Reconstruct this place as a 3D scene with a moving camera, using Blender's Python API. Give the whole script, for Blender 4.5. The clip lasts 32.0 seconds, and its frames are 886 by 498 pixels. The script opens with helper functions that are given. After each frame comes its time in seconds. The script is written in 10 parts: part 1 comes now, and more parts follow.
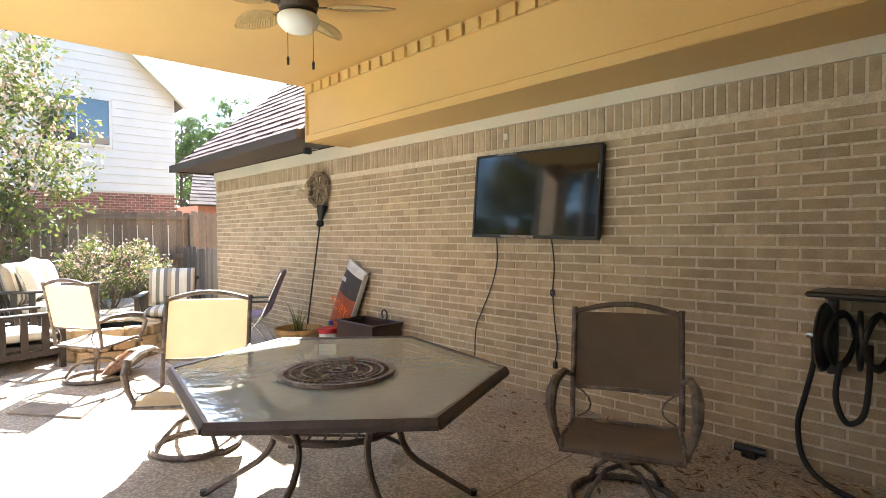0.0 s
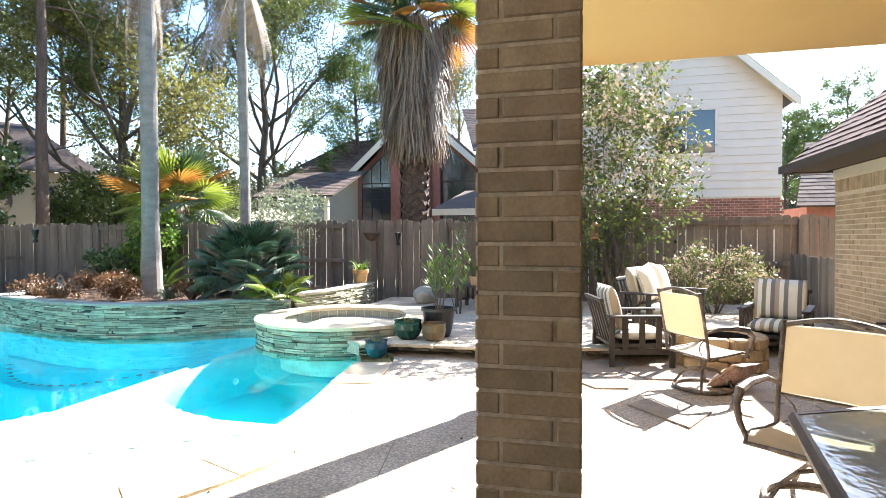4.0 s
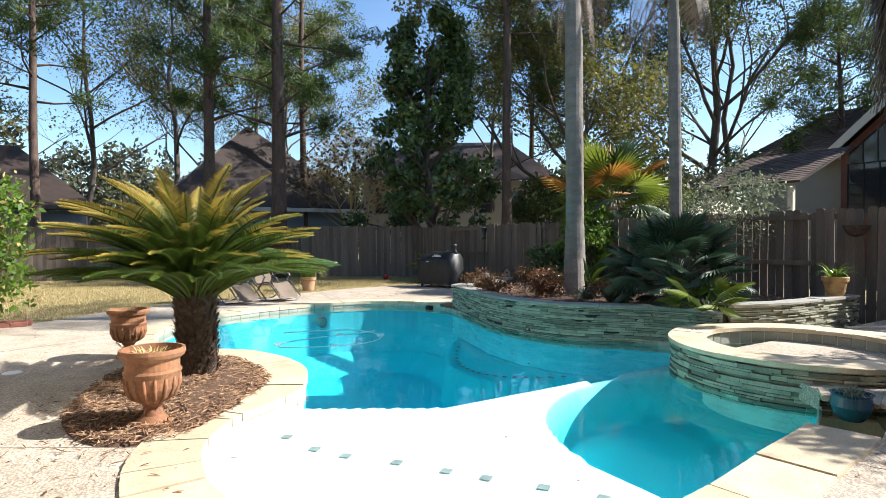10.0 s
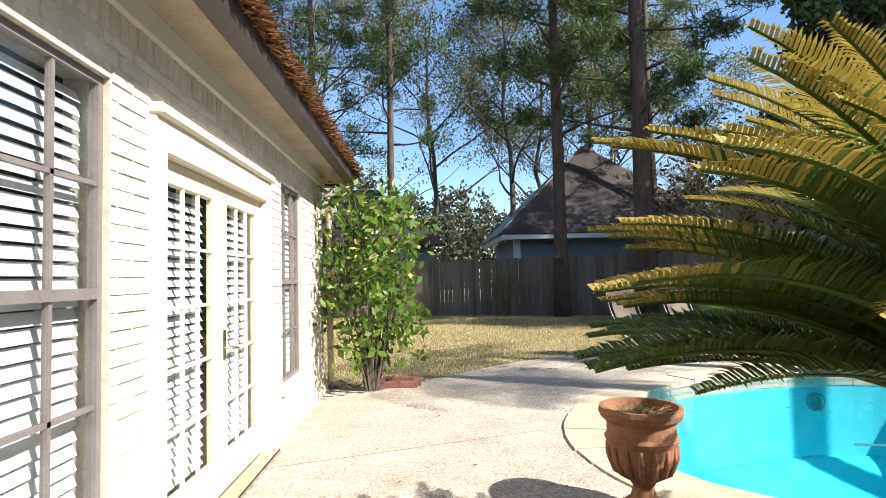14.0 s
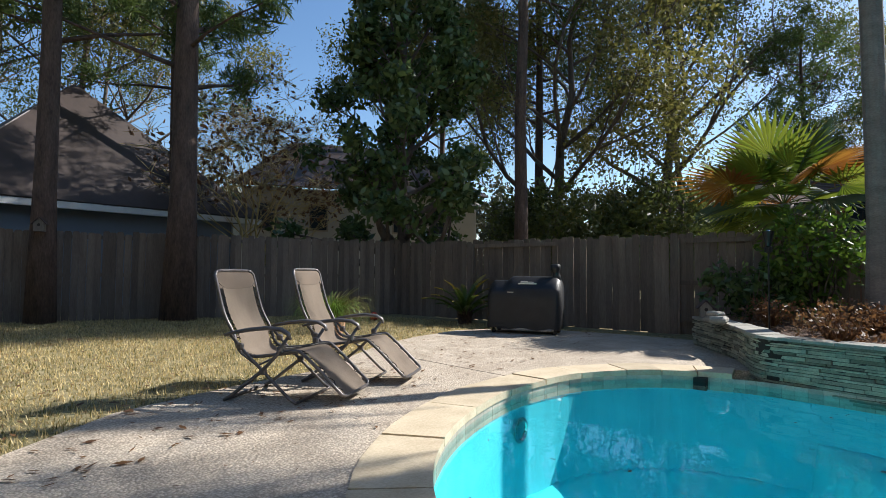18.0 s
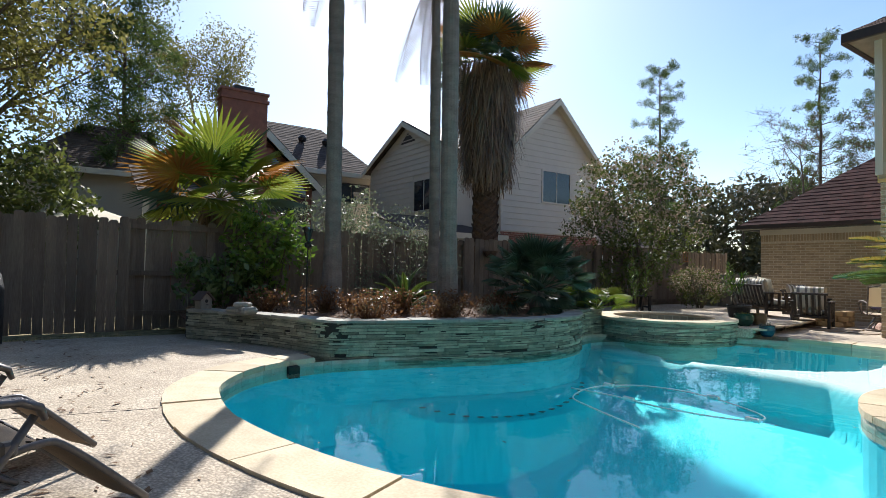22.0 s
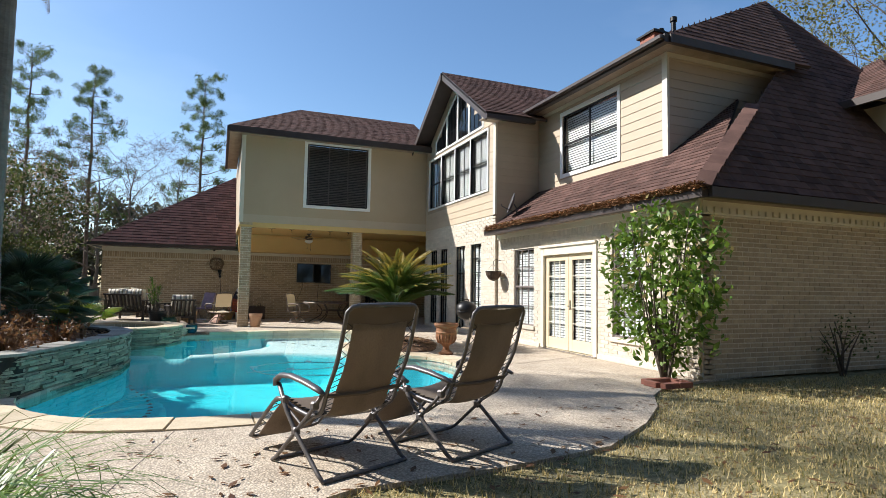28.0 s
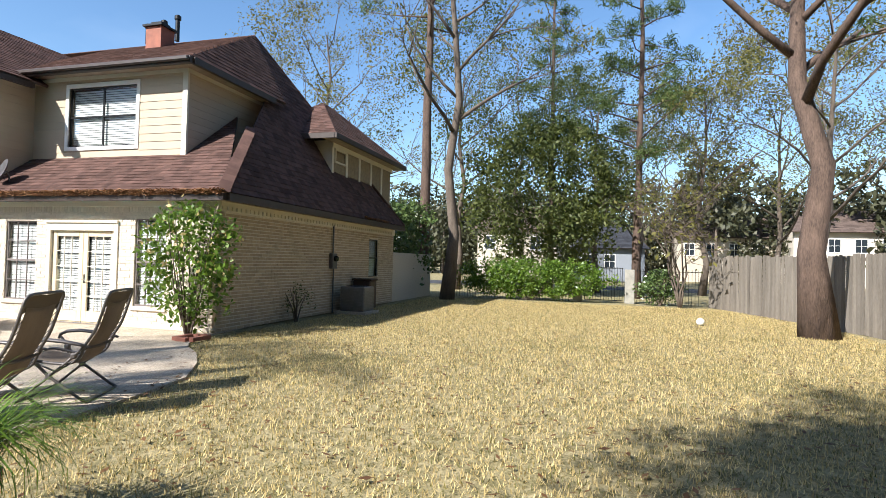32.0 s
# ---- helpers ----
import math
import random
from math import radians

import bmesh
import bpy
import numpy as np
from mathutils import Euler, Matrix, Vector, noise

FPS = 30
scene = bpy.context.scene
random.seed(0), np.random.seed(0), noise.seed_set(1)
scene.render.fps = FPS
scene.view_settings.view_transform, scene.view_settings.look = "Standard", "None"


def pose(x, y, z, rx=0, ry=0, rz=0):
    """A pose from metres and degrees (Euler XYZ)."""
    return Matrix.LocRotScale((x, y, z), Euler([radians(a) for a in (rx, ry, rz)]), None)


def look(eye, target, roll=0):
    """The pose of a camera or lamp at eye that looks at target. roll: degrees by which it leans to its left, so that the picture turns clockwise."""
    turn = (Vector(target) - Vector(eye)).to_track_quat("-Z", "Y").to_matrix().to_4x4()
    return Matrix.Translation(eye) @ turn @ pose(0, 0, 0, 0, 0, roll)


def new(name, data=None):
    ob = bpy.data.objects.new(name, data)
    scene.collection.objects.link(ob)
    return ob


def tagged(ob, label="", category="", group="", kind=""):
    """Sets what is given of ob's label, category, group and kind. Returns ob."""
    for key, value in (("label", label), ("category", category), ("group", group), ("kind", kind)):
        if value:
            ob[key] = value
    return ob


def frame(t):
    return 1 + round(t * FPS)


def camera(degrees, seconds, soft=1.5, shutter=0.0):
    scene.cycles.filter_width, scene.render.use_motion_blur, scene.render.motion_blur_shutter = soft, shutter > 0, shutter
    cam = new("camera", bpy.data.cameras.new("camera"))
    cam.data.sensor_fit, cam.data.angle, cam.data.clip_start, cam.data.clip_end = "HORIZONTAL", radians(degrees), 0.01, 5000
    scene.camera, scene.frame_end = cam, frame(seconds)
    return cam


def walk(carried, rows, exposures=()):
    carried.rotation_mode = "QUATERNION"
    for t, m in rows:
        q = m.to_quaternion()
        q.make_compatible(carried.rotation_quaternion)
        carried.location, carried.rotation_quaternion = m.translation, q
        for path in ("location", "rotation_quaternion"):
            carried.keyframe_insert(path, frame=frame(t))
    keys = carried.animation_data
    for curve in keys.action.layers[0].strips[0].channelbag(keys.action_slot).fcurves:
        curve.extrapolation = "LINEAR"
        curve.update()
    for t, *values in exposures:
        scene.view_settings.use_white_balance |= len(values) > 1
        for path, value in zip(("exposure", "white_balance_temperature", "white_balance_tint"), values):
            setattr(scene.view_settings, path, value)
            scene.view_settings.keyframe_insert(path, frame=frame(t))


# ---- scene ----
cam = camera(76.95, 32.0, soft=0.65)
PATH = [
    (0, (0.463, -0.081, 1.459), (1.932, -1.436, 1.407), -0.32),
    (0.5, (0.516, -0.155, 1.444), (2.096, -1.379, 1.391), -0.3),
    (1, (0.594, -0.24, 1.459), (2.261, -1.344, 1.408), -0.23),
    (1.5, (0.695, -0.364, 1.472), (2.445, -1.332, 1.422), -0.17),
    (2, (0.748, -0.409, 1.508), (2.612, -1.134, 1.459), -0.08),
    (2.5, (0.755, -0.383, 1.524), (2.703, -0.834, 1.477), -0.14),
    (3, (0.797, -0.299, 1.54), (2.796, -0.366, 1.497), -0.1),
    (3.5, (0.859, -0.172, 1.546), (2.847, 0.052, 1.507), -0.04),
    (4, (0.861, -0.079, 1.543), (2.803, 0.396, 1.507), -0.14),
    (4.5, (0.82, 0.008, 1.544), (2.682, 0.736, 1.509), -0.29),
    (6.5, (0.63, 0.16, 1.509), (2.169, 1.438, 1.487), -0.5),
    (7, (0.608, 0.22, 1.492), (2.101, 1.551, 1.473), -0.5),
    (7.5, (0.602, 0.219, 1.475), (2.056, 1.592, 1.458), -0.6),
    (8, (0.864, 0.144, 1.402), (2.267, 1.57, 1.393), -0.6),
    (8.5, (1.151, 0.095, 1.431), (2.501, 1.571, 1.418), -0.8),
    (9, (1.614, 0.203, 1.431), (2.889, 1.744, 1.411), -0.6),
    (9.5, (2.169, 0.284, 1.425), (3.38, 1.876, 1.398), -0.4),
    (10, (2.505, 0.394, 1.488), (3.556, 2.095, 1.455), -0.3),
    (10.5, (2.805, 0.7, 1.54), (3.723, 2.476, 1.505), -0.4),
    (11, (3.024, 1.206, 1.609), (3.775, 3.059, 1.584), -0.3),
    (11.5, (2.968, 1.777, 1.583), (3.425, 3.724, 1.593), 0.4),
    (12, (2.698, 2.518, 1.565), (3.045, 4.486, 1.629), -0.6),
    (12.5, (2.39, 3.16, 1.533), (2.567, 5.15, 1.623), -0.85),
    (13, (2.081, 3.862, 1.482), (2.173, 5.858, 1.581), -1.1),
    (13.5, (1.785, 4.57, 1.44), (1.842, 6.568, 1.541), -1.2),
    (15.5, (1.229, 7.148, 1.391), (1.585, 9.113, 1.501), -1.4),
    (16, (1.238, 7.736, 1.436), (1.802, 9.653, 1.527), -0.5),
    (16.5, (1.38, 8.286, 1.387), (2.168, 10.122, 1.475), -0.5),
    (17, (1.505, 8.898, 1.312), (2.601, 10.569, 1.397), -0.4),
    (17.5, (1.649, 9.512, 1.224), (3.03, 10.956, 1.306), 0.3),
    (18, (1.804, 10.043, 1.191), (3.399, 11.247, 1.273), 0.5),
    (18.5, (2.037, 10.499, 1.131), (3.815, 11.411, 1.207), 0.7),
    (19, (2.2, 10.907, 1.181), (4.098, 11.536, 1.232), 0.7),
    (19.5, (2.38, 11.53, 1.17), (4.367, 11.755, 1.224), 0.8),
    (20, (2.527, 12.025, 1.143), (4.518, 11.847, 1.209), 1.1),
    (20.5, (2.601, 12.598, 1.161), (4.551, 12.155, 1.23), 1.2),
    (21, (2.568, 13.092, 1.136), (4.438, 12.386, 1.21), 1.2),
    (21.5, (2.371, 13.604, 1.19), (4.129, 12.653, 1.263), 1.2),
    (22, (2.239, 14.081, 1.206), (3.887, 12.949, 1.277), 1.2),
    (22.5, (2.061, 14.696, 1.29), (3.545, 13.356, 1.358), 1.41),
    (23, (2.172, 15.237, 1.308), (3.515, 13.757, 1.381), 1.57),
    (23.5, (2.449, 15.879, 1.345), (3.634, 14.271, 1.444), 1.57),
    (24, (2.721, 16.451, 1.37), (3.764, 14.748, 1.485), 1.6),
    (24.5, (3.172, 16.938, 1.42), (4.076, 15.158, 1.534), 1.7),
    (26.5, (5.814, 18.486, 1.437), (6.093, 16.51, 1.569), 0.81),
    (27, (6.358, 18.738, 1.404), (6.355, 16.743, 1.539), 0.98),
    (27.5, (6.76, 18.921, 1.346), (6.337, 16.971, 1.481), 0.92),
    (28, (7.085, 19.024, 1.34), (6.344, 17.171, 1.476), 0.89),
    (28.5, (7.379, 19.259, 1.382), (6.303, 17.579, 1.524), 1.01),
    (29, (7.657, 19.568, 1.45), (6.345, 18.065, 1.594), 1.01),
    (29.5, (7.981, 19.745, 1.496), (6.491, 18.419, 1.639), 1.29),
    (30, (8.376, 19.879, 1.528), (6.69, 18.811, 1.665), 1.49),
    (30.5, (8.794, 19.949, 1.575), (6.985, 19.107, 1.707), 1.64),
    (31, (9.19, 19.941, 1.588), (7.31, 19.269, 1.71), 1.68),
    (31.5, (9.601, 20.005, 1.591), (7.688, 19.425, 1.667), 1.7),
    (32, (10.065, 20.227, 1.603), (8.141, 19.681, 1.647), 1.49),
]
EXPOSURES = [(0, 3.25), (2, 3.05), (3, 2.95), (4.5, 2.4), (7, 1.25), (10, 1.2), (12, 1.3), (13, 1.4), (16, 0.66), (18, 0.7), (20, 0.78), (22, 0.76), (24, 0.72), (27, 0.75), (29, 0.8), (30, 0.95), (32, 1.08)]
walk(cam, [(t, look(eye, target, roll)) for t, eye, target, roll in PATH], EXPOSURES)

# ---- world and sun ----
SUN_AZ = math.atan2(0.865, -0.50)      # clockwise from +y
SUN_EL = radians(39.5)
world = bpy.data.worlds.new("world")
scene.world = world
world.use_nodes = True
wn = world.node_tree
sky = wn.nodes.new("ShaderNodeTexSky")
sky.sky_type = "NISHITA"
sky.sun_disc = False
sky.sun_elevation = SUN_EL
sky.sun_rotation = SUN_AZ
sky.air_density, sky.dust_density, sky.ozone_density = 1.0, 0.6, 2.0
# thin high cloud over the clear sky
wtc = wn.nodes.new("ShaderNodeTexCoord")
wmap = wn.nodes.new("ShaderNodeMapping")
wmap.inputs["Scale"].default_value = (1.0, 1.6, 3.2)
wnoise = wn.nodes.new("ShaderNodeTexNoise")
wnoise.inputs["Scale"].default_value = 1.6
wnoise.inputs["Detail"].default_value = 6
wramp = wn.nodes.new("ShaderNodeMapRange")
wramp.inputs[1].default_value, wramp.inputs[2].default_value = 0.54, 0.90
wramp.inputs[3].default_value, wramp.inputs[4].default_value = 0.0, 0.12
wmix = wn.nodes.new("ShaderNodeMixRGB")
wmix.inputs[2].default_value = (9.0, 9.6, 10.5, 1)
wn.links.new(wtc.outputs["Generated"], wmap.inputs[0])
wn.links.new(wmap.outputs[0], wnoise.inputs["Vector"])
wn.links.new(wnoise.outputs["Fac"], wramp.inputs[0])
wn.links.new(wramp.outputs[0], wmix.inputs[0])
whsv = wn.nodes.new("ShaderNodeHueSaturation")
whsv.inputs["Saturation"].default_value = 1.15
wn.links.new(sky.outputs[0], whsv.inputs["Color"])
wn.links.new(whsv.outputs[0], wmix.inputs[1])
wn.links.new(wmix.outputs[0], wn.nodes["Background"].inputs[0])
wn.nodes["Background"].inputs[1].default_value = 0.108
sun = bpy.data.lights.new("sun", "SUN")
sun.energy, sun.angle, sun.color = 4.8, radians(0.53), (1.0, 0.975, 0.94)
sun_ob = new("sun", sun)
SUN_DIR = Vector((math.sin(SUN_AZ) * math.cos(SUN_EL), math.cos(SUN_AZ) * math.cos(SUN_EL), math.sin(SUN_EL)))
sun_ob.matrix_world = look(SUN_DIR * 60, (0, 0, 0))


# ---- materials ----
def material(name, col, rough=0.7, metal=0.0, col2=None, scale=6.0, fine=60.0, bump=0.25, var=0.18, spread=0.0, island=0.0,
             stretch=(1, 1, 1), spec=0.5, dist=0.01, stain=None, stain_scale=1.2):
    """Two scales of noise between two colours, fine relief, and a tone that differs from piece to piece."""
    m = bpy.data.materials.new(name)
    m.use_nodes = True
    t = m.node_tree
    b = t.nodes["Principled BSDF"]
    b.inputs["Roughness"].default_value = rough
    b.inputs["Metallic"].default_value = metal
    b.inputs["Specular IOR Level"].default_value = spec
    col2 = col2 or tuple(c * (1 - 2 * var) for c in col)
    tc = t.nodes.new("ShaderNodeTexCoord")
    mp = t.nodes.new("ShaderNodeMapping")
    mp.inputs["Scale"].default_value = stretch
    geo = t.nodes.new("ShaderNodeNewGeometry")
    t.links.new(geo.outputs["Position"], mp.inputs[0])
    n1 = t.nodes.new("ShaderNodeTexNoise")
    n1.inputs["Scale"].default_value, n1.inputs["Detail"].default_value = scale, 5
    n2 = t.nodes.new("ShaderNodeTexNoise")
    n2.inputs["Scale"].default_value, n2.inputs["Detail"].default_value = fine, 3
    t.links.new(mp.outputs[0], n1.inputs["Vector"])
    t.links.new(mp.outputs[0], n2.inputs["Vector"])
    add = t.nodes.new("ShaderNodeMath")
    add.operation = "MULTIPLY_ADD"
    add.inputs[1].default_value = 0.45
    t.links.new(n2.outputs["Fac"], add.inputs[0])
    sc = t.nodes.new("ShaderNodeMath")
    sc.operation = "MULTIPLY"
    sc.inputs[1].default_value = 0.55
    t.links.new(n1.outputs["Fac"], sc.inputs[0])
    t.links.new(sc.outputs[0], add.inputs[2])
    mr = t.nodes.new("ShaderNodeMapRange")
    mr.inputs[1].default_value, mr.inputs[2].default_value = 0.35, 0.65
    t.links.new(add.outputs[0], mr.inputs[0])
    mix = t.nodes.new("ShaderNodeMixRGB")
    mix.inputs[1].default_value, mix.inputs[2].default_value = (*col, 1), (*col2, 1)
    t.links.new(mr.outputs[0], mix.inputs[0])
    out = mix.outputs[0]
    if stain:
        n3 = t.nodes.new("ShaderNodeTexNoise")
        n3.inputs["Scale"].default_value, n3.inputs["Detail"].default_value = stain_scale, 6
        t.links.new(geo.outputs["Position"], n3.inputs["Vector"])
        r3 = t.nodes.new("ShaderNodeMapRange")
        r3.inputs[1].default_value, r3.inputs[2].default_value = 0.5, 0.72
        r3.inputs[4].default_value = 0.75
        t.links.new(n3.outputs["Fac"], r3.inputs[0])
        m3 = t.nodes.new("ShaderNodeMixRGB")
        m3.inputs[2].default_value = (*stain, 1)
        t.links.new(r3.outputs[0], m3.inputs[0])
        t.links.new(out, m3.inputs[1])
        out = m3.outputs[0]
    if spread or island:
        hsv = t.nodes.new("ShaderNodeHueSaturation")
        vr = t.nodes.new("ShaderNodeMapRange")
        s = spread or island
        vr.inputs[3].default_value, vr.inputs[4].default_value = 1 - s, 1 + s
        if spread:
            oi = t.nodes.new("ShaderNodeObjectInfo")
            t.links.new(oi.outputs["Random"], vr.inputs[0])
        else:
            t.links.new(geo.outputs["Random Per Island"], vr.inputs[0])
        t.links.new(vr.outputs[0], hsv.inputs["Value"])
        t.links.new(out, hsv.inputs["Color"])
        out = hsv.outputs[0]
    t.links.new(out, b.inputs["Base Color"])
    if bump:
        bp = t.nodes.new("ShaderNodeBump")
        bp.inputs["Strength"].default_value, bp.inputs["Distance"].default_value = bump, dist
        t.links.new(add.outputs[0], bp.inputs["Height"])
        t.links.new(bp.outputs[0], b.inputs["Normal"])
    return m


def leafy(name, col, col2, rough=0.55, trans=0.35, scale=1.5):
    """A leaf: two tones from leaf to leaf, and light that comes through it."""
    m = bpy.data.materials.new(name)
    m.use_nodes = True
    t = m.node_tree
    b = t.nodes["Principled BSDF"]
    b.inputs["Roughness"].default_value = rough
    geo = t.nodes.new("ShaderNodeNewGeometry")
    n1 = t.nodes.new("ShaderNodeTexNoise")
    n1.inputs["Scale"].default_value = scale
    t.links.new(geo.outputs["Position"], n1.inputs["Vector"])
    ad = t.nodes.new("ShaderNodeMath")
    ad.operation = "ADD"
    t.links.new(n1.outputs["Fac"], ad.inputs[0])
    t.links.new(geo.outputs["Random Per Island"], ad.inputs[1])
    mr = t.nodes.new("ShaderNodeMapRange")
    mr.inputs[1].default_value, mr.inputs[2].default_value = 0.4, 1.4
    t.links.new(ad.outputs[0], mr.inputs[0])
    mix = t.nodes.new("ShaderNodeMixRGB")
    mix.inputs[1].default_value, mix.inputs[2].default_value = (*col, 1), (*col2, 1)
    t.links.new(mr.outputs[0], mix.inputs[0])
    t.links.new(mix.outputs[0], b.inputs["Base Color"])
    tr = t.nodes.new("ShaderNodeBsdfTranslucent")
    t.links.new(mix.outputs[0], tr.inputs["Color"])
    ms = t.nodes.new("ShaderNodeMixShader")
    ms.inputs[0].default_value = trans
    t.links.new(b.outputs[0], ms.inputs[1])
    t.links.new(tr.outputs[0], ms.inputs[2])
    t.links.new(ms.outputs[0], t.nodes["Material Output"].inputs["Surface"])
    return m


def glassy(name, tint, rough=0.0, ior=1.45, ripple=0.0, ripple_scale=2.0, milk=0.0):
    """Thin clear sheet: what lies behind shows through its tint, with a mirror gloss that grows at low angles."""
    m = bpy.data.materials.new(name)
    m.use_nodes = True
    t = m.node_tree
    t.nodes.remove(t.nodes["Principled BSDF"])
    tr = t.nodes.new("ShaderNodeBsdfTransparent")
    tr.inputs[0].default_value = (*tint, 1)
    gl = t.nodes.new("ShaderNodeBsdfGlossy")
    gl.inputs["Roughness"].default_value = rough
    fr = t.nodes.new("ShaderNodeFresnel")
    fr.inputs[0].default_value = ior
    ms = t.nodes.new("ShaderNodeMixShader")
    t.links.new(fr.outputs[0], ms.inputs[0])
    clear = tr
    if milk:
        df = t.nodes.new("ShaderNodeBsdfDiffuse")
        df.inputs[0].default_value = (0.56, 0.61, 0.56, 1)
        clear = t.nodes.new("ShaderNodeMixShader")
        clear.inputs[0].default_value = milk
        t.links.new(tr.outputs[0], clear.inputs[1])
        t.links.new(df.outputs[0], clear.inputs[2])
    t.links.new(clear.outputs[0], ms.inputs[1])
    t.links.new(gl.outputs[0], ms.inputs[2])
    t.links.new(ms.outputs[0], t.nodes["Material Output"].inputs["Surface"])
    if ripple:
        geo = t.nodes.new("ShaderNodeNewGeometry")
        n = t.nodes.new("ShaderNodeTexNoise")
        n.inputs["Scale"].default_value, n.inputs["Detail"].default_value = ripple_scale, 3
        t.links.new(geo.outputs["Position"], n.inputs["Vector"])
        bp = t.nodes.new("ShaderNodeBump")
        bp.inputs["Strength"].default_value, bp.inputs["Distance"].default_value = ripple, 0.02
        t.links.new(n.outputs["Fac"], bp.inputs["Height"])
        t.links.new(bp.outputs[0], gl.inputs["Normal"])
        t.links.new(bp.outputs[0], fr.inputs["Normal"])
    return m


BRICK = material("tan_brick", (0.50, 0.385, 0.25), 0.85, col2=(0.34, 0.255, 0.165), scale=9, fine=90, bump=0.5, spread=0.16)
BRICK_JOINED = material("tan_brick_rest", (0.50, 0.385, 0.25), 0.85, col2=(0.34, 0.255, 0.165), scale=9, fine=90, bump=0.5, island=0.16)
PALE_BRICK = material("painted_brick", (0.64, 0.565, 0.465), 0.8, col2=(0.52, 0.45, 0.36), scale=9, fine=90, bump=0.45, spread=0.10)
PALE_BRICK_JOINED = material("painted_brick_rest", (0.64, 0.565, 0.465), 0.8, col2=(0.52, 0.45, 0.36), scale=9, fine=90, bump=0.45, island=0.10)
MORTAR = material("mortar", (0.68, 0.60, 0.48), 0.95, scale=20, bump=0.4)
MORTAR_TAN = material("mortar_tan", (0.76, 0.66, 0.51), 0.95, scale=20, bump=0.4)
PAINT_OCHRE = material("ochre_paint", (0.66, 0.44, 0.17), 0.55, col2=(0.62, 0.41, 0.155), scale=2, bump=0.05)
PAINT_CREAM = material("cream_paint", (0.70, 0.64, 0.52), 0.5, scale=3, var=0.05, bump=0.06)
PAINT_WHITE = material("white_paint", (0.82, 0.81, 0.77), 0.5, scale=3, var=0.04, bump=0.05)
PAINT_TAN = material("tan_siding_paint", (0.50, 0.40, 0.285), 0.6, col2=(0.46, 0.365, 0.26), scale=2.5, bump=0.08, spread=0.04)
PAINT_DOOR = material("door_paint", (0.70, 0.58, 0.40), 0.45, scale=3, var=0.04, bump=0.05)
DARK_TRIM = material("dark_brown_trim", (0.055, 0.038, 0.032), 0.5, scale=4, bump=0.08)
SOFFIT = material("soffit_paint", (0.42, 0.33, 0.235), 0.6, scale=4, bump=0.05)
SHINGLE = material("brown_shingle", (0.130, 0.074, 0.060), 0.92, col2=(0.068, 0.040, 0.034), scale=4, fine=150, bump=0.6, island=0.30, dist=0.004, spec=0.15)
# garage roof: plum tint, darkened to put the slope's shade into the colour
SHINGLE_SHADED = material("shaded_plum_shingle", (0.086, 0.040, 0.038), 0.92, col2=(0.05, 0.024, 0.024), scale=4, fine=150, bump=0.6, island=0.30, dist=0.004, spec=0.15)
SHINGLE_GREY = material("grey_shingle", (0.045, 0.047, 0.055), 0.92, col2=(0.03, 0.031, 0.036), scale=2, fine=60, bump=0.5, island=0.25, spec=0.15)
SHINGLE_NB = material("taupe_shingle", (0.135, 0.100, 0.085), 0.92, col2=(0.09, 0.066, 0.056), scale=2, fine=60, bump=0.5, island=0.25, spec=0.15)
CONCRETE = material("exposed_aggregate", (0.72, 0.61, 0.475), 0.9, col2=(0.46, 0.37, 0.275), scale=2.2, fine=75, bump=1.0, dist=0.012, stain=(0.50, 0.405, 0.30), stain_scale=0.7)
# washed pebbles stand out of the concrete: cell tones and cell relief over the stains
_t = CONCRETE.node_tree
_g = _t.nodes.new("ShaderNodeNewGeometry")
_v = _t.nodes.new("ShaderNodeTexVoronoi")
_v.inputs["Scale"].default_value = 52
_t.links.new(_g.outputs["Position"], _v.inputs["Vector"])
_s = _t.nodes.new("ShaderNodeSeparateColor")
_t.links.new(_v.outputs["Color"], _s.inputs[0])
_r = _t.nodes.new("ShaderNodeMapRange")
_r.inputs[3].default_value, _r.inputs[4].default_value = 0.78, 1.08
_t.links.new(_s.outputs[0], _r.inputs[0])
_d = _t.nodes.new("ShaderNodeMapRange")
_d.inputs[1].default_value, _d.inputs[2].default_value = 0.25, 0.75
_d.inputs[3].default_value, _d.inputs[4].default_value = 1.0, 0.62
_t.links.new(_v.outputs["Distance"], _d.inputs[0])
_p = _t.nodes.new("ShaderNodeMath")
_p.operation = "MULTIPLY"
_t.links.new(_r.outputs[0], _p.inputs[0])
_t.links.new(_d.outputs[0], _p.inputs[1])
_b = _t.nodes["Principled BSDF"]
_h = _t.nodes.new("ShaderNodeHueSaturation")
_t.links.new(_b.inputs["Base Color"].links[0].from_socket, _h.inputs["Color"])
_t.links.new(_p.outputs[0], _h.inputs["Value"])
_t.links.new(_h.outputs[0], _b.inputs["Base Color"])
_n = _t.nodes.new("ShaderNodeBump")
_n.inputs["Strength"].default_value, _n.inputs["Distance"].default_value = 0.7, 0.012
_t.links.new(_d.outputs[0], _n.inputs["Height"])
_t.links.new(_n.outputs[0], _b.inputs["Normal"])
COPING = material("flagstone", (0.60, 0.50, 0.35), 0.85, col2=(0.44, 0.35, 0.23), scale=3.5, fine=50, bump=0.5, spread=0.13)
SLATE = material("stacked_slate", (0.37, 0.345, 0.25), 0.85, col2=(0.17, 0.19, 0.145), scale=7, fine=60, bump=0.7, spread=0.45)
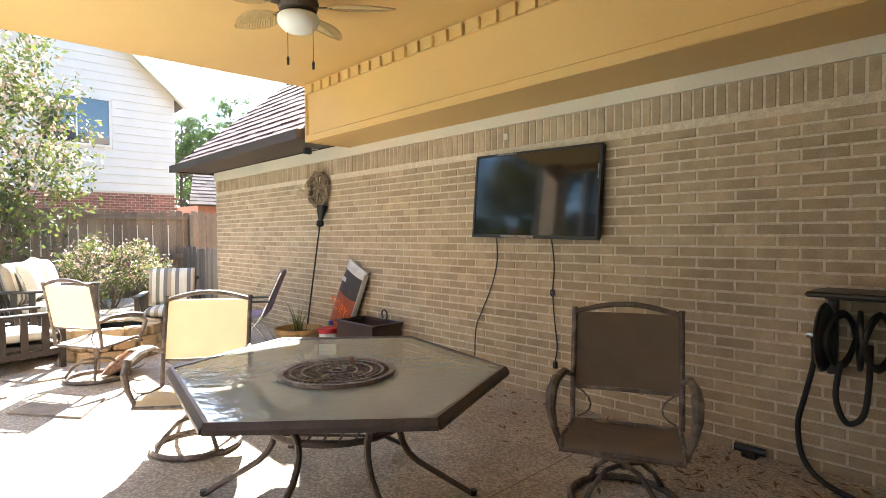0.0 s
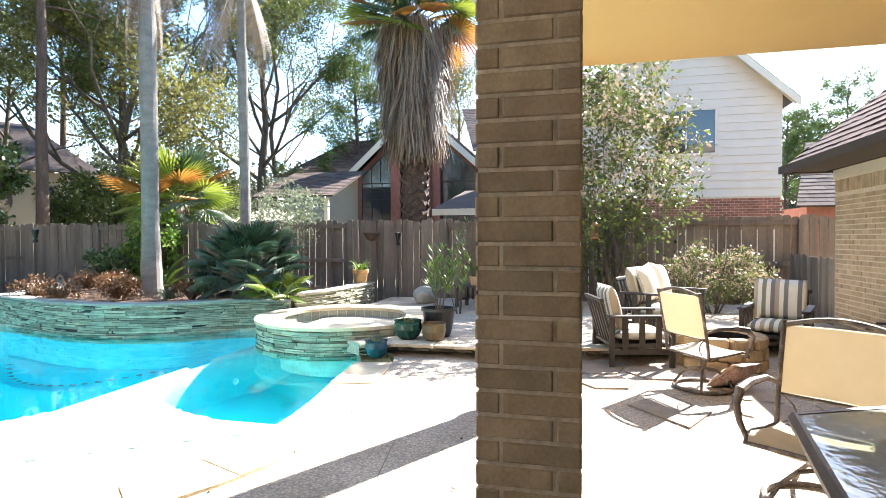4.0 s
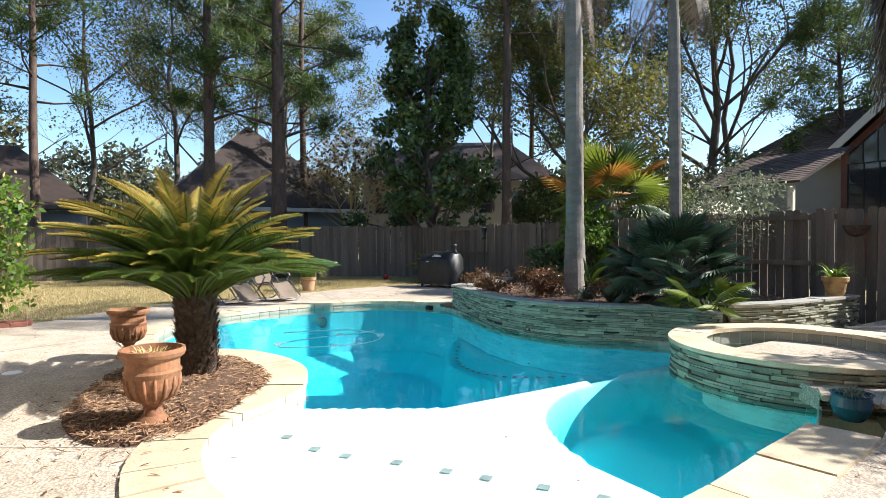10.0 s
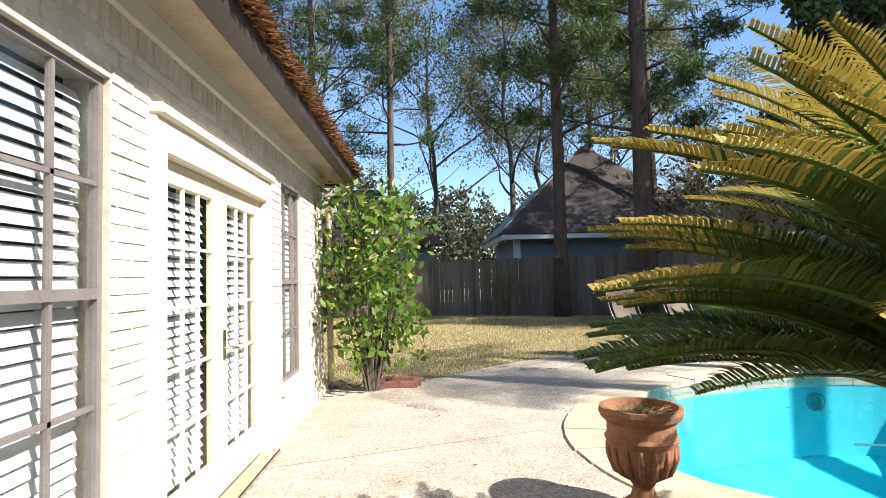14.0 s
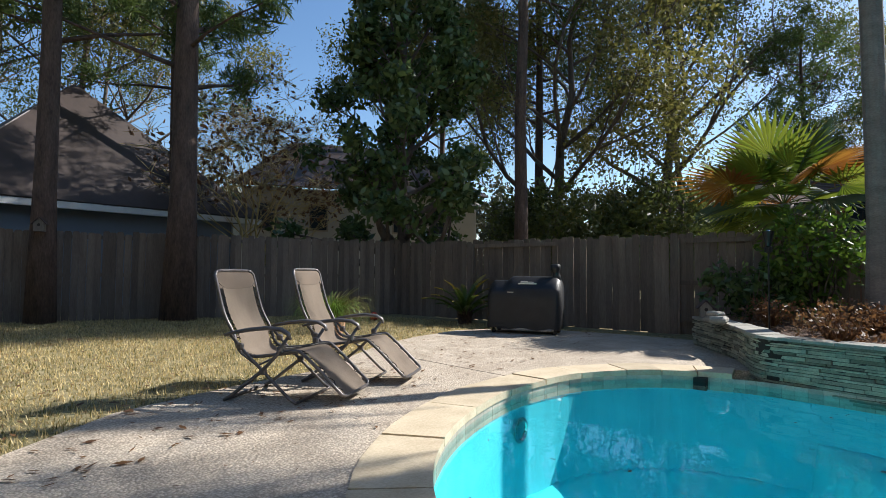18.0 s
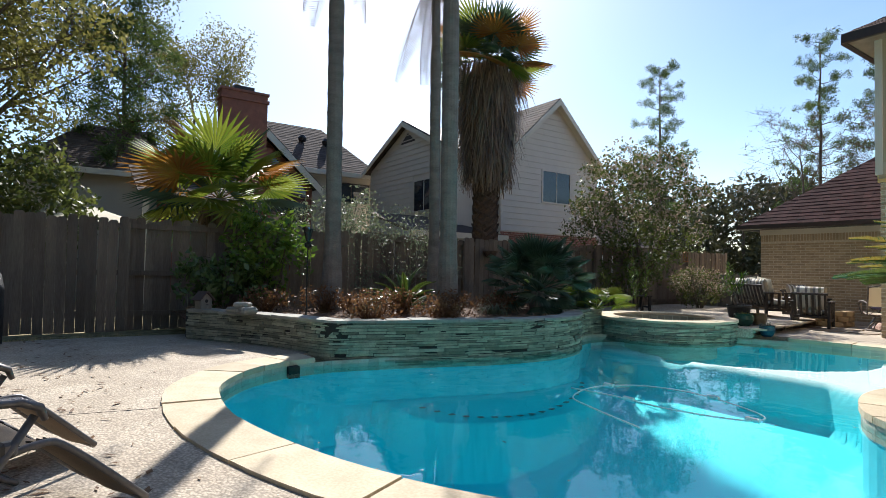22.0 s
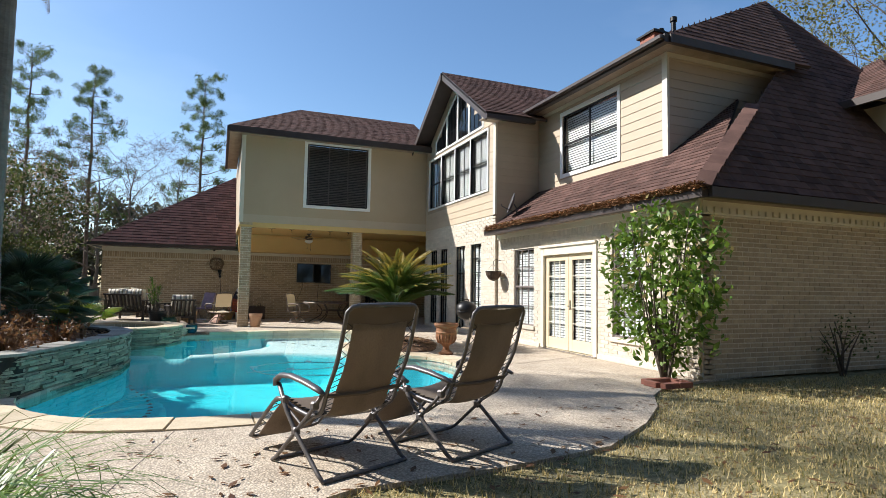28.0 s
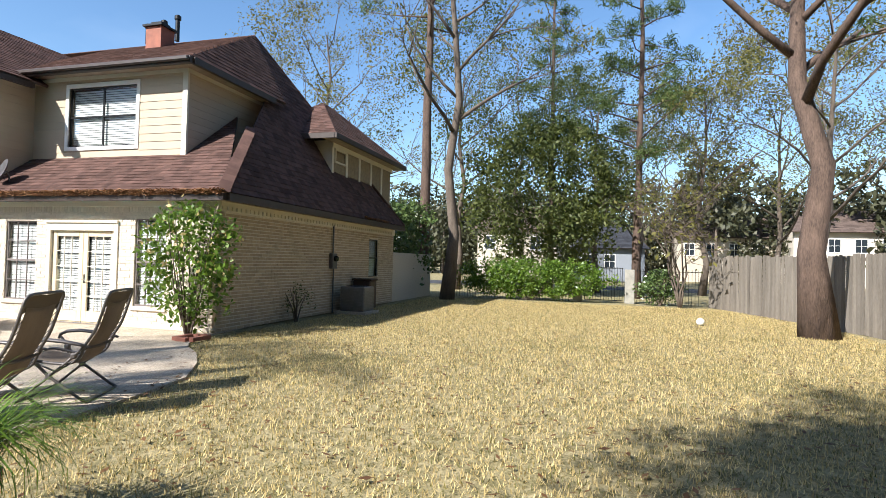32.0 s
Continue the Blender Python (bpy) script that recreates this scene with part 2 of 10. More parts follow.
SLATE_JOINED = material("stacked_slate_rest", (0.37, 0.345, 0.25), 0.85, col2=(0.17, 0.19, 0.145), scale=7, fine=60, bump=0.7, island=0.45)
SLATE_CAP = material("slate_cap", (0.36, 0.34, 0.29), 0.85, col2=(0.22, 0.215, 0.19), scale=5, fine=60, bump=0.6, spread=0.15)
# near-black: the shade in gaps and openings is put into this colour
GAP_SHADE = material("wall_core", (0.035, 0.03, 0.025), 0.95, scale=10, bump=0.4)
FENCE = material("weathered_fence", (0.20, 0.155, 0.115), 0.9, col2=(0.115, 0.088, 0.066), scale=7, fine=70, bump=0.6, spread=0.25, stretch=(1, 1, 0.12))
FENCE_GREY = material("grey_fence", (0.235, 0.205, 0.17), 0.9, col2=(0.14, 0.12, 0.098), scale=7, fine=70, bump=0.6, spread=0.2, stretch=(1, 1, 0.12))
# shade between blades and broad shade patches are painted in as darker tones
GRASS = material("dormant_lawn", (0.40, 0.33, 0.18), 0.95, col2=(0.11, 0.095, 0.03), scale=9, fine=42, bump=1.0, dist=0.04, stain=(0.17, 0.15, 0.05), stain_scale=0.35)
MULCH = material("mulch", (0.14, 0.075, 0.045), 0.95, col2=(0.07, 0.04, 0.025), scale=14, fine=80, bump=1.0, dist=0.03)
ROADM = material("asphalt", (0.055, 0.055, 0.058), 0.9, scale=3, bump=0.4)
BARK_PINE = material("pine_bark", (0.15, 0.10, 0.075), 0.95, col2=(0.055, 0.036, 0.028), scale=7, fine=40, bump=1.0, dist=0.04, stretch=(1, 1, 0.25))
BARK_GREY = material("grey_bark", (0.165, 0.13, 0.10), 0.95, col2=(0.075, 0.058, 0.046), scale=6, fine=40, bump=0.9, dist=0.03, stretch=(1, 1, 0.25))
PALM_BARK = material("palm_trunk", (0.25, 0.225, 0.195), 0.9, col2=(0.135, 0.12, 0.105), scale=3, fine=30, bump=0.6, dist=0.02, stretch=(1, 1, 2.5))
FIBRE = material("palm_fibre", (0.11, 0.07, 0.045), 0.95, col2=(0.045, 0.028, 0.02), scale=20, fine=90, bump=1.0, dist=0.02, island=0.35)
TERRACOTTA = material("terracotta", (0.33, 0.145, 0.065), 0.8, col2=(0.18, 0.08, 0.04), scale=5, fine=40, bump=0.35, stain=(0.20, 0.11, 0.06), stain_scale=4)
PALE_CLAY = material("pale_clay", (0.60, 0.36, 0.22), 0.8, col2=(0.48, 0.28, 0.17), scale=5, bump=0.2)
BRONZE = material("brown_cast_metal", (0.115, 0.085, 0.068), 0.5, 0.35, col2=(0.075, 0.055, 0.045), scale=9, bump=0.25)
BLACK_METAL = material("black_metal", (0.02, 0.02, 0.02), 0.4, 0.5, scale=9, bump=0.15)
STEEL = material("grey_tube", (0.14, 0.135, 0.14), 0.45, 0.5, scale=9, bump=0.1)
CHROME = material("bright_metal", (0.62, 0.60, 0.56), 0.25, 1.0, var=0.05, scale=9, bump=0.03)
SLING = material("tan_sling", (0.52, 0.42, 0.28), 0.8, col2=(0.40, 0.31, 0.20), scale=4, fine=260, bump=0.5, dist=0.003)
SLING_BROWN = material("brown_sling", (0.16, 0.115, 0.08), 0.8, col2=(0.11, 0.08, 0.055), scale=4, fine=260, bump=0.5, dist=0.003)
SLING_GREY = material("taupe_sling", (0.25, 0.195, 0.15), 0.8, col2=(0.17, 0.13, 0.10), scale=4, fine=260, bump=0.5, dist=0.003)
DARK_WOOD = material("dark_wood", (0.035, 0.024, 0.018), 0.5, scale=8, bump=0.3, stretch=(1, 1, 0.2))
CANVAS = material("cream_canvas", (0.74, 0.68, 0.54), 0.9, scale=6, var=0.06, bump=0.3)
BLACK_VINYL = material("black_cover", (0.018, 0.018, 0.02), 0.45, scale=5, var=0.3, bump=0.5, dist=0.02)
RUBBER = material("black_rubber", (0.012, 0.012, 0.012), 0.6, scale=20, bump=0.2)
PLASTIC_BROWN = material("brown_plastic", (0.065, 0.035, 0.025), 0.5, scale=6, bump=0.1)
RED_BRICK = material("red_brick", (0.30, 0.115, 0.075), 0.88, col2=(0.18, 0.075, 0.055), scale=5, fine=60, bump=0.5, island=0.30)
NB_SIDING = material("white_siding", (0.64, 0.58, 0.50), 0.6, scale=2, var=0.04, bump=0.08)
NB_TAN = material("beige_siding", (0.50, 0.44, 0.35), 0.7, scale=2, var=0.05, bump=0.08)
NB_GREY = material("grey_siding", (0.22, 0.24, 0.27), 0.7, scale=2, var=0.05, bump=0.08)
GLASS = glassy("window_glass", (0.75, 0.8, 0.82), 0.0, 1.5)
TABLE_GLASS = glassy("table_glass", (0.55, 0.62, 0.56), 0.05, 1.7, ripple=0.12, ripple_scale=14, milk=0.42)
WATER = glassy("pool_water", (0.78, 0.98, 0.99), 0.0, 1.30, ripple=0.3, ripple_scale=1.6)
SPA_WATER = glassy("spa_water", (0.72, 0.86, 0.80), 0.0, 1.33, ripple=0.12, ripple_scale=1.6)
# backing plates behind glass; the unlit interior is painted as a dark colour
UNLIT_ROOM = material("unlit_room", (0.05, 0.045, 0.04), 0.9, scale=2, bump=0.0)
BLIND = material("white_blind", (0.80, 0.79, 0.76), 0.6, scale=4, var=0.05, bump=0.0)
SCREEN_BLACK = material("screen_black", (0.008, 0.009, 0.010), 0.06, scale=2, bump=0.0)
BLACK_PLASTIC = material("black_plastic", (0.015, 0.015, 0.016), 0.35, scale=8, bump=0.05)

# white plaster; light lost in deeper water is painted in as turquoise by height
PLASTER = bpy.data.materials.new("pool_plaster_water_tint")
PLASTER.use_nodes = True
_t = PLASTER.node_tree
_geo = _t.nodes.new("ShaderNodeNewGeometry")
_sep = _t.nodes.new("ShaderNodeSeparateXYZ")
_t.links.new(_geo.outputs["Position"], _sep.inputs[0])
_rmp = _t.nodes.new("ShaderNodeValToRGB")
_mr = _t.nodes.new("ShaderNodeMapRange")
_mr.inputs[1].default_value, _mr.inputs[2].default_value = -1.6, -0.1
_t.links.new(_sep.outputs[2], _mr.inputs[0])
_t.links.new(_mr.outputs[0], _rmp.inputs[0])
_rmp.color_ramp.elements[0].color = (0.008, 0.68, 0.78, 1)
_rmp.color_ramp.elements[1].color = (0.92, 0.94, 0.90, 1)
_e = _rmp.color_ramp.elements.new(0.60)
_e.color = (0.04, 0.82, 0.88, 1)
_e = _rmp.color_ramp.elements.new(0.83)
_e.color = (0.22, 0.82, 0.87, 1)
_e = _rmp.color_ramp.elements.new(0.885)
_e.color = (0.88, 0.94, 0.92, 1)
_nz = _t.nodes.new("ShaderNodeTexNoise")
_nz.inputs["Scale"].default_value = 2.5
_mx = _t.nodes.new("ShaderNodeMixRGB")
_mx.blend_type = "MULTIPLY"
_mx.inputs[0].default_value = 0.12
_t.links.new(_rmp.outputs[0], _mx.inputs[1])
_t.links.new(_nz.outputs["Fac"], _mx.inputs[2])
_t.links.new(_mx.outputs[0], _t.nodes["Principled BSDF"].inputs["Base Color"])
_t.nodes["Principled BSDF"].inputs["Roughness"].default_value = 0.8


# ---- mesh helpers ----
def mesh_of(name, bm, mat=None, smooth=False):
    me = bpy.data.meshes.new(name)
    bm.to_mesh(me)
    bm.free()
    if mat:
        me.materials.append(mat)
    if smooth:
        for p in me.polygons:
            p.use_smooth = True
    return me


def part(name, bm, mat, parent=None, label="", smooth=False):
    """Links a bmesh as one object under a thing or a part."""
    ob = new(name, mesh_of(name, bm, mat, smooth))
    if parent:
        ob.parent = parent
    if label:
        ob["label"] = label
    return ob


def thing(name, label, category, group="", kind="", at=None):
    ob = new(name)
    if at is not None:
        ob.matrix_basis = at
    return tagged(ob, label, category, group, kind)


def box(bm, x0, x1, y0, y1, z0, z1, m=None, bevel=0.0):
    r = bmesh.ops.create_cube(bm, size=1, matrix=Matrix.Translation(((x0 + x1) / 2, (y0 + y1) / 2, (z0 + z1) / 2)) @ Matrix.Diagonal((abs(x1 - x0), abs(y1 - y0), abs(z1 - z0), 1)))
    vs = r["verts"]
    if bevel:
        es = list({e for v in vs for e in v.link_edges})
        rb = bmesh.ops.bevel(bm, geom=es, offset=bevel, segments=1, affect="EDGES")
        vs = rb["verts"]
    if m is not None:
        bmesh.ops.transform(bm, matrix=m, verts=vs)
    return vs


def boxes(*dims, bevel=0.0, m=None):
    bm = bmesh.new()
    for d in dims:
        box(bm, *d, bevel=bevel, m=m)
    return bm


def tube(bm, pts, radii, n=8, cap=True):
    """A round bar along points, with a radius at each."""
    pts = [Vector(p) for p in pts]
    if not hasattr(radii, "__len__"):
        radii = [radii] * len(pts)
    rings, side = [], None
    for i, p in enumerate(pts):
        d = (pts[min(i + 1, len(pts) - 1)] - pts[max(i - 1, 0)])
        d = d.normalized() if d.length > 1e-9 else Vector((0, 0, 1))
        if side is None:
            side = d.cross(Vector((0, 0, 1)) if abs(d.z) < 0.9 else Vector((1, 0, 0))).normalized()
        else:
            side = (side - d * side.dot(d)).normalized()
        up = d.cross(side)
        rings.append([bm.verts.new(p + (side * math.cos(a) + up * math.sin(a)) * radii[i]) for a in [2 * math.pi * k / n for k in range(n)]])
    for a, b in zip(rings, rings[1:]):
        for k in range(n):
            bm.faces.new((a[k], a[(k + 1) % n], b[(k + 1) % n], b[k]))
    if cap:
        bm.faces.new(rings[0][::-1])
        bm.faces.new(rings[-1])
    return bm


def tubes(paths, n=8):
    bm = bmesh.new()
    for pts, r in paths:
        tube(bm, pts, r, n)
    return bm


def lathe(bm, profile, n=24, centre=(0, 0, 0), wob=0.0):
    """A turned shape from (radius, height) pairs."""
    rings = []
    for r, z in profile:
        rings.append([bm.verts.new((centre[0] + r * math.cos(2 * math.pi * k / n) * (1 + wob * math.sin(3 * k)), centre[1] + r * math.sin(2 * math.pi * k / n), centre[2] + z)) for k in range(n)])
    for a, b in zip(rings, rings[1:]):
        for k in range(n):
            bm.faces.new((a[k], a[(k + 1) % n], b[(k + 1) % n], b[k]))
    if profile[0][0] > 1e-4:
        bm.faces.new(rings[0][::-1])
    if profile[-1][0] > 1e-4:
        bm.faces.new(rings[-1])
    return bm


def prism(bm, poly, z0, z1):
    lo = [bm.verts.new((x, y, z0)) for x, y in poly]
    hi = [bm.verts.new((x, y, z1)) for x, y in poly]
    n = len(poly)
    bm.faces.new(lo[::-1])
    bm.faces.new(hi)
    for k in range(n):
        bm.faces.new((lo[k], lo[(k + 1) % n], hi[(k + 1) % n], hi[k]))
    return bm


def slabbed(bm, poly3, thick):
    """A flat plate with its upper face on the given corners."""
    pts = [Vector(p) for p in poly3]
    nrm = (pts[1] - pts[0]).cross(pts[2] - pts[0]).normalized()
    hi = [bm.verts.new(p) for p in pts]
    lo = [bm.verts.new(p - nrm * thick) for p in pts]
    n = len(pts)
    bm.faces.new(hi)
    bm.faces.new(lo[::-1])
    for k in range(n):
        bm.faces.new((hi[k], lo[k], lo[(k + 1) % n], hi[(k + 1) % n]))
    return bm


def spline(pts, per=6, closed=False):
    """A smooth line through plan points."""
    out, n = [], len(pts)
    for i in range(n if closed else n - 1):
        p = [Vector(pts[(i + k) % n] if closed else pts[min(max(i + k, 0), n - 1)]) for k in (-1, 0, 1, 2)]
        for k in range(per):
            s = k / per
            out.append(tuple(0.5 * (2 * p[1] + (p[2] - p[0]) * s + (2 * p[0] - 5 * p[1] + 4 * p[2] - p[3]) * s * s + (3 * p[1] - p[0] - 3 * p[2] + p[3]) * s ** 3)))
    if not closed:
        out.append(tuple(pts[-1]))
    return out


def offset_loop(loop, d):
    """The closed plan line moved outwards by d (for a line that runs anticlockwise)."""
    out, n = [], len(loop)
    for i in range(n):
        a, b = Vector(loop[i - 1]), Vector(loop[(i + 1) % n])
        t = (b - a).normalized()
        out.append((loop[i][0] + t.y * d, loop[i][1] - t.x * d))
    return out


def sheet_with_hole(bm, outer, hole, z):
    es = []
    for loop in (outer, hole):
        vs = [bm.verts.new((x, y, z)) for x, y in loop]
        es += [bm.edges.new((vs[k], vs[(k + 1) % len(vs)])) for k in range(len(vs))]
    bmesh.ops.triangle_fill(bm, edges=es, use_beauty=True, normal=(0, 0, 1))
    return bm


def raw(name, verts, faces, mat, parent=None, label="", kind=""):
    """One mesh from arrays, for stuff with very many pieces."""
    me = bpy.data.meshes.new(name)
    me.from_pydata(verts, [], faces)
    me.materials.append(mat)
    ob = new(name, me)
    if parent:
        ob.parent = parent
    if label:
        ob["label"] = label
    if kind:
        ob["kind"] = kind
    return ob


def sheet(bm, u0, u1, v0, v1, w, m=None):
    """A thin pane that faces out of its wall."""
    vs = [bm.verts.new((m or Matrix()) @ Vector(c)) for c in ((u0, v0, w), (u1, v0, w), (u1, v1, w), (u0, v1, w))]
    bm.faces.new(vs)
    return bm


rnd = random.Random(7)

# ---- pool, deck and ground ----
WATER_Z = -0.095
SPA_C, SPA_R = (9.28, 3.62), 1.36
POOL_PTS = [(3.40, 5.22), (3.10, 4.7), (3.03, 4.1), (3.15, 3.55), (3.38, 3.1), (3.73, 2.72), (4.18, 2.45), (4.70, 2.33), (5.4, 2.33), (6.3, 2.46), (7.6, 2.68),
            (8.6, 3.3), (9.3, 4.4), (9.72, 5.15), (9.46, 5.95), (8.88, 6.62), (8.59, 7.35), (8.55, 8.1), (8.63, 8.75), (8.79, 9.3), (8.98, 9.97), (9.12, 10.55), (9.2, 11.05),
            (9.14, 11.55), (8.92, 12.05), (8.5, 12.48), (7.9, 12.8), (6.95, 12.92), (6.1, 12.82), (5.2, 12.55), (4.4, 12.1), (3.8, 11.5), (3.4, 10.8), (3.18, 10.1),
            (3.2, 9.5), (3.36, 9.0), (3.74, 8.58), (4.2, 8.12), (4.47, 7.4), (4.5, 6.7), (4.24, 5.98), (3.86, 5.56)]
POOL = spline(POOL_PTS, 4, True)
COPING_OUT = offset_loop(POOL, 0.44)


def inside(p, poly):
    x, y, hit = p[0], p[1], False
    for i in range(len(poly)):
        (x1, y1), (x2, y2) = poly[i - 1], poly[i]
        if (y1 > y) != (y2 > y) and x < (x2 - x1) * (y - y1) / (y2 - y1) + x1:
            hit = not hit
    return hit


def edge_distance(p, poly):
    best = 1e9
    for i in range(len(poly)):
        a, b = poly[i - 1], poly[i]
        dx, dy = b[0] - a[0], b[1] - a[1]
        s = max(0.0, min(1.0, ((p[0] - a[0]) * dx + (p[1] - a[1]) * dy) / (dx * dx + dy * dy + 1e-12)))
        best = min(best, math.hypot(p[0] - a[0] - s * dx, p[1] - a[1] - s * dy))
    return best


def pool_depth(x, y):
    """How deep the shell lies under the coping: a sun shelf by the patio, a round well by the spa, a bowl to the far end."""
    d = min(1.0, edge_distance((x, y), POOL) / 0.5)
    shelf = 0.26
    s = max(0.0, min(1.0, (y - 5.33 - 0.62 * max(0.0, 5.55 - x)) / 0.24))
    bowl = 0.80 + 0.80 * max(0.0, min(1.0, (y - 5.2) / 4.0))
    z = shelf + (bowl - shelf) * s
    well = math.hypot(x - 7.9, y - 3.15)
    if well < 2.16:
        z = max(z, shelf + 0.62 * min(1.0, (2.16 - well) / 0.10))
    # bench sunk so the ramp's darker teal stands in for the planter's shadow
    bench = math.hypot(x - 10.4, y - 8.3)
    if bench < 2.55:
        z = min(z, 0.85)
    return z * (0.72 + 0.28 * d) if z > 0.6 else z


def build_pool():
    pool = thing("pool_shell", "white plaster pool shell with a shallow sun shelf and a deep end", "pool", kind="structure")
    bm = bmesh.new()
    step, x0, y0, nx, ny = 0.07, 2.7, 2.0, 101, 165
    grid = {}
    for i in range(nx + 1):
        for j in range(ny + 1):
            x, y = x0 + i * step, y0 + j * step
            if inside((x, y), POOL) or edge_distance((x, y), POOL) < 0.3:
                grid[i, j] = bm.verts.new((x, y, -pool_depth(x, y)))
    for (i, j), v in grid.items():
        q = [(i, j), (i + 1, j), (i + 1, j + 1), (i, j + 1)]
        if all(k in grid for k in q):
            bm.faces.new([grid[k] for k in q])
    part("floor", bm, PLASTER, pool, smooth=True)
    # deep sides: the water's cyan light is painted onto the plaster
    side_m = material("pool_side_water_tint", (0.10, 0.70, 0.78), 0.8, col2=(0.05, 0.58, 0.68), scale=3, bump=0.1)
    for shallow in (True, False):
        bm = bmesh.new()
        for k in range(len(POOL)):
            (xa, ya), (xb, yb) = POOL[k - 1], POOL[k]
            if (pool_depth((xa + xb) / 2, (ya + yb) / 2) < 0.4) == shallow:
                bm.faces.new([bm.verts.new(q) for q in ((xa, ya, -1.7), (xb, yb, -1.7), (xb, yb, -0.20), (xa, ya, -0.20))])
        part("side_wall", bm, PLASTER if shallow else side_m, pool)
    # waterline tile, one piece after another
    tile_m = material("waterline_tile", (0.50, 0.44, 0.35), 0.6, col2=(0.34, 0.30, 0.24), scale=6, bump=0.2, island=0.15)
    bm = bmesh.new()
    for k in range(len(POOL)):
        a, b = Vector((*POOL[k - 1], 0)), Vector((*POOL[k], 0))
        t = (b - a)
        n = Vector((t.y, -t.x, 0)).normalized() * 0.012
        g = t * 0.012
        slabbed(bm, [a + g - n + Vector((0, 0, -0.2)), b - g - n + Vector((0, 0, -0.2)), b - g - n + Vector((0, 0, -0.045)), a + g - n + Vector((0, 0, -0.045))], -0.02)
    part("waterline_tile", bm, tile_m, pool, "grey-green glazed tile band at the waterline")
    # dark marker tiles on the shelf and on the bench under the planter
    mark = boxes((-0.042, 0.042, -0.042, 0.042, 0, 0.006))
    mark_me = mesh_of("marker_tile", mark, material("slate_tile", (0.26, 0.28, 0.27), 0.5, scale=9, bump=0.1))
    line = spline([(3.72, 5.72), (3.88, 5.40), (4.06, 4.80), (4.47, 4.28), (4.83, 3.76), (5.2, 3.25), (5.5, 2.8)], 6)
    spots = [(*line[int(k * 3.7)], -40 - 2 * k) for k in range(0, 10)]
    spots += [(10.4 + 2.3 * math.cos(radians(a)), 8.3 + 2.3 * math.sin(radians(a)), a + 20) for a in range(136, 222, 5)]
    for x, y, a in spots:
        if inside((x, y), POOL):
            ob = new("marker_tile", mark_me)
            ob.parent = pool
            ob.matrix_basis = pose(x, y, -pool_depth(x, y) + 0.005, 0, 0, a)
    bm = bmesh.new()
    vs = [bm.verts.new((x, y, WATER_Z)) for x, y in POOL]
    bm.faces.new(vs)
    bmesh.ops.triangulate(bm, faces=bm.faces[:])
    w = part("water", bm, WATER, None)
    w.visible_shadow = False
    tagged(w, "clear turquoise swimming pool water, still with faint ripples", "water", kind="structure")
    # coping stones
    cop = thing("coping", "tan flagstone coping round the pool edge", "coping", kind="structure")
    n, k = len(POOL), 0
    inner = offset_loop(POOL, -0.03)
    spa_gap = lambda p: math.hypot(p[0] - SPA_C[0], p[1] - SPA_C[1]) < SPA_R + 0.05 or (p[0] > 8.3 and 4.3 < p[1] < 11.02)
    r = random.Random(3)
    while k < n:
        m = min(n, k + r.choice((2, 3, 3, 4)))
        idx = [i % n for i in range(k, m + 1)]
        if not any(spa_gap(POOL[i]) for i in idx):
            ins = [Vector((*inner[i], 0)) for i in idx]
            outs = [Vector((*COPING_OUT[i], 0)) + Vector((r.uniform(-.006, .006), r.uniform(-.006, .006), 0)) for i in idx]
            ta, tb = (ins[1] - ins[0]).normalized() * 0.008, (ins[-1] - ins[-2]).normalized() * 0.008
            ins[0], outs[0], ins[-1], outs[-1] = ins[0] + ta, outs[0] + ta, ins[-1] - tb, outs[-1] - tb
            poly = [(p.x, p.y) for p in outs] + [(p.x, p.y) for p in ins[::-1]]
            bm = bmesh.new()
            prism(bm, poly, -0.045, 0.018 + r.uniform(-0.004, 0.006))
            bmesh.ops.recalc_face_normals(bm, faces=bm.faces[:])
            part("coping_stone", bm, COPING, cop)
        k = m


DECK = [(-3, -4.3), (13.7, -4.3), (13.7, 6.0), (12.6, 12.2), (12.7, 14.0), (12.5, 15.9), (11.2, 16.72), (9.7, 16.62), (8.4, 16.3), (7.2, 15.75), (6.2, 15.3), (5.0, 15.22),
        (3.9, 15.02), (3.0, 14.45), (2.3, 13.85), (1.85, 13.3), (1.45, 13.0), (0.9, 12.75), (0.2, 12.6), (-3, 12.2)]


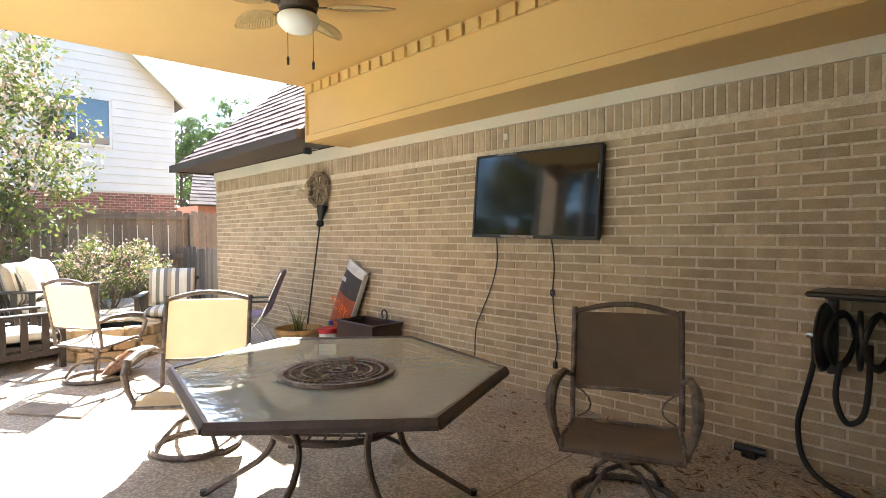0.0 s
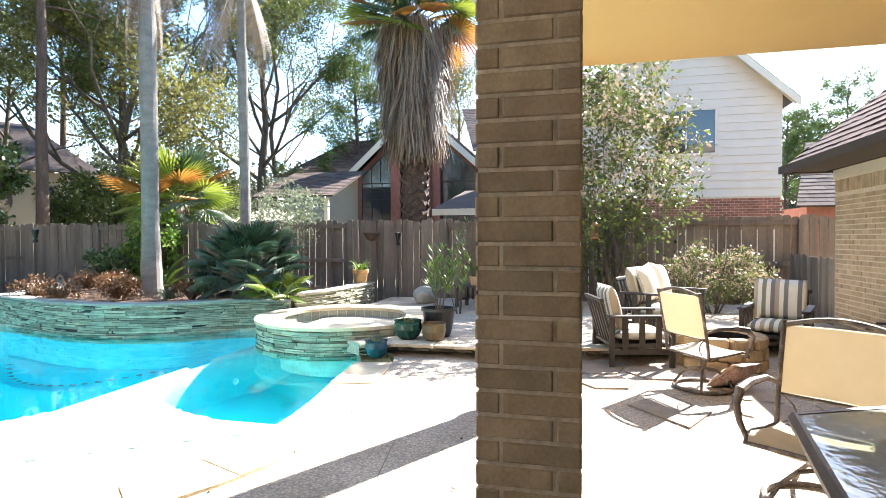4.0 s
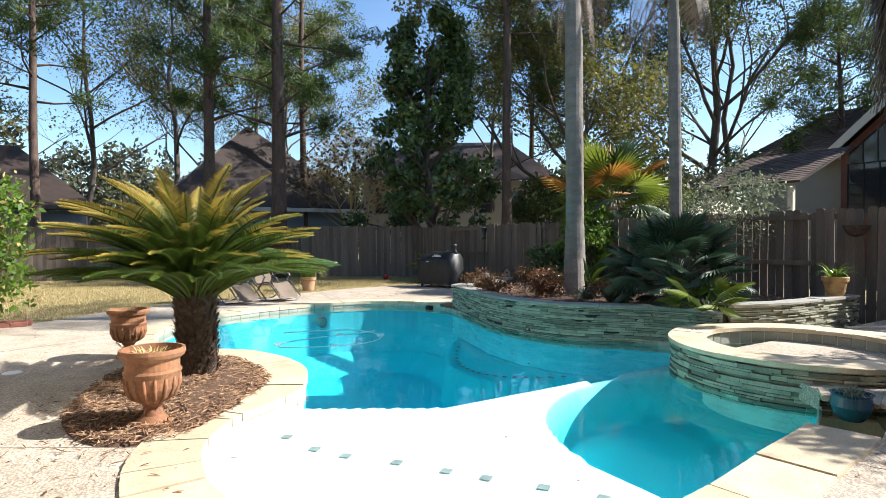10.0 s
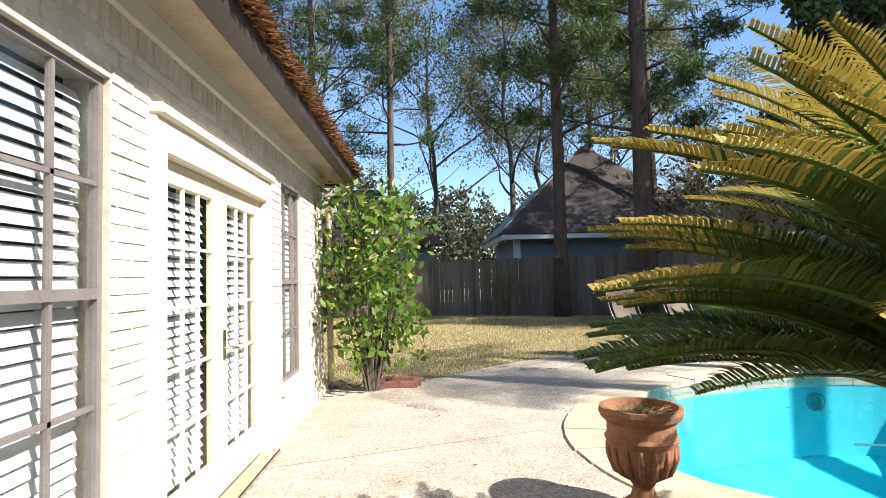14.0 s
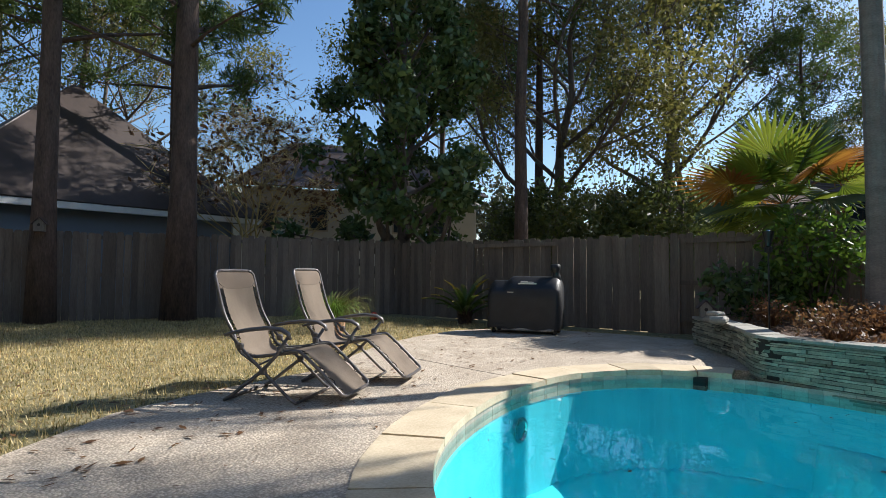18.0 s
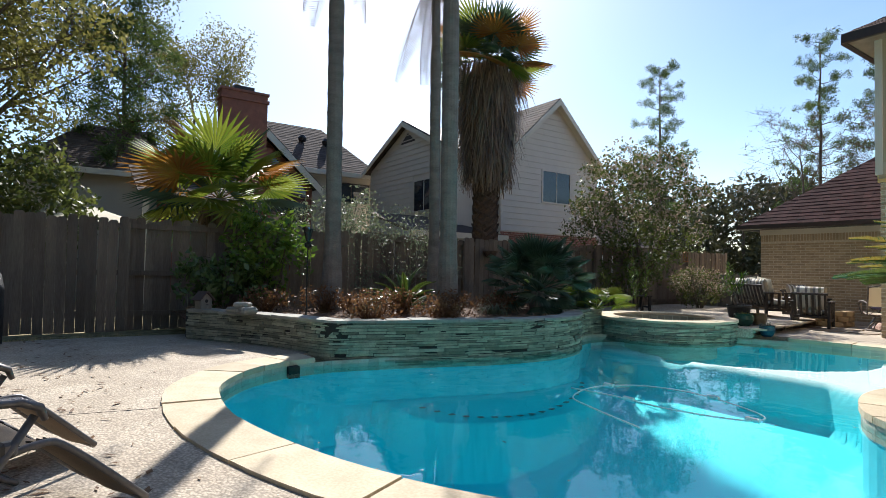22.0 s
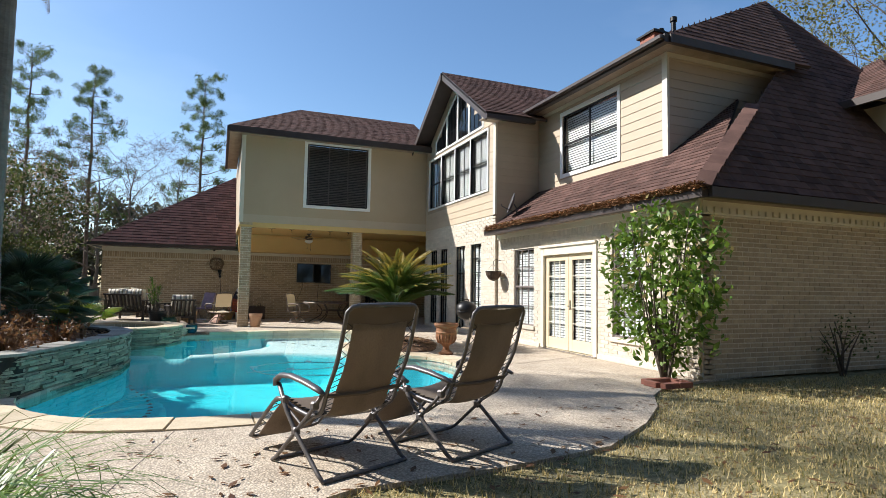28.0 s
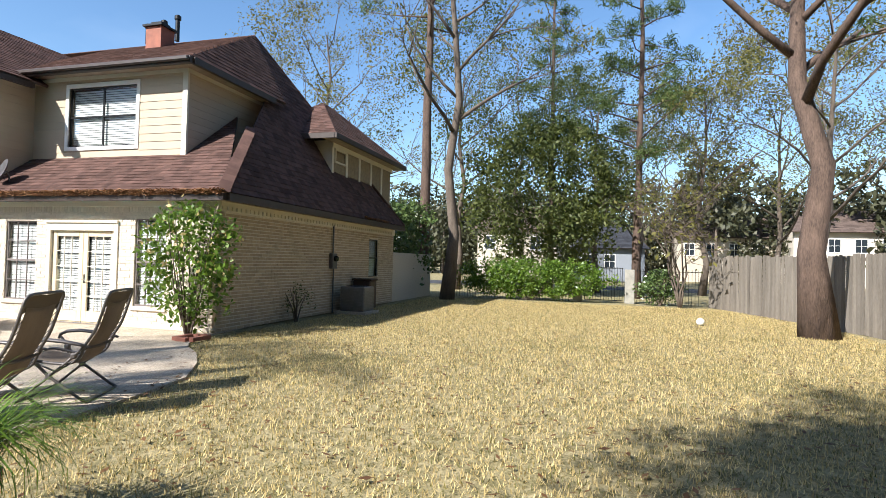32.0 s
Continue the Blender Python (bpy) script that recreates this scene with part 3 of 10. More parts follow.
def build_ground():
    deck = thing("deck", "pale exposed-aggregate concrete pool deck and patio floor", "deck", kind="structure")
    bm = bmesh.new()
    hole = COPING_OUT
    sheet_with_hole(bm, DECK, hole, 0.0)
    for loop, s in ((DECK, 1), (hole, -1)):
        lo = [bm.verts.new((x, y, -0.14)) for x, y in loop]
        hi = [bm.verts.new((x, y, 0.0)) for x, y in loop]
        for k in range(len(loop)):
            bm.faces.new((lo[k - 1], lo[k], hi[k], hi[k - 1]))
    part("slab", bm, CONCRETE, deck)
    # control joints as dark saw cuts, a little proud strip of sealant
    joint = material("joint_sealant", (0.30, 0.25, 0.20), 0.9, scale=9, bump=0.2)
    for a, b in (((0.5, 0.62), (6.6, 1.55)), ((2.6, -4.0), (2.35, 2.5)), ((6.75, 2.0), (7.2, 1.0)), ((0.3, 9.6), (2.6, 10.4)), ((2.75, 4.95), (0.4, 6.4)), ((7.4, 13.3), (7.9, 15.9))):
        d = (Vector(b) - Vector(a))
        nrm = Vector((-d.y, d.x)).normalized() * 0.0035
        q = [(a[0] + nrm.x, a[1] + nrm.y), (a[0] - nrm.x, a[1] - nrm.y), (b[0] - nrm.x, b[1] - nrm.y), (b[0] + nrm.x, b[1] + nrm.y)]
        bm = bmesh.new()
        prism(bm, q[::-1], 0.0005, 0.003)
        bmesh.ops.recalc_face_normals(bm, faces=bm.faces[:])
        part("joint", bm, joint, deck)
    bm = bmesh.new()
    hole2 = [(x * 0.985 + 0.08, y * 0.985 + 0.09) for x, y in DECK]
    sheet_with_hole(bm, [(-900, -900), (900, -900), (900, 900), (-900, 900)], hole2, -0.035)
    g = part("ground", bm, GRASS, None)
    tagged(g, "dormant straw-coloured lawn with dry leaves", "lawn", kind="structure")


# ---- stone walls of the planter and the spa ----
def stacked_wall(owner, line, z0, z1, depth, closed=False, near=None, seed=1):
    """Thin slate pieces laid in uneven courses along a plan line; the core behind them is near-black, to paint shade
    into the gaps.
    """
    r = random.Random(seed)
    pts = [Vector((*p, 0)) for p in line]
    if closed:
        pts.append(pts[0])
    cum = [0.0]
    for a, b in zip(pts, pts[1:]):
        cum.append(cum[-1] + (b - a).length)

    def at(s):
        s = max(0.0, min(cum[-1] - 1e-6, s))
        i = max(k for k in range(len(cum) - 1) if cum[k] <= s)
        return pts[i].lerp(pts[i + 1], (s - cum[i]) / (cum[i + 1] - cum[i]))

    verts, faces, singles = [], [], 0
    z = z0
    while z < z1 - 0.012:
        h = min(r.uniform(0.022, 0.05), z1 - z)
        s = -r.uniform(0, 0.3)
        while s < cum[-1]:
            L = r.uniform(0.12, 0.46)
            a, b = max(0, s), min(cum[-1], s + L - 0.006)
            s += L
            if b - a < 0.03:
                continue
            k = max(1, int((b - a) / 0.16))
            out = r.uniform(0.0, 0.045)
            ring = []
            for q in range(k + 1):
                u = a + (b - a) * q / k
                p = at(u)
                t = (at(u + 0.02) - at(u - 0.02)).normalized()
                nrm = Vector((t.y, -t.x, 0))
                jz = r.uniform(-0.003, 0.003)
                ring.append([p + nrm * out + Vector((0, 0, z + 0.004)), p + nrm * (out + r.uniform(-.006, .004)) + Vector((0, 0, z + h - 0.003 + jz)),
                             p - nrm * 0.05 + Vector((0, 0, z + h - 0.003 + jz)), p - nrm * 0.05 + Vector((0, 0, z + 0.004))])
            vs = [v for g in ring for v in g]
            fs = [(4 * q + e, 4 * q + 4 + e, 4 * q + 4 + (e + 1) % 4, 4 * q + (e + 1) % 4) for q in range(k) for e in (0, 1, 3)]
            fs += [(0, 1, 2, 3), (4 * k + 3, 4 * k + 2, 4 * k + 1, 4 * k)]
            mid = at((a + b) / 2)
            if singles < 300 and near and near(mid.x, mid.y, z):
                raw("stone", vs, fs, SLATE, owner)
                singles += 1
            else:
                o = len(verts)
                verts += vs
                faces += [tuple(o + i for i in f) for f in fs]
        z += h
    if verts:
        raw("stone_courses", verts, faces, SLATE_JOINED, owner, "stacked slate courses", "stuff")


PLANTER_LINE = spline([(11.95, 12.35), (10.7, 11.55), (9.42, 11.06), (9.2, 10.6), (8.98, 9.97), (8.77, 9.3), (8.61, 8.7), (8.53, 8.1), (8.57, 7.35), (8.86, 6.64), (9.44, 5.98), (9.74, 5.4), (9.82, 4.9)], 6)


def capstones(owner, line, width, z, thick, seed, inward=1, mat=SLATE_CAP):
    r = random.Random(seed)
    i = 0
    while i < len(line) - 1:
        j = min(len(line) - 1, i + r.choice((2, 3, 3)))
        ins, outs = [], []
        for k in range(i, j + 1):
            t = (Vector(line[min(k + 1, len(line) - 1)]) - Vector(line[max(k - 1, 0)])).normalized()
            nrm = Vector((t.y, -t.x))
            p = Vector(line[k])
            outs.append(p + nrm * (0.045 + r.uniform(-.012, .012)))
            ins.append(p - nrm * (width + r.uniform(-.03, .03)) * inward)
        bm = bmesh.new()
        sh = (Vector(line[i + 1]) - Vector(line[i])).normalized() * 0.006
        outs[0], ins[0] = outs[0] + sh, ins[0] + sh
        prism(bm, [tuple(p) for p in outs] + [tuple(p) for p in ins[::-1]], z, z + thick + r.uniform(-.006, .008))
        bmesh.ops.recalc_face_normals(bm, faces=bm.faces[:])
        part("capstone", bm, mat, owner)
        i = j


def build_planter():
    pl = thing("planter_wall", "raised planter bed of stacked green-grey slate with flat capstones", "planter", kind="structure")
    bm = bmesh.new()
    core = PLANTER_LINE
    inner = [(x + 0.28, y - 0.02) for x, y in core]
    loop = core + inner[::-1]
    prism(bm, loop, -0.16, 0.44)
    bmesh.ops.recalc_face_normals(bm, faces=bm.faces[:])
    part("core", bm, GAP_SHADE, pl)
    stacked_wall(pl, core, -0.16, 0.44, 0.06, near=lambda x, y, z: y < 9.8 and x < 9.2, seed=11)
    capstones(pl, core, 0.30, 0.44, 0.035, 12)
    back = [(10.4, 4.62), (11.0, 4.5), (11.9, 4.45), (12.7, 4.45)]
    stacked_wall(pl, [(9.9, 4.85)] + back, 0.0, 0.55, 0.06, seed=13)
    bm = bmesh.new()
    prism(bm, [(9.9, 4.89), (10.4, 4.67), (12.7, 4.5), (12.7, 4.75), (9.95, 5.05)], -0.05, 0.545)
    bmesh.ops.recalc_face_normals(bm, faces=bm.faces[:])
    part("core", bm, GAP_SHADE, pl)
    capstones(pl, spline([(9.9, 4.85)] + back, 3), 0.25, 0.55, 0.03, 14)
    bm = bmesh.new()
    bed = [(x + 0.2, y) for x, y in core] + [(13.5, 4.8), (13.5, 12.4)]
    vs = [bm.verts.new((x, y, 0.36 + 0.05 * noise.noise((x, y, 0)))) for x, y in bed]
    bm.faces.new(vs)
    bmesh.ops.triangulate(bm, faces=bm.faces[:])
    bmesh.ops.subdivide_edges(bm, edges=bm.edges[:], cuts=4)
    for v in bm.verts:
        v.co.z = 0.36 + 0.09 * noise.noise(v.co * 1.7) + 0.05 * noise.noise(v.co * 6)
    bmesh.ops.recalc_face_normals(bm, faces=bm.faces[:])
    b = part("planter_soil", bm, MULCH, None)
    tagged(b, "dark mulch and soil in the raised bed", "soil", kind="structure")


def build_spa():
    spa = thing("spa", "round raised spa of stacked slate with pale stone rim", "spa", kind="structure")
    cx, cy = SPA_C
    ring = [(cx + SPA_R * math.cos(2 * math.pi * k / 64), cy + SPA_R * math.sin(2 * math.pi * k / 64)) for k in range(64)]
    stacked_wall(spa, ring, -0.16, 0.27, 0.06, True, near=lambda x, y, z: x < 8.6 and y < 4.6, seed=21)
    bm = bmesh.new()
    lathe(bm, [(SPA_R - 0.04, -0.16), (SPA_R - 0.04, 0.268), (SPA_R - 0.33, 0.268), (SPA_R - 0.33, -0.45), (0.0, -0.45)], 64, (cx, cy, 0))
    part("basin", bm, material("spa_plaster", (0.62, 0.66, 0.58), 0.7, scale=4, bump=0.2), spa)
    r, k = random.Random(22), 0
    while k < 64:
        m = min(64, k + r.choice((3, 4, 5)))
        outs = [(cx + (SPA_R + 0.05) * math.cos(2 * math.pi * q / 64), cy + (SPA_R + 0.05) * math.sin(2 * math.pi * q / 64)) for q in range(k, m + 1)]
        ins = [(cx + (SPA_R - 0.37) * math.cos(2 * math.pi * q / 64), cy + (SPA_R - 0.37) * math.sin(2 * math.pi * q / 64)) for q in range(k, m + 1)]
        bm = bmesh.new()
        prism(bm, outs + ins[::-1], 0.27, 0.315 + r.uniform(-.004, .005))
        part("rim_stone", bm, COPING, spa)
        k = m
    tl = material("spa_tile", (0.34, 0.34, 0.27), 0.4, col2=(0.24, 0.25, 0.21), scale=6, bump=0.2, spread=0.15)
    q = boxes((-0.075, 0.075, -0.006, 0.006, -0.075, 0.075), bevel=0.004)
    me = mesh_of("rim_tile", q, tl)
    for k in range(40):
        a = 2 * math.pi * k / 40
        ob = new("rim_tile", me)
        ob.parent = spa
        ob.matrix_basis = Matrix.Translation((cx + (SPA_R - 0.335) * math.cos(a), cy + (SPA_R - 0.335) * math.sin(a), 0.185)) @ Matrix.Rotation(a + math.pi / 2, 4, "Z")
    bm = bmesh.new()
    vs = [bm.verts.new((cx + (SPA_R - 0.34) * math.cos(2 * math.pi * k / 48), cy + (SPA_R - 0.34) * math.sin(2 * math.pi * k / 48), 0.10)) for k in range(48)]
    bm.faces.new(vs)
    w = part("spa_water", bm, SPA_WATER, None)
    w.visible_shadow = False
    tagged(w, "still pale green spa water", "water", kind="structure")


def build_terrace():
    """The flagstone terrace one step up, between the spa and the fence."""
    tr = thing("terrace", "raised concrete terrace with a stacked stone step", "terrace", kind="structure")
    edge = spline([(7.85, 2.8), (8.05, 2.4), (8.1, 1.9), (8.14, 1.2), (8.28, 0.4), (8.45, -0.5), (8.75, -1.6), (9.4, -2.6), (10.0, -3.6), (10.2, -4.0)], 5)
    poly = edge + [(13.65, -4.0), (13.65, 4.3), (9.0, 4.3)]
    bm = bmesh.new()
    prism(bm, poly, -0.02, 0.15)
    bmesh.ops.recalc_face_normals(bm, faces=bm.faces[:])
    part("slab", bm, CONCRETE, tr)
    stacked_wall(tr, edge[::-1], 0.0, 0.12, 0.05, seed=31)
    capstones(tr, edge[::-1], 0.28, 0.125, 0.035, 32, mat=COPING)


build_pool()
build_ground()
build_planter()
build_spa()
build_terrace()

# ---- the house ----
BRICK_L, BRICK_H, BED = 0.2405, 0.0632, 0.013


def wall_frame(origin, along, normal):
    """Axes of a wall: u along it, v up, w out of its face."""
    u, w = Vector((*along, 0)).normalized(), Vector((*normal, 0)).normalized()
    return Matrix(((u.x, 0, w.x, origin[0]), (u.y, 0, w.y, origin[1]), (0, 1, 0, origin[2] if len(origin) > 2 else 0), (0, 0, 0, 1)))


def brick_face(owner, M, length, height, holes=(), soldier=0.0, mats=(BRICK, BRICK_JOINED), near=None, v0=0.0, seed=1, proud=0.006):
    """Running bond with recessed joints on a wall face; holes are (u0, u1, v0, v1). A soldier course closes the top."""
    r = random.Random(seed)
    pitch_v, pitch_u = BRICK_H + BED, BRICK_L + BED
    verts, faces, singles = [], [], []

    def clear(u0, u1, a, b):
        return [(max(u0, 0), min(u1, length))] if not any(u0 < h[1] and u1 > h[0] and a < h[3] - 0.004 and b > h[2] + 0.004 for h in holes) else None

    def put(u0, u1, a, b):
        if u1 - u0 < 0.02 or b - a < 0.02:
            return
        d = proud + r.uniform(-0.0025, 0.0025)
        c = 0.003
        vs = [(u0, a, -.01), (u1, a, -.01), (u1, b, -.01), (u0, b, -.01), (u0 + c, a + c, d), (u1 - c, a + c, d), (u1 - c, b - c, d), (u0 + c, b - c, d)]
        fs = [(4, 5, 6, 7), (0, 1, 5, 4), (1, 2, 6, 5), (2, 3, 7, 6), (3, 0, 4, 7)]
        vs = [tuple(M @ Vector(v)) for v in vs]
        mid = M @ Vector(((u0 + u1) / 2, (a + b) / 2, 0))
        if near and len(singles) < 300 and near(mid):
            singles.append(raw("brick", vs, fs, mats[0], owner))
        else:
            o = len(verts)
            verts.extend(vs)
            faces.extend(tuple(o + i for i in f) for f in fs)

    top = height - soldier
    row, v = 0, v0
    while v + BRICK_H <= top + 0.02:
        b = min(v + BRICK_H, top)
        u = -(pitch_u / 2) * (row % 2)
        while u < length:
            cuts = [(max(u, 0), min(u + BRICK_L, length))]
            for h in holes:
                if v < h[3] - 0.01 and b > h[2] + 0.01:
                    nxt = []
                    for p, q in cuts:
                        if q <= h[0] or p >= h[1]:
                            nxt.append((p, q))
                        else:
                            nxt += [s for s in ((p, h[0] - 0.004), (h[1] + 0.004, q)) if s[1] - s[0] > 0.03]
                    cuts = nxt
            for p, q in cuts:
                put(p, q, v, b)
            u += pitch_u
        row += 1
        v += pitch_v
    if soldier:
        u = 0.0
        while u < length:
            if clear(u, u + BRICK_H, top + BED, height):
                put(u, min(u + BRICK_H, length), top + BED, height)
            u += pitch_v
    if verts:
        raw("brick_courses", verts, faces, mats[1], owner, "", "stuff")


def core_wall(owner, M, length, height, thick, holes, mat, v0=0.0):
    """The wall behind the bricks, with its openings cut through."""
    us = sorted({0, length, *[h[0] for h in holes], *[h[1] for h in holes]})
    bm = bmesh.new()
    for a, b in zip(us, us[1:]):
        gaps = sorted((h[2], h[3]) for h in holes if h[0] < (a + b) / 2 < h[1])
        z = v0
        for g0, g1 in gaps + [(height, height)]:
            if g0 - z > 0.001:
                box(bm, a, b, z, g0, -thick, 0.0, m=M)
            z = max(z, g1)
    bmesh.ops.recalc_face_normals(bm, faces=bm.faces[:])
    return part("wall_core", bm, mat, owner)


def shingles(owner, corners, mat=SHINGLE, row=0.15, tab=0.3, seed=5, thick=0.06, name="shingles"):
    """A roof plane (eave left, eave right, top right, top left) with lapped tabs of uneven length."""
    a, b, c, d = [Vector(p) for p in corners]
    bm = bmesh.new()
    pts = [a, b, c] + ([d] if (d - c).length > 0.01 else [])
    slabbed(bm, pts, thick)
    part("roof_deck", bm, DARK_TRIM, owner)
    nrm = (b - a).cross((c if (c - b).length > 0.01 else d) - a).normalized()
    u = (b - a).normalized()
    vdir = nrm.cross(u).normalized()
    H = max((p - a).dot(vdir) for p in (c, d))
    r = random.Random(seed)

    flat = [((p - a).dot(u), (p - a).dot(vdir)) for p in (a, b, c, d)]

    def span(h):
        xs = []
        for (x1, y1), (x2, y2) in zip(flat, flat[1:] + flat[:1]):
            if abs(y2 - y1) > 1e-6 and min(y1, y2) - 1e-6 <= h <= max(y1, y2) + 1e-6:
                xs.append(x1 + (x2 - x1) * (h - y1) / (y2 - y1))
        return (min(xs), max(xs)) if xs else (0.0, 0.0)

    verts, faces, h = [], [], 0.0
    while h < H - 0.02:
        s0, s1 = span(h)
        e0, e1 = span(min(H, h + row))
        s = s0 - r.uniform(0, tab)
        while s < s1:
            L = tab * r.uniform(0.55, 1.15)
            p, q = max(s, s0), min(s + L - 0.008, s1)
            s += L
            if q - p < 0.03:
                continue
            pt, qt = max(p, e0), min(q, e1)
            if qt - pt < 0.01:
                m_ = (pt + qt) / 2
                pt, qt = m_ - .01, m_ + .01
            lift, drop = r.uniform(0.012, 0.02), r.uniform(-0.012, 0.006)
            h1 = min(H, h + row + 0.02)
            base = a + vdir * (h + drop)
            top = a + vdir * h1
            o = len(verts)
            verts += [tuple(base + u * p + nrm * lift), tuple(base + u * q + nrm * lift), tuple(top + u * qt + nrm * 0.004), tuple(top + u * pt + nrm * 0.004),
                      tuple(base + u * p), tuple(base + u * q)]
            faces += [(o, o + 1, o + 2, o + 3), (o + 4, o + 5, o + 1, o)]
        h += row
    return raw(name, verts, faces, mat, owner, "", "stuff")


def siding(owner, M, poly, mat=PAINT_TAN, expo=0.19, holes=(), name="siding_board", lap=.016):
    """Lap boards clipped to a convex outline on a wall face, each board a piece; holes are (u0, u1, v0, v1)."""
    v0, v1 = min(p[1] for p in poly), max(p[1] for p in poly)
    n = max(1, round((v1 - v0) / expo))
    e = (v1 - v0) / n

    def width(v):
        xs = []
        for i in range(len(poly)):
            (x1, y1), (x2, y2) = poly[i - 1], poly[i]
            if (y1 <= v <= y2) or (y2 <= v <= y1):
                xs += [x1, x2] if abs(y2 - y1) < 1e-6 else [x1 + (x2 - x1) * (v - y1) / (y2 - y1)]
        return (min(xs), max(xs)) if xs else (0, 0)

    for k in range(n):
        a, b = v0 + k * e, v0 + (k + 1) * e
        (l0, r0), (l1, r1) = width(a + 1e-4), width(b - 1e-4)
        segs = [(l0, r0, l1, r1)]
        for h in holes:
            if a < h[3] - 0.02 and b > h[2] + 0.02:
                nxt = []
                for p in segs:
                    if p[1] <= h[0] or p[0] >= h[1]:
                        nxt.append(p)
                    else:
                        if p[0] < h[0]:
                            nxt.append((p[0], h[0], min(p[2], h[0]), h[0]))
                        if p[1] > h[1]:
                            nxt.append((h[1], p[1], h[1], max(p[3], h[1])))
                segs = nxt
        for p0, p1, q0, q1 in segs:
            if max(p1 - p0, q1 - q0) < 0.02:
                continue
            bm = bmesh.new()
            co = [(p0, a, lap), (p1, a, lap), (q1, b, .004), (q0, b, .004), (p0, a, 0), (p1, a, 0), (q1, b, -.004), (q0, b, -.004)]
            vs = [bm.verts.new(M @ Vector(c)) for c in co]
            for f in ((0, 1, 2, 3), (4, 5, 1, 0), (5, 6, 2, 1), (6, 7, 3, 2), (7, 4, 0, 3), (7, 6, 5, 4)):
                bm.faces.new([vs[i] for i in f])
            part(name, bm, mat, owner)


SASH_TAUPE = material("taupe_sash", (0.21, 0.18, 0.165), 0.5, col2=(0.15, 0.125, 0.115), scale=8, bump=0.2)


def window(name, M, u0, u1, v0, v1, label, frame_m=PAINT_WHITE, sash_m=BLACK_METAL, trim=0.09, cols=2, rows=1, double=True, slats=True, muntin=0.018, sill=False, tilt=66, trim_out=0.03):
    """A window in a wall: casing, sash, panes with bars, and a blind behind the glass."""
    w = tagged(new(name), label, "window", kind="structure")
    if trim:
        bm = bmesh.new()
        for q in ((u0 - trim, u1 + trim, v1, v1 + trim), (u0 - trim, u1 + trim, v0 - trim, v0), (u0 - trim, u0, v0, v1), (u1, u1 + trim, v0, v1)):
            box(bm, *q, -0.02, trim_out, m=M, bevel=0.004)
        part("window_frame", bm, frame_m, w)
    bm = bmesh.new()
    s = 0.035
    for q in ((u0, u1, v1 - s, v1), (u0, u1, v0, v0 + s), (u0, u0 + s, v0 + s, v1 - s), (u1 - s, u1, v0 + s, v1 - s)):
        box(bm, *q, -0.07, -0.03, m=M)
    if double:
        vm = (v0 + v1) / 2 - 0.02
        box(bm, u0 + s, u1 - s, vm, vm + 0.045, -0.072, -0.025, m=M)
    part("sash", bm, sash_m, w)
    for k in range(1, cols):
        u = u0 + (u1 - u0) * k / cols
        bm = bmesh.new()
        box(bm, u - muntin / 2, u + muntin / 2, v0 + s, v1 - s, -0.06, -0.035, m=M)
        part("muntin", bm, sash_m, w)
    for k in range(1, rows):
        v = v0 + (v1 - v0) * k / rows
        bm = bmesh.new()
        box(bm, u0 + s, u1 - s, v - muntin / 2, v + muntin / 2, -0.06, -0.035, m=M)
        part("muntin", bm, sash_m, w)
    bm = bmesh.new()
    sheet(bm, u0 + s, u1 - s, v0 + s, v1 - s, -0.048, M)
    p = part("pane", bm, GLASS, w)
    p.visible_shadow = False
    # dark plate in place of a room, its lack of light in the colour
    bm = bmesh.new()
    box(bm, u0 - 0.02, u1 + 0.02, v0 - 0.02, v1 + 0.02, -0.34, -0.32, m=M)
    part("unlit_backing", bm, UNLIT_ROOM, w)
    if slats:
        bm = bmesh.new()
        n = int((v1 - v0) / 0.062)
        for k in range(n):
            v = v0 + 0.05 + (v1 - v0 - 0.08) * k / n
            R = M @ Matrix.Translation(((u0 + u1) / 2, v, -0.12)) @ Matrix.Rotation(radians(tilt), 4, "X")
            box(bm, -(u1 - u0) / 2 + 0.03, (u1 - u0) / 2 - 0.03, -0.002, 0.002, -0.028, 0.028, m=R)
        part("blind", bm, BLIND, w)
    if sill:
        bm = bmesh.new()
        box(bm, u0 - 0.06, u1 + 0.06, v0 - 0.09, v0 - 0.004, -0.06, 0.045, m=M, bevel=0.006)
        part("window_sill", bm, PALE_BRICK, w)
    return w


FX = 0.22      # plane of the garden-door wall
BX = 0.30      # plane of the tall bay
TV_Y = -4.05   # plane of the screen wall
UP_Y = 0.40    # front of the room over the patio
Y_SIDE = 12.55

# garden-door wall: u runs along +y from the bay corner
G0 = 5.80
MG = wall_frame((FX, G0), (0, 1), (1, 0))
g_holes = [(6.70 - G0, 7.64 - G0, 0.46, 2.30), (7.98 - G0, 10.02 - G0, 0.02, 2.30), (10.46 - G0, 11.28 - G0, 0.46, 2.36)]
wall = thing("wall_garden", "pale brick house wall beside the garden doors", "wall", kind="structure")
core_wall(wall, MG, Y_SIDE - G0, 2.75, 0.2, g_holes, MORTAR)
brick_face(wall, MG, Y_SIDE - G0, 2.72, g_holes, 0.235, (PALE_BRICK, PALE_BRICK_JOINED), near=lambda p: 5.8 < p.y < 8.2 and p.z < 2.6, seed=41)
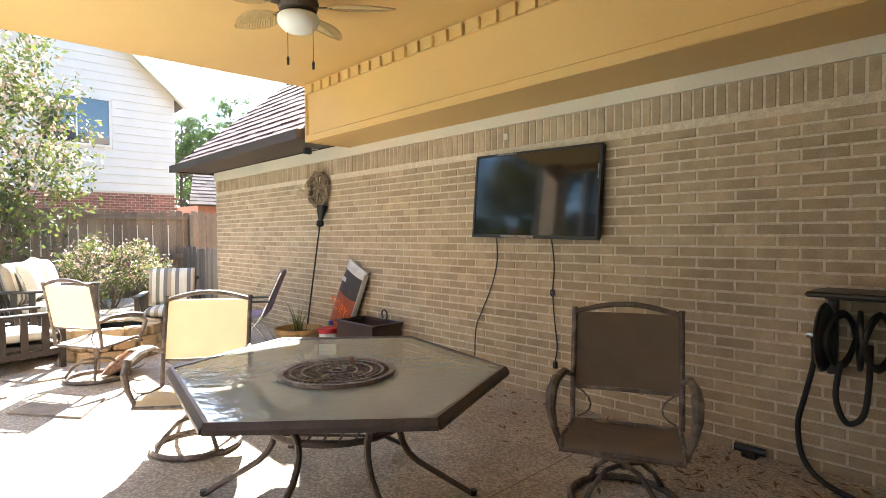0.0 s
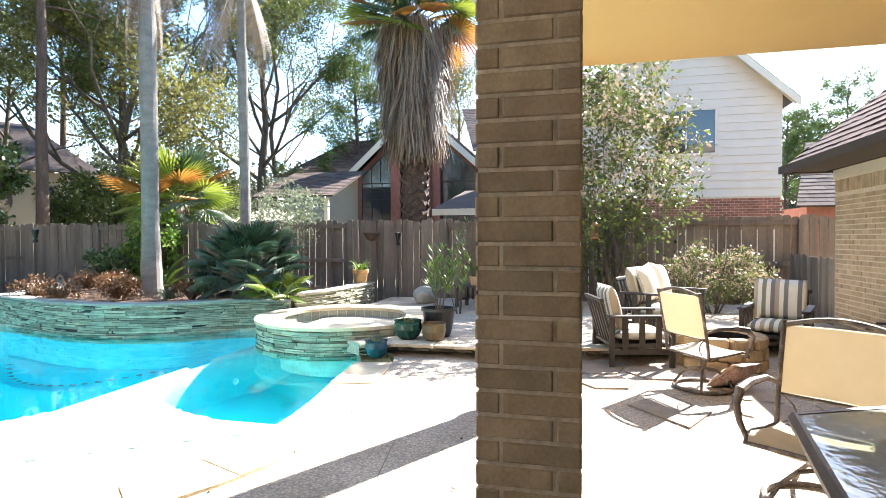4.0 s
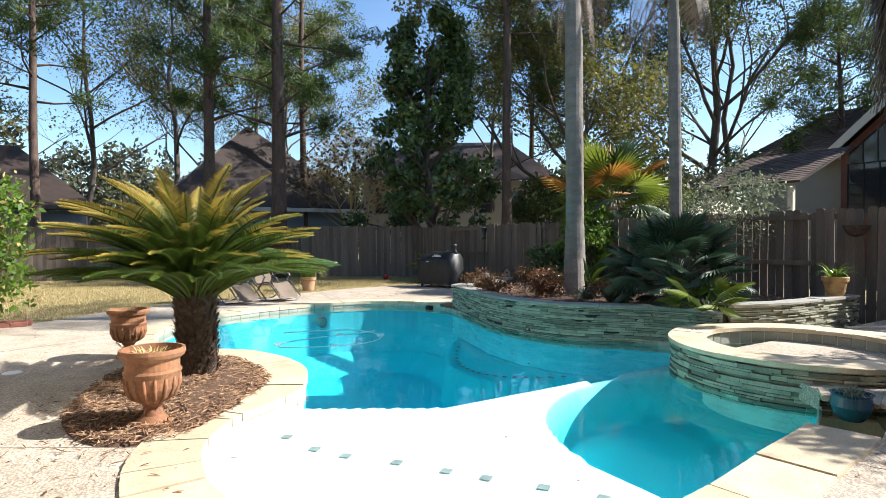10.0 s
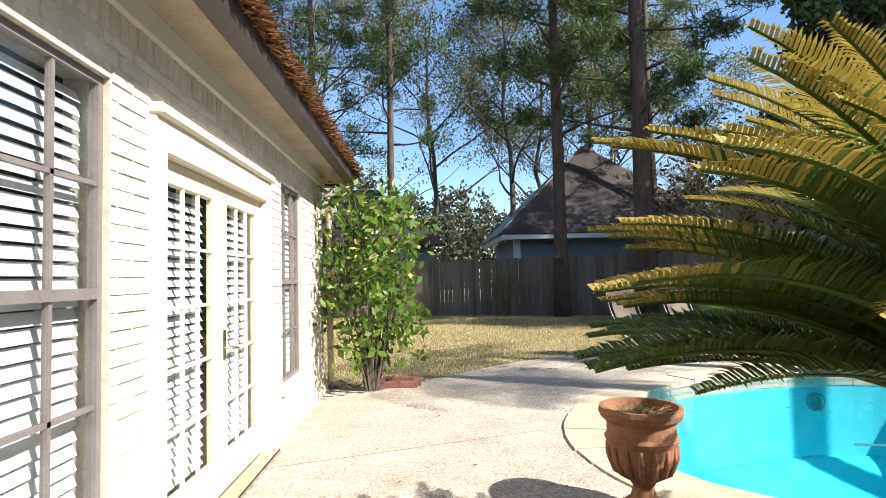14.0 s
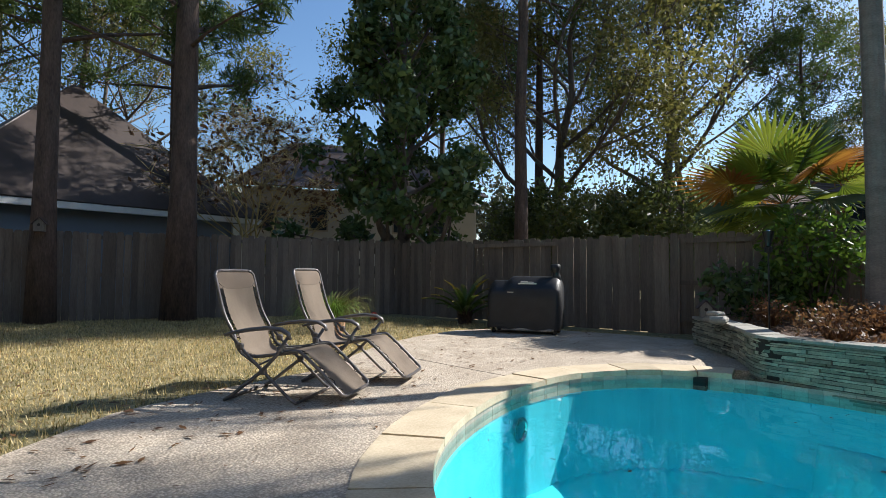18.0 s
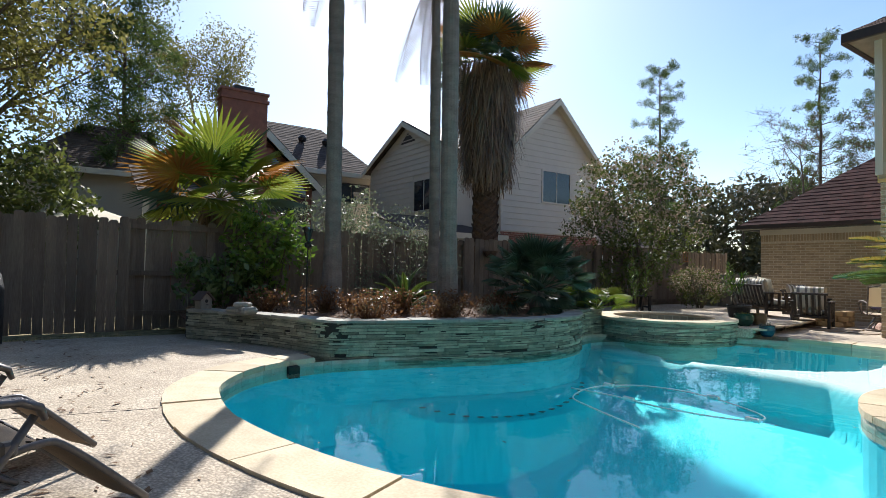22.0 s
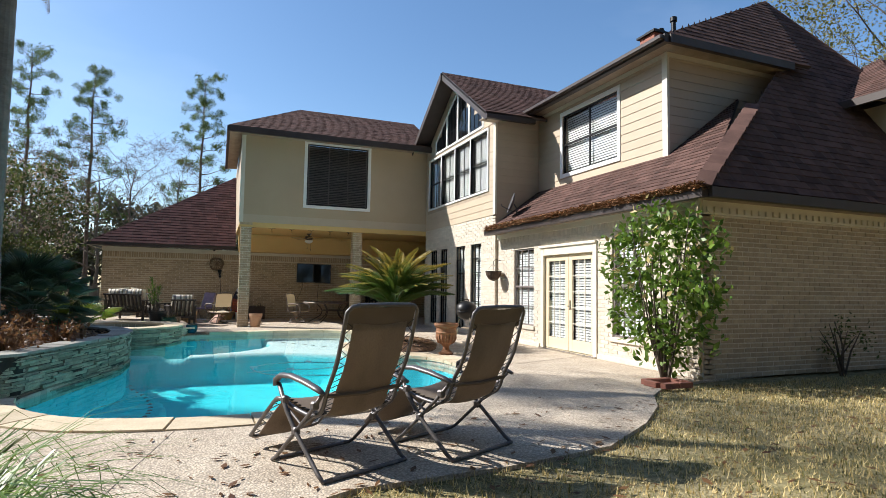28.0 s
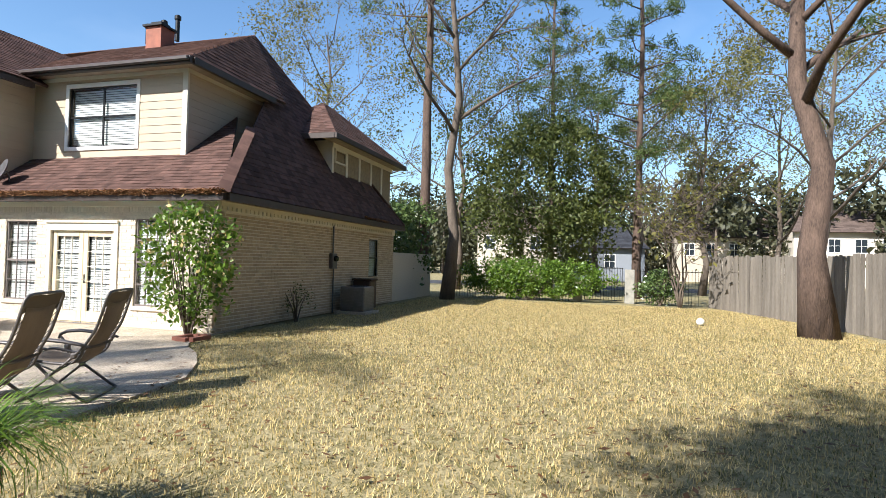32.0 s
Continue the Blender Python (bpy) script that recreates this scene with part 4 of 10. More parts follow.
# plinth course at the foot of the wall
part("plinth", boxes((FX, FX + 0.05, G0, 7.95, 0.0, 0.10), (FX, FX + 0.05, 10.05, Y_SIDE, 0.0, 0.10), bevel=0.008), PALE_BRICK, wall)
window("window_1", MG, 6.70 - G0, 7.64 - G0, 0.46, 2.30, "tall dark-framed sash window with white blinds", sash_m=SASH_TAUPE, trim=0, cols=3, rows=4, muntin=0.02, sill=True)
window("window_2", MG, 10.46 - G0, 11.28 - G0, 0.46, 2.36, "tall narrow sash window with white blinds", sash_m=SASH_TAUPE, trim=0, cols=3, rows=4, muntin=0.022, sill=True)


def garden_doors():
    d = tagged(new("door_1"), "pair of tan glazed garden doors with white blinds", "door", kind="structure")
    u0, u1, vt = 8.10 - G0, 9.90 - G0, 2.08
    bm = bmesh.new()
    for q in ((u0 - 0.12, u0, 0.02, 2.30), (u1, u1 + 0.12, 0.02, 2.30), (u0, u1, vt, 2.30)):
        box(bm, *q, -0.06, 0.035, m=MG, bevel=0.006)
    box(bm, u0 - 0.13, u1 + 0.13, 2.25, 2.31, -0.02, 0.07, m=MG, bevel=0.01)
    part("door_frame", bm, PAINT_CREAM, d)
    bm = bmesh.new()
    box(bm, u0 - 0.1, u1 + 0.1, -0.02, 0.035, -0.05, 0.10, m=MG, bevel=0.008)
    part("threshold", bm, CHROME, d, "worn metal threshold")
    mid = (u0 + u1) / 2
    for a, b in ((u0 + 0.006, mid - 0.004), (mid + 0.004, u1 - 0.006)):
        bm = bmesh.new()
        st = 0.125
        for q in ((a, a + st, 0.04, vt), (b - st, b, 0.04, vt), (a + st, b - st, 0.04, 0.28), (a + st, b - st, vt - 0.13, vt)):
            box(bm, *q, -0.075, -0.03, m=MG, bevel=0.006)
        leaf = part("door_leaf", bm, PAINT_DOOR, d)
        gu0, gu1, gv0, gv1 = a + st, b - st, 0.28, vt - 0.13
        bm = bmesh.new()
        sheet(bm, gu0, gu1, gv0, gv1, -0.053, MG)
        part("pane", bm, GLASS, leaf).visible_shadow = False
        for k in (1, 2):
            bm = bmesh.new()
            u = gu0 + (gu1 - gu0) * k / 3
            box(bm, u - 0.009, u + 0.009, gv0, gv1, -0.052, -0.032, m=MG)
            part("muntin", bm, PAINT_CREAM, leaf)
        for k in range(1, 5):
            bm = bmesh.new()
            v = gv0 + (gv1 - gv0) * k / 5
            box(bm, gu0, gu1, v - 0.009, v + 0.009, -0.052, -0.033, m=MG)
            part("muntin", bm, PAINT_CREAM, leaf)
        bm = bmesh.new()
        n = 30
        for k in range(n):
            v = gv0 + (gv1 - gv0) * (k + 0.5) / n
            box(bm, -(gu1 - gu0) / 2, (gu1 - gu0) / 2, -0.002, 0.002, -0.026, 0.026, m=MG @ Matrix.Translation(((gu0 + gu1) / 2, v, -0.11)) @ Matrix.Rotation(radians(58), 4, "X"))
        part("blind", bm, BLIND, leaf)
    bm = bmesh.new()
    box(bm, u0, u1, 0.0, vt, -0.30, -0.28, m=MG)
    part("unlit_backing", bm, UNLIT_ROOM, d)
    bm = tubes([([MG @ Vector((mid + 0.06, 0.98, -0.03)), MG @ Vector((mid + 0.06, 0.98, 0.03)), MG @ Vector((mid + 0.06, 0.98, 0.035)), MG @ Vector((mid + 0.15, 0.97, 0.035))], 0.010)])
    box(bm, mid + 0.035, mid + 0.085, 0.90, 1.10, -0.03, -0.022, m=MG, bevel=0.003)
    lathe(bm, [(0.024, -0.028), (0.024, -0.012), (0.0, -0.012)], 12)
    part("door_handle", bm, CHROME, d, "brushed lever handle")


garden_doors()

# bay: lower brick, upper siding with a gable, u runs along +y
B0, B1 = UP_Y, G0
MB = wall_frame((BX, B0), (0, 1), (1, 0))
bay_low = [(0.55, 1.15), (1.45, 2.05), (2.75, 3.45), (3.85, 4.55)]
bay = thing("wall_bay", "two-storey bay of pale brick below and tan siding above", "wall", kind="structure")
bh = [(a, b, 0.12, 2.58) for a, b in bay_low]
core_wall(bay, MB, B1 - B0, 3.30, 0.2, bh, MORTAR)
brick_face(bay, MB, B1 - B0, 3.28, bh, 0.0, (PALE_BRICK, PALE_BRICK_JOINED), seed=42)
part("return_wall", boxes((FX - 0.2, BX - 0.004, B1 - 0.2, B1, 0, 3.3)), MORTAR, bay)
brick_face(bay, wall_frame((FX, B1), (1, 0), (0, 1)), BX - FX, 3.28, (), 0.0, (PALE_BRICK, PALE_BRICK_JOINED), seed=46)
for k, (a, b) in enumerate(bay_low):
    window(f"window_{3 + k}", MB, a, b, 0.12, 2.58, "full-height narrow window with white shutters behind", trim=0, cols=3, rows=6, double=False, muntin=0.02)
GZ = 7.95
L = B1 - B0
bw = (0.30, 4.95, 4.05, 5.72)
up_holes = [bw]
bmh = [(bw[0], bw[1], bw[2], bw[3])]
core_wall(bay, MB, L, 6.05, 0.2, bmh, SOFFIT, 3.3)
part("gable_core", slabbed(bmesh.new(), [MB @ Vector(p) for p in ((0, 6.05, -.005), (L, 6.05, -.005), (L / 2, GZ, -.005))], 0.15), PAINT_TAN, bay)
siding(bay, MB, [(0, 3.3), (L, 3.3), (L, 6.1), (L / 2, GZ), (0, 6.1)], holes=[(bw[0] - .1, bw[1] + .1, bw[2] - .1, bw[3] + .1), (0.9, L - 0.9, 5.8, 6.35), (1.4, L - 1.4, 6.3, 6.8), (1.95, L - 1.95, 6.75, 7.3)])
part("corner_board", boxes((BX - 0.02, BX + 0.035, B1 - 0.10, B1 + 0.035, 3.3, 6.1)), PAINT_CREAM, bay)
# side of the bay that faces the lawn
MBs = wall_frame((BX, B1), (-1, 0), (0, 1))
core_wall(bay, MBs, 1.45, 6.15, 0.15, (), SOFFIT, 3.0)
siding(bay, MBs, [(0, 3.0), (1.45, 3.0), (1.45, 6.12), (0, 6.12)])
# four sashes side by side, and the raked lights above them
for k in range(4):
    w4 = (bw[1] - bw[0]) / 4
    window(f"window_{7 + k}", MB, bw[0] + k * w4 + 0.03, bw[0] + (k + 1) * w4 - 0.03, bw[2], bw[3], "white-trimmed upstairs sash window with blinds", trim=0.06 if k in (0, 3) else 0.06, cols=2, rows=2, muntin=0.015, trim_out=0.03 + 0.003 * (k % 2))


def raked_light(name, u0, u1, base, z_at):
    w = tagged(new(name), "raked gable window with white frame and dark bars", "window", kind="structure")
    def quad(bm, a, b, lo, ta, tb, d0, d1):
        co = [(a, lo, d1), (b, lo, d1), (b, tb, d1), (a, ta, d1), (a, lo, d0), (b, lo, d0), (b, tb, d0), (a, ta, d0)]
        vs = [bm.verts.new(MB @ Vector(c)) for c in co]
        for f in ((0, 1, 2, 3), (7, 6, 5, 4), (4, 5, 1, 0), (5, 6, 2, 1), (6, 7, 3, 2), (7, 4, 0, 3)):
            bm.faces.new([vs[i] for i in f])
    t = 0.06
    bm = bmesh.new()
    quad(bm, u0 - t, u1 + t, base - t, base, base, -0.02, 0.03)
    quad(bm, u0 - t, u0, base, z_at(u0 - t), z_at(u0), -0.02, 0.03)
    quad(bm, u1, u1 + t, base, z_at(u1), z_at(u1 + t), -0.02, 0.03)
    vs = [(u0, z_at(u0) - t), (u1, z_at(u1) - t), (u1, z_at(u1)), (u0, z_at(u0))]
    f = [bm.verts.new(MB @ Vector((*v, 0.03))) for v in vs]
    g = [bm.verts.new(MB @ Vector((*v, -0.02))) for v in vs]
    bm.faces.new(f)
    for i in range(4):
        bm.faces.new((f[i - 1], g[i - 1], g[i], f[i]))
    bmesh.ops.recalc_face_normals(bm, faces=bm.faces[:])
    part("window_frame", bm, PAINT_WHITE, w)
    bm = bmesh.new()
    bm.faces.new([bm.verts.new(MB @ Vector(c)) for c in ((u0, base, 0.006), (u1, base, 0.006), (u1, z_at(u1), 0.006), (u0, z_at(u0), 0.006))])
    part("pane", bm, GLASS, w)
    bm = bmesh.new()
    quad(bm, u0, u1, base, z_at(u0), z_at(u1), -0.004, 0.001)
    part("unlit_backing", bm, UNLIT_ROOM, w)
    for k in (1, 2):
        u = u0 + (u1 - u0) * k / 3
        bm = bmesh.new()
        quad(bm, u - .01, u + .01, base, z_at(u) - t, z_at(u) - t, 0.008, 0.018)
        part("muntin", bm, BLACK_METAL, w)
    v = base + 0.42
    if v < min(z_at(u0), z_at(u1)) - .2:
        bm = bmesh.new()
        quad(bm, u0, u1, v - .01, v + .01, v + .01, 0.008, 0.017)
        part("muntin", bm, BLACK_METAL, w)


rake = lambda u: GZ - 0.42 - abs(u - L / 2) * (GZ - 6.1) / (L / 2)
for k, (a, b) in enumerate(((0.95, 1.85), (1.95, 2.73), (2.83, 3.60), (3.70, 4.60))):
    raked_light(f"window_{11 + k}", a, b, 5.93, rake)
# gable roof of the bay, ridge along -x
roof = thing("roof_bay", "brown shingled gable roof with dark fascia", "roof", kind="structure")
gx0, gx1 = BX + 0.55, -6.0
gs = (GZ - 6.1) / (L / 2)
ym = (B0 + B1) / 2
ov = 0.45
shingles(roof, [(gx0, B1 + ov, 6.12 - ov * gs + .1), (gx1, B1 + ov, 6.12 - ov * gs + .1), (gx1, ym, GZ + .12), (gx0, ym, GZ + .12)], seed=51)
shingles(roof, [(gx1, B0 - ov, 6.12 - ov * gs + .1), (gx0, B0 - ov, 6.12 - ov * gs + .1), (gx0, ym, GZ + .12), (gx1, ym, GZ + .12)], seed=52)
for y0, z0, y1, z1 in ((B1 + ov, 6.12 - ov * gs, ym, GZ), (B0 - ov, 6.12 - ov * gs, ym, GZ)):
    bm = bmesh.new()
    slabbed(bm, [(gx0, y0, z0 - .13), (gx0, y0, z0 + .07), (gx0, y1, z1 + .09), (gx0, y1, z1 - .13)], 0.04)
    bmesh.ops.recalc_face_normals(bm, faces=bm.faces[:])
    part("rake_board", bm, DARK_TRIM, roof)
part("gutter", boxes((-.6, gx0, B1 + ov - .02, B1 + ov + .09, 5.72, 5.84)), DARK_TRIM, roof)
part("soffit", boxes((BX, gx0 - 0.04, B1, B1 + ov, 5.78, 5.80)), SOFFIT, roof)

# room over the patio: front wall, side, soffit
MU = wall_frame((6.56, UP_Y), (-1, 0), (0, 1))
LU = 6.56 - BX
room = thing("wall_upper_room", "plain tan upper storey over the covered patio", "wall", kind="structure")
uw_h = [(6.56 - 4.52, 6.56 - 2.47, 3.97, 6.02)]
core_wall(room, MU, LU, 6.2, 0.15, uw_h, PAINT_TAN, 3.32)
panel = material("tan_panel_paint", (0.47, 0.36, 0.235), 0.65, col2=(0.44, 0.335, 0.215), scale=1.5, bump=0.1)
core_wall(room, MU @ Matrix.Translation((0, 0, 0.006)), LU, 6.18, 0.012, uw_h, panel, 3.30)
part("band_board", boxes((BX, 6.56, UP_Y, UP_Y + 0.03, 3.30, 3.55)), PAINT_TAN, room)
part("corner_board", boxes((6.46, 6.585, UP_Y - 0.1, UP_Y + 0.035, 3.3, 6.2)), PAINT_CREAM, room)
part("side_wall", boxes((6.40, 6.56, -9, UP_Y - 0.1, 3.3, 6.2)), PAINT_TAN, room)
part("frieze", boxes((BX, 6.56, UP_Y + 0.006, UP_Y + 0.03, 6.1, 6.2)), PAINT_CREAM, room)
window("window_15", MU, uw_h[0][0], uw_h[0][1], 3.97, 6.02, "wide upstairs window with dark slatted screen", cols=2, rows=1, double=False, slats=False, trim=0.1)
ws = tagged(new("window_screen"), "dark horizontal slatted shutters across the upstairs window", "shutter", kind="structure")
ws["kind"] = "structure"
dslat = material("dark_slat", (0.13, 0.11, 0.095), 0.6, scale=8, bump=0.1, spread=0.2)
for k in range(34):
    bm = bmesh.new()
    box(bm, uw_h[0][0] + .05, uw_h[0][1] - .05, -0.004, 0.004, -0.02, 0.02, m=MU @ Matrix.Translation((0, 4.04 + k * 0.0565, 0.0)) @ Matrix.Rotation(radians(55), 4, "X"))
    part("slat", bm, dslat, ws)
for q in (0.05, 0.72, 1.36, 2.0):
    bm = bmesh.new()
    box(bm, uw_h[0][0] + q - .015, uw_h[0][0] + q + .015, 4.0, 6.0, 0.0, 0.03, m=MU)
    part("stile", bm, dslat, ws)
roof = thing("roof_upper_room", "brown shingled hip roof over the patio room", "roof", kind="structure")
ez, ry, rz = 6.24, -2.15, 7.92
shingles(roof, [(6.98, UP_Y + .45, ez), (0.0, UP_Y + .45, ez), (0.0, ry, rz), (4.45, ry, rz)], seed=53)
shingles(roof, [(6.98, -5.4, ez), (6.98, UP_Y + .45, ez), (4.45, ry, rz), (4.45, ry - .01, rz)], seed=54)
part("fascia", boxes((0.0, 7.0, UP_Y + .43, UP_Y + .52, ez - .2, ez - .01), (6.95, 7.04, -5.4, UP_Y + .43, ez - .2, ez - .01)), DARK_TRIM, roof)
part("soffit", boxes((0.0, 6.95, UP_Y + .03, UP_Y + .43, ez - .16, ez - .14), (6.58, 6.95, -5.4, UP_Y + .03, ez - .16, ez - .14)), SOFFIT, roof)
v = thing("roof_vent", "low dark metal roof vent", "vent")
part("cap", boxes((2.9, 3.35, -.95, -.6, 6.95, 7.08), bevel=0.03), BLACK_METAL, v)

# patio: columns, ceiling, beam, boxed soffit on the screen wall
ceil = tagged(part("ceiling", boxes((-1.3, 6.56, TV_Y, UP_Y - .005, 3.24, 3.30)), PAINT_OCHRE, None), "smooth ochre-painted patio ceiling", "ceiling", kind="structure")
bx = thing("soffit_box", "ochre boxed soffit with a dentil row along the screen wall", "soffit", kind="structure")
part("box", boxes((-1.3, 6.42, TV_Y, -3.42, 2.60, 3.238)), PAINT_OCHRE, bx)
part("crown", boxes((-1.3, 6.42, -3.42, -3.395, 3.12, 3.236)), PAINT_OCHRE, bx)
part("bottom_bead", boxes((-1.3, 6.44, -3.42, -3.39, 2.56, 2.64), bevel=0.008), PAINT_OCHRE, bx)
part("ledge", boxes((-1.3, 6.44, TV_Y, -3.42, 2.565, 2.60)), PAINT_OCHRE, bx)
part("end_board", boxes((6.42, 6.46, TV_Y, -3.39, 2.56, 3.24), bevel=0.004), PAINT_OCHRE, bx)
dme = mesh_of("dentil", boxes((-0.055, 0.055, 0, 0.035, -0.05, 0.05), bevel=0.004), PAINT_OCHRE)
for k in range(40):
    ob = new("dentil", dme)
    ob.parent = bx
    ob.location = (6.3 - k * 0.19, -3.395, 3.16)


def column(x0, y0, label, near):
    c = thing("brick_column", label, "column", kind="structure")
    w = 0.308
    part("column_core", boxes((x0, x0 + w, y0, y0 + w, 0, 3.3)), MORTAR_TAN, c)
    for o, a, n in (((x0, y0), (1, 0), (0, -1)), ((x0 + w, y0), (0, 1), (1, 0)), ((x0 + w, y0 + w), (-1, 0), (0, 1)), ((x0, y0 + w), (0, -1), (-1, 0))):
        M = wall_frame(o, a, n)
        z, row = 0.01, 0
        while z < 3.22:
            cut = 0.072 if (row + (n[0] == 0)) % 2 else w - 0.072
            for p, q in ((-0.008, cut - BED / 2), (cut + BED / 2, w + 0.008)):
                r_ = random.Random(int(z * 977 + p * 131 + n[0] * 7 + n[1] * 3))
                d = 0.007 + r_.uniform(-.002, .002)
                vs = [M @ Vector(t) for t in ((p, z, 0), (q, z, 0), (q, z + BRICK_H, 0), (p, z + BRICK_H, 0), (p + .004, z + .004, d), (q - .004, z + .004, d), (q - .004, z + BRICK_H - .004, d), (p + .004, z + BRICK_H - .004, d))]
                raw("brick", vs, [(4, 5, 6, 7), (0, 1, 5, 4), (1, 2, 6, 5), (2, 3, 7, 6), (3, 0, 4, 7)], BRICK, c)
            row += 1
            z += BRICK_H + BED
    bm = boxes((x0 - .03, x0 + w + .03, y0 - .03, y0 + w + .03, 3.22, 3.30), bevel=0.006)
    part("cap", bm, BRICK, c)


column(2.58, -0.08, "tan brick patio column", True)
column(6.20, 0.07, "tan brick patio column at the outer corner", True)
part("patio_beam", boxes((-1.3, 6.56, UP_Y - .16, UP_Y - .006, 3.15, 3.24)), PAINT_OCHRE, bx)

# screen wall and garage
MT = wall_frame((11.0, TV_Y), (-1, 0), (0, 1))
tv = thing("wall_screen", "long tan brick wall with a soldier course on top", "wall", kind="structure")
core_wall(tv, MT, 12.3, 2.62, 0.2, (), MORTAR_TAN)
brick_face(tv, MT, 12.3, 2.46, (), 0.215, (BRICK, BRICK_JOINED), near=lambda p: 1.8 < p.x < 5.2 and 0.9 < p.z < 2.2, seed=43)
part("frieze", boxes((-1.3, 11.02, TV_Y, TV_Y + .03, 2.462, 2.62)), PAINT_CREAM, tv)
part("side_wall", boxes((10.8, 11.0, -12, TV_Y - .01, 0, 2.62)), MORTAR_TAN, tv)
brick_face(tv, wall_frame((11.0, -9), (0, 1), (1, 0)), 9 + TV_Y, 2.5, (), 0, (BRICK, BRICK_JOINED), seed=44)
roof = thing("roof_garage", "red-brown shingled garage roof with dark eave", "roof", kind="structure")
gz, sl = 2.74, 1.05
shingles(roof, [(11.35, TV_Y + .62, gz), (6.56, TV_Y + .62, gz), (6.56, TV_Y - 2.4, gz + sl * 3.02), (6.58, TV_Y - 2.4, gz + sl * 3.02)], seed=55, mat=SHINGLE_SHADED)
shingles(roof, [(11.35, -13, gz), (11.35, TV_Y + .62, gz), (6.58, TV_Y - 2.4, gz + sl * 3.02), (6.58, -13, gz + sl * 3.02)], seed=56, mat=SHINGLE_SHADED)
part("fascia", boxes((6.58, 11.40, TV_Y + .58, TV_Y + .70, gz - .12, gz + .0), (11.32, 11.42, -13, TV_Y + .58, gz - .12, gz)), DARK_TRIM, roof)
part("soffit", boxes((6.47, 11.32, TV_Y + .03, TV_Y + .58, gz - .10, gz - .08)), DARK_TRIM, roof)
# closing walls behind the patio
inner = thing("wall_patio_end", "shaded tan brick wall at the house end of the patio", "wall", kind="structure")
MI = wall_frame((-1.3, TV_Y), (0, 1), (1, 0))
core_wall(inner, MI, UP_Y - TV_Y, 3.24, 0.2, [(2.3, 3.2, 0.0, 2.08)], MORTAR_TAN)
brick_face(inner, MI, UP_Y - TV_Y, 3.2, [(2.3, 3.2, 0.0, 2.08)], 0, (BRICK, BRICK_JOINED), seed=47)
d2 = tagged(new("door_2"), "dark glazed back door in the patio end wall", "door", kind="structure")
part("door_leaf", boxes((-1.42, -1.36, TV_Y + 2.3, TV_Y + 3.2, 0.0, 2.08)), DARK_WOOD, d2)
part("pane", sheet(bmesh.new(), 2.45, 3.05, 0.5, 1.95, -0.055, MI), GLASS, d2)
MR = wall_frame((BX, UP_Y), (-1, 0), (0, -1))
core_wall(inner, wall_frame((-1.3, UP_Y + .02), (1, 0), (0, -1)), BX + 1.3 - .004, 3.3, 0.15, (), MORTAR_TAN)
brick_face(inner, wall_frame((-1.3, UP_Y + .02), (1, 0), (0, -1)), BX + 1.3, 3.24, (), 0, (BRICK, BRICK_JOINED), seed=48)

# upstairs wall above the low roof
UX = -1.03
MH = wall_frame((UX, 5.1), (0, 1), (1, 0))
up = thing("wall_upstairs", "sunlit tan lap siding of the upper storey", "wall", kind="structure")
uh = [(6.98 - 5.1, 9.12 - 5.1, 4.28, 5.80)]
core_wall(up, MH, 5.5, 6.17, 0.15, uh, SOFFIT, 3.5)
siding(up, MH, [(0, 3.75), (5.5, 3.75), (5.5, 6.12), (0, 6.12)], expo=0.2, holes=[(uh[0][0] - .1, uh[0][1] + .1, 4.18, 5.90)])
part("corner_board", boxes((UX - .02, UX + .04, 10.50, 10.64, 3.75, 6.15)), PAINT_CREAM, up)
part("frieze", boxes((UX, UX + .035, 5.1, 10.5, 5.99, 6.15)), PAINT_CREAM, up)
window("window_16", MH, uh[0][0], uh[0][1], uh[0][2], uh[0][3], "twin upstairs sash window in white trim with blinds", trim=0.1, cols=2, rows=2, muntin=0.05)
MHs = wall_frame((UX, 10.6), (-1, 0), (0, 1))
core_wall(up, MHs, 4.0, 6.17, 0.15, (), SOFFIT, 3.5)
siding(up, MHs, [(0, 3.7), (4.0, 3.7), (4.0, 6.12), (0, 6.12)])
part("frieze", boxes((UX - 4, UX, 10.6, 10.635, 5.99, 6.15)), PAINT_CREAM, up)

# low roof over the garden doors, main roof and side roof
roof = thing("roof_main", "large brown shingled hip roof of the house", "roof", kind="structure")
ZE = 2.86
EX, EY = 0.53, 12.95
ls = (4.0 - ZE) / (EX - UX)
hx = EX - (EY - 10.3) * 0.98
shingles(roof, [(EX, B1 - .02, ZE), (EX, EY, ZE), (-3.4, 10.3, ZE + ls * 3.93), (-3.4, B1 - .02, ZE + ls * 3.93)], seed=57)
AP = Vector((-6.0, 8.9, 9.0))
ss = (AP.z - ZE) / (EY - AP.y)
HY = 10.68
hipp = (EX - ss / ls * (EY - HY), HY, ZE + ss * (EY - HY))
shingles(roof, [(EX, EY, ZE), (-9.9, EY, ZE), tuple(AP + Vector((-.05, 0, 0))), hipp], seed=58, row=0.18, tab=0.36)
shingles(roof, [(-.62, 4.8, 6.20), (-.62, 11.05, 6.20), tuple(AP), (-6.0, 3.0, 9.0)], seed=59, row=0.18, tab=0.36)
shingles(roof, [(-.62, 11.05, 6.20), (-4.6, 11.05, 6.20), tuple(AP + Vector((-.02, 0, 0))), tuple(AP)], seed=64, row=0.18, tab=0.36, name="hip_face")
bm = bmesh.new()
slabbed(bm, [(-6, 8.9, 9.0), (-6, 0, 9.0), (-13, 0, 3), (-10, 13.0, 2.9)], 0.05)
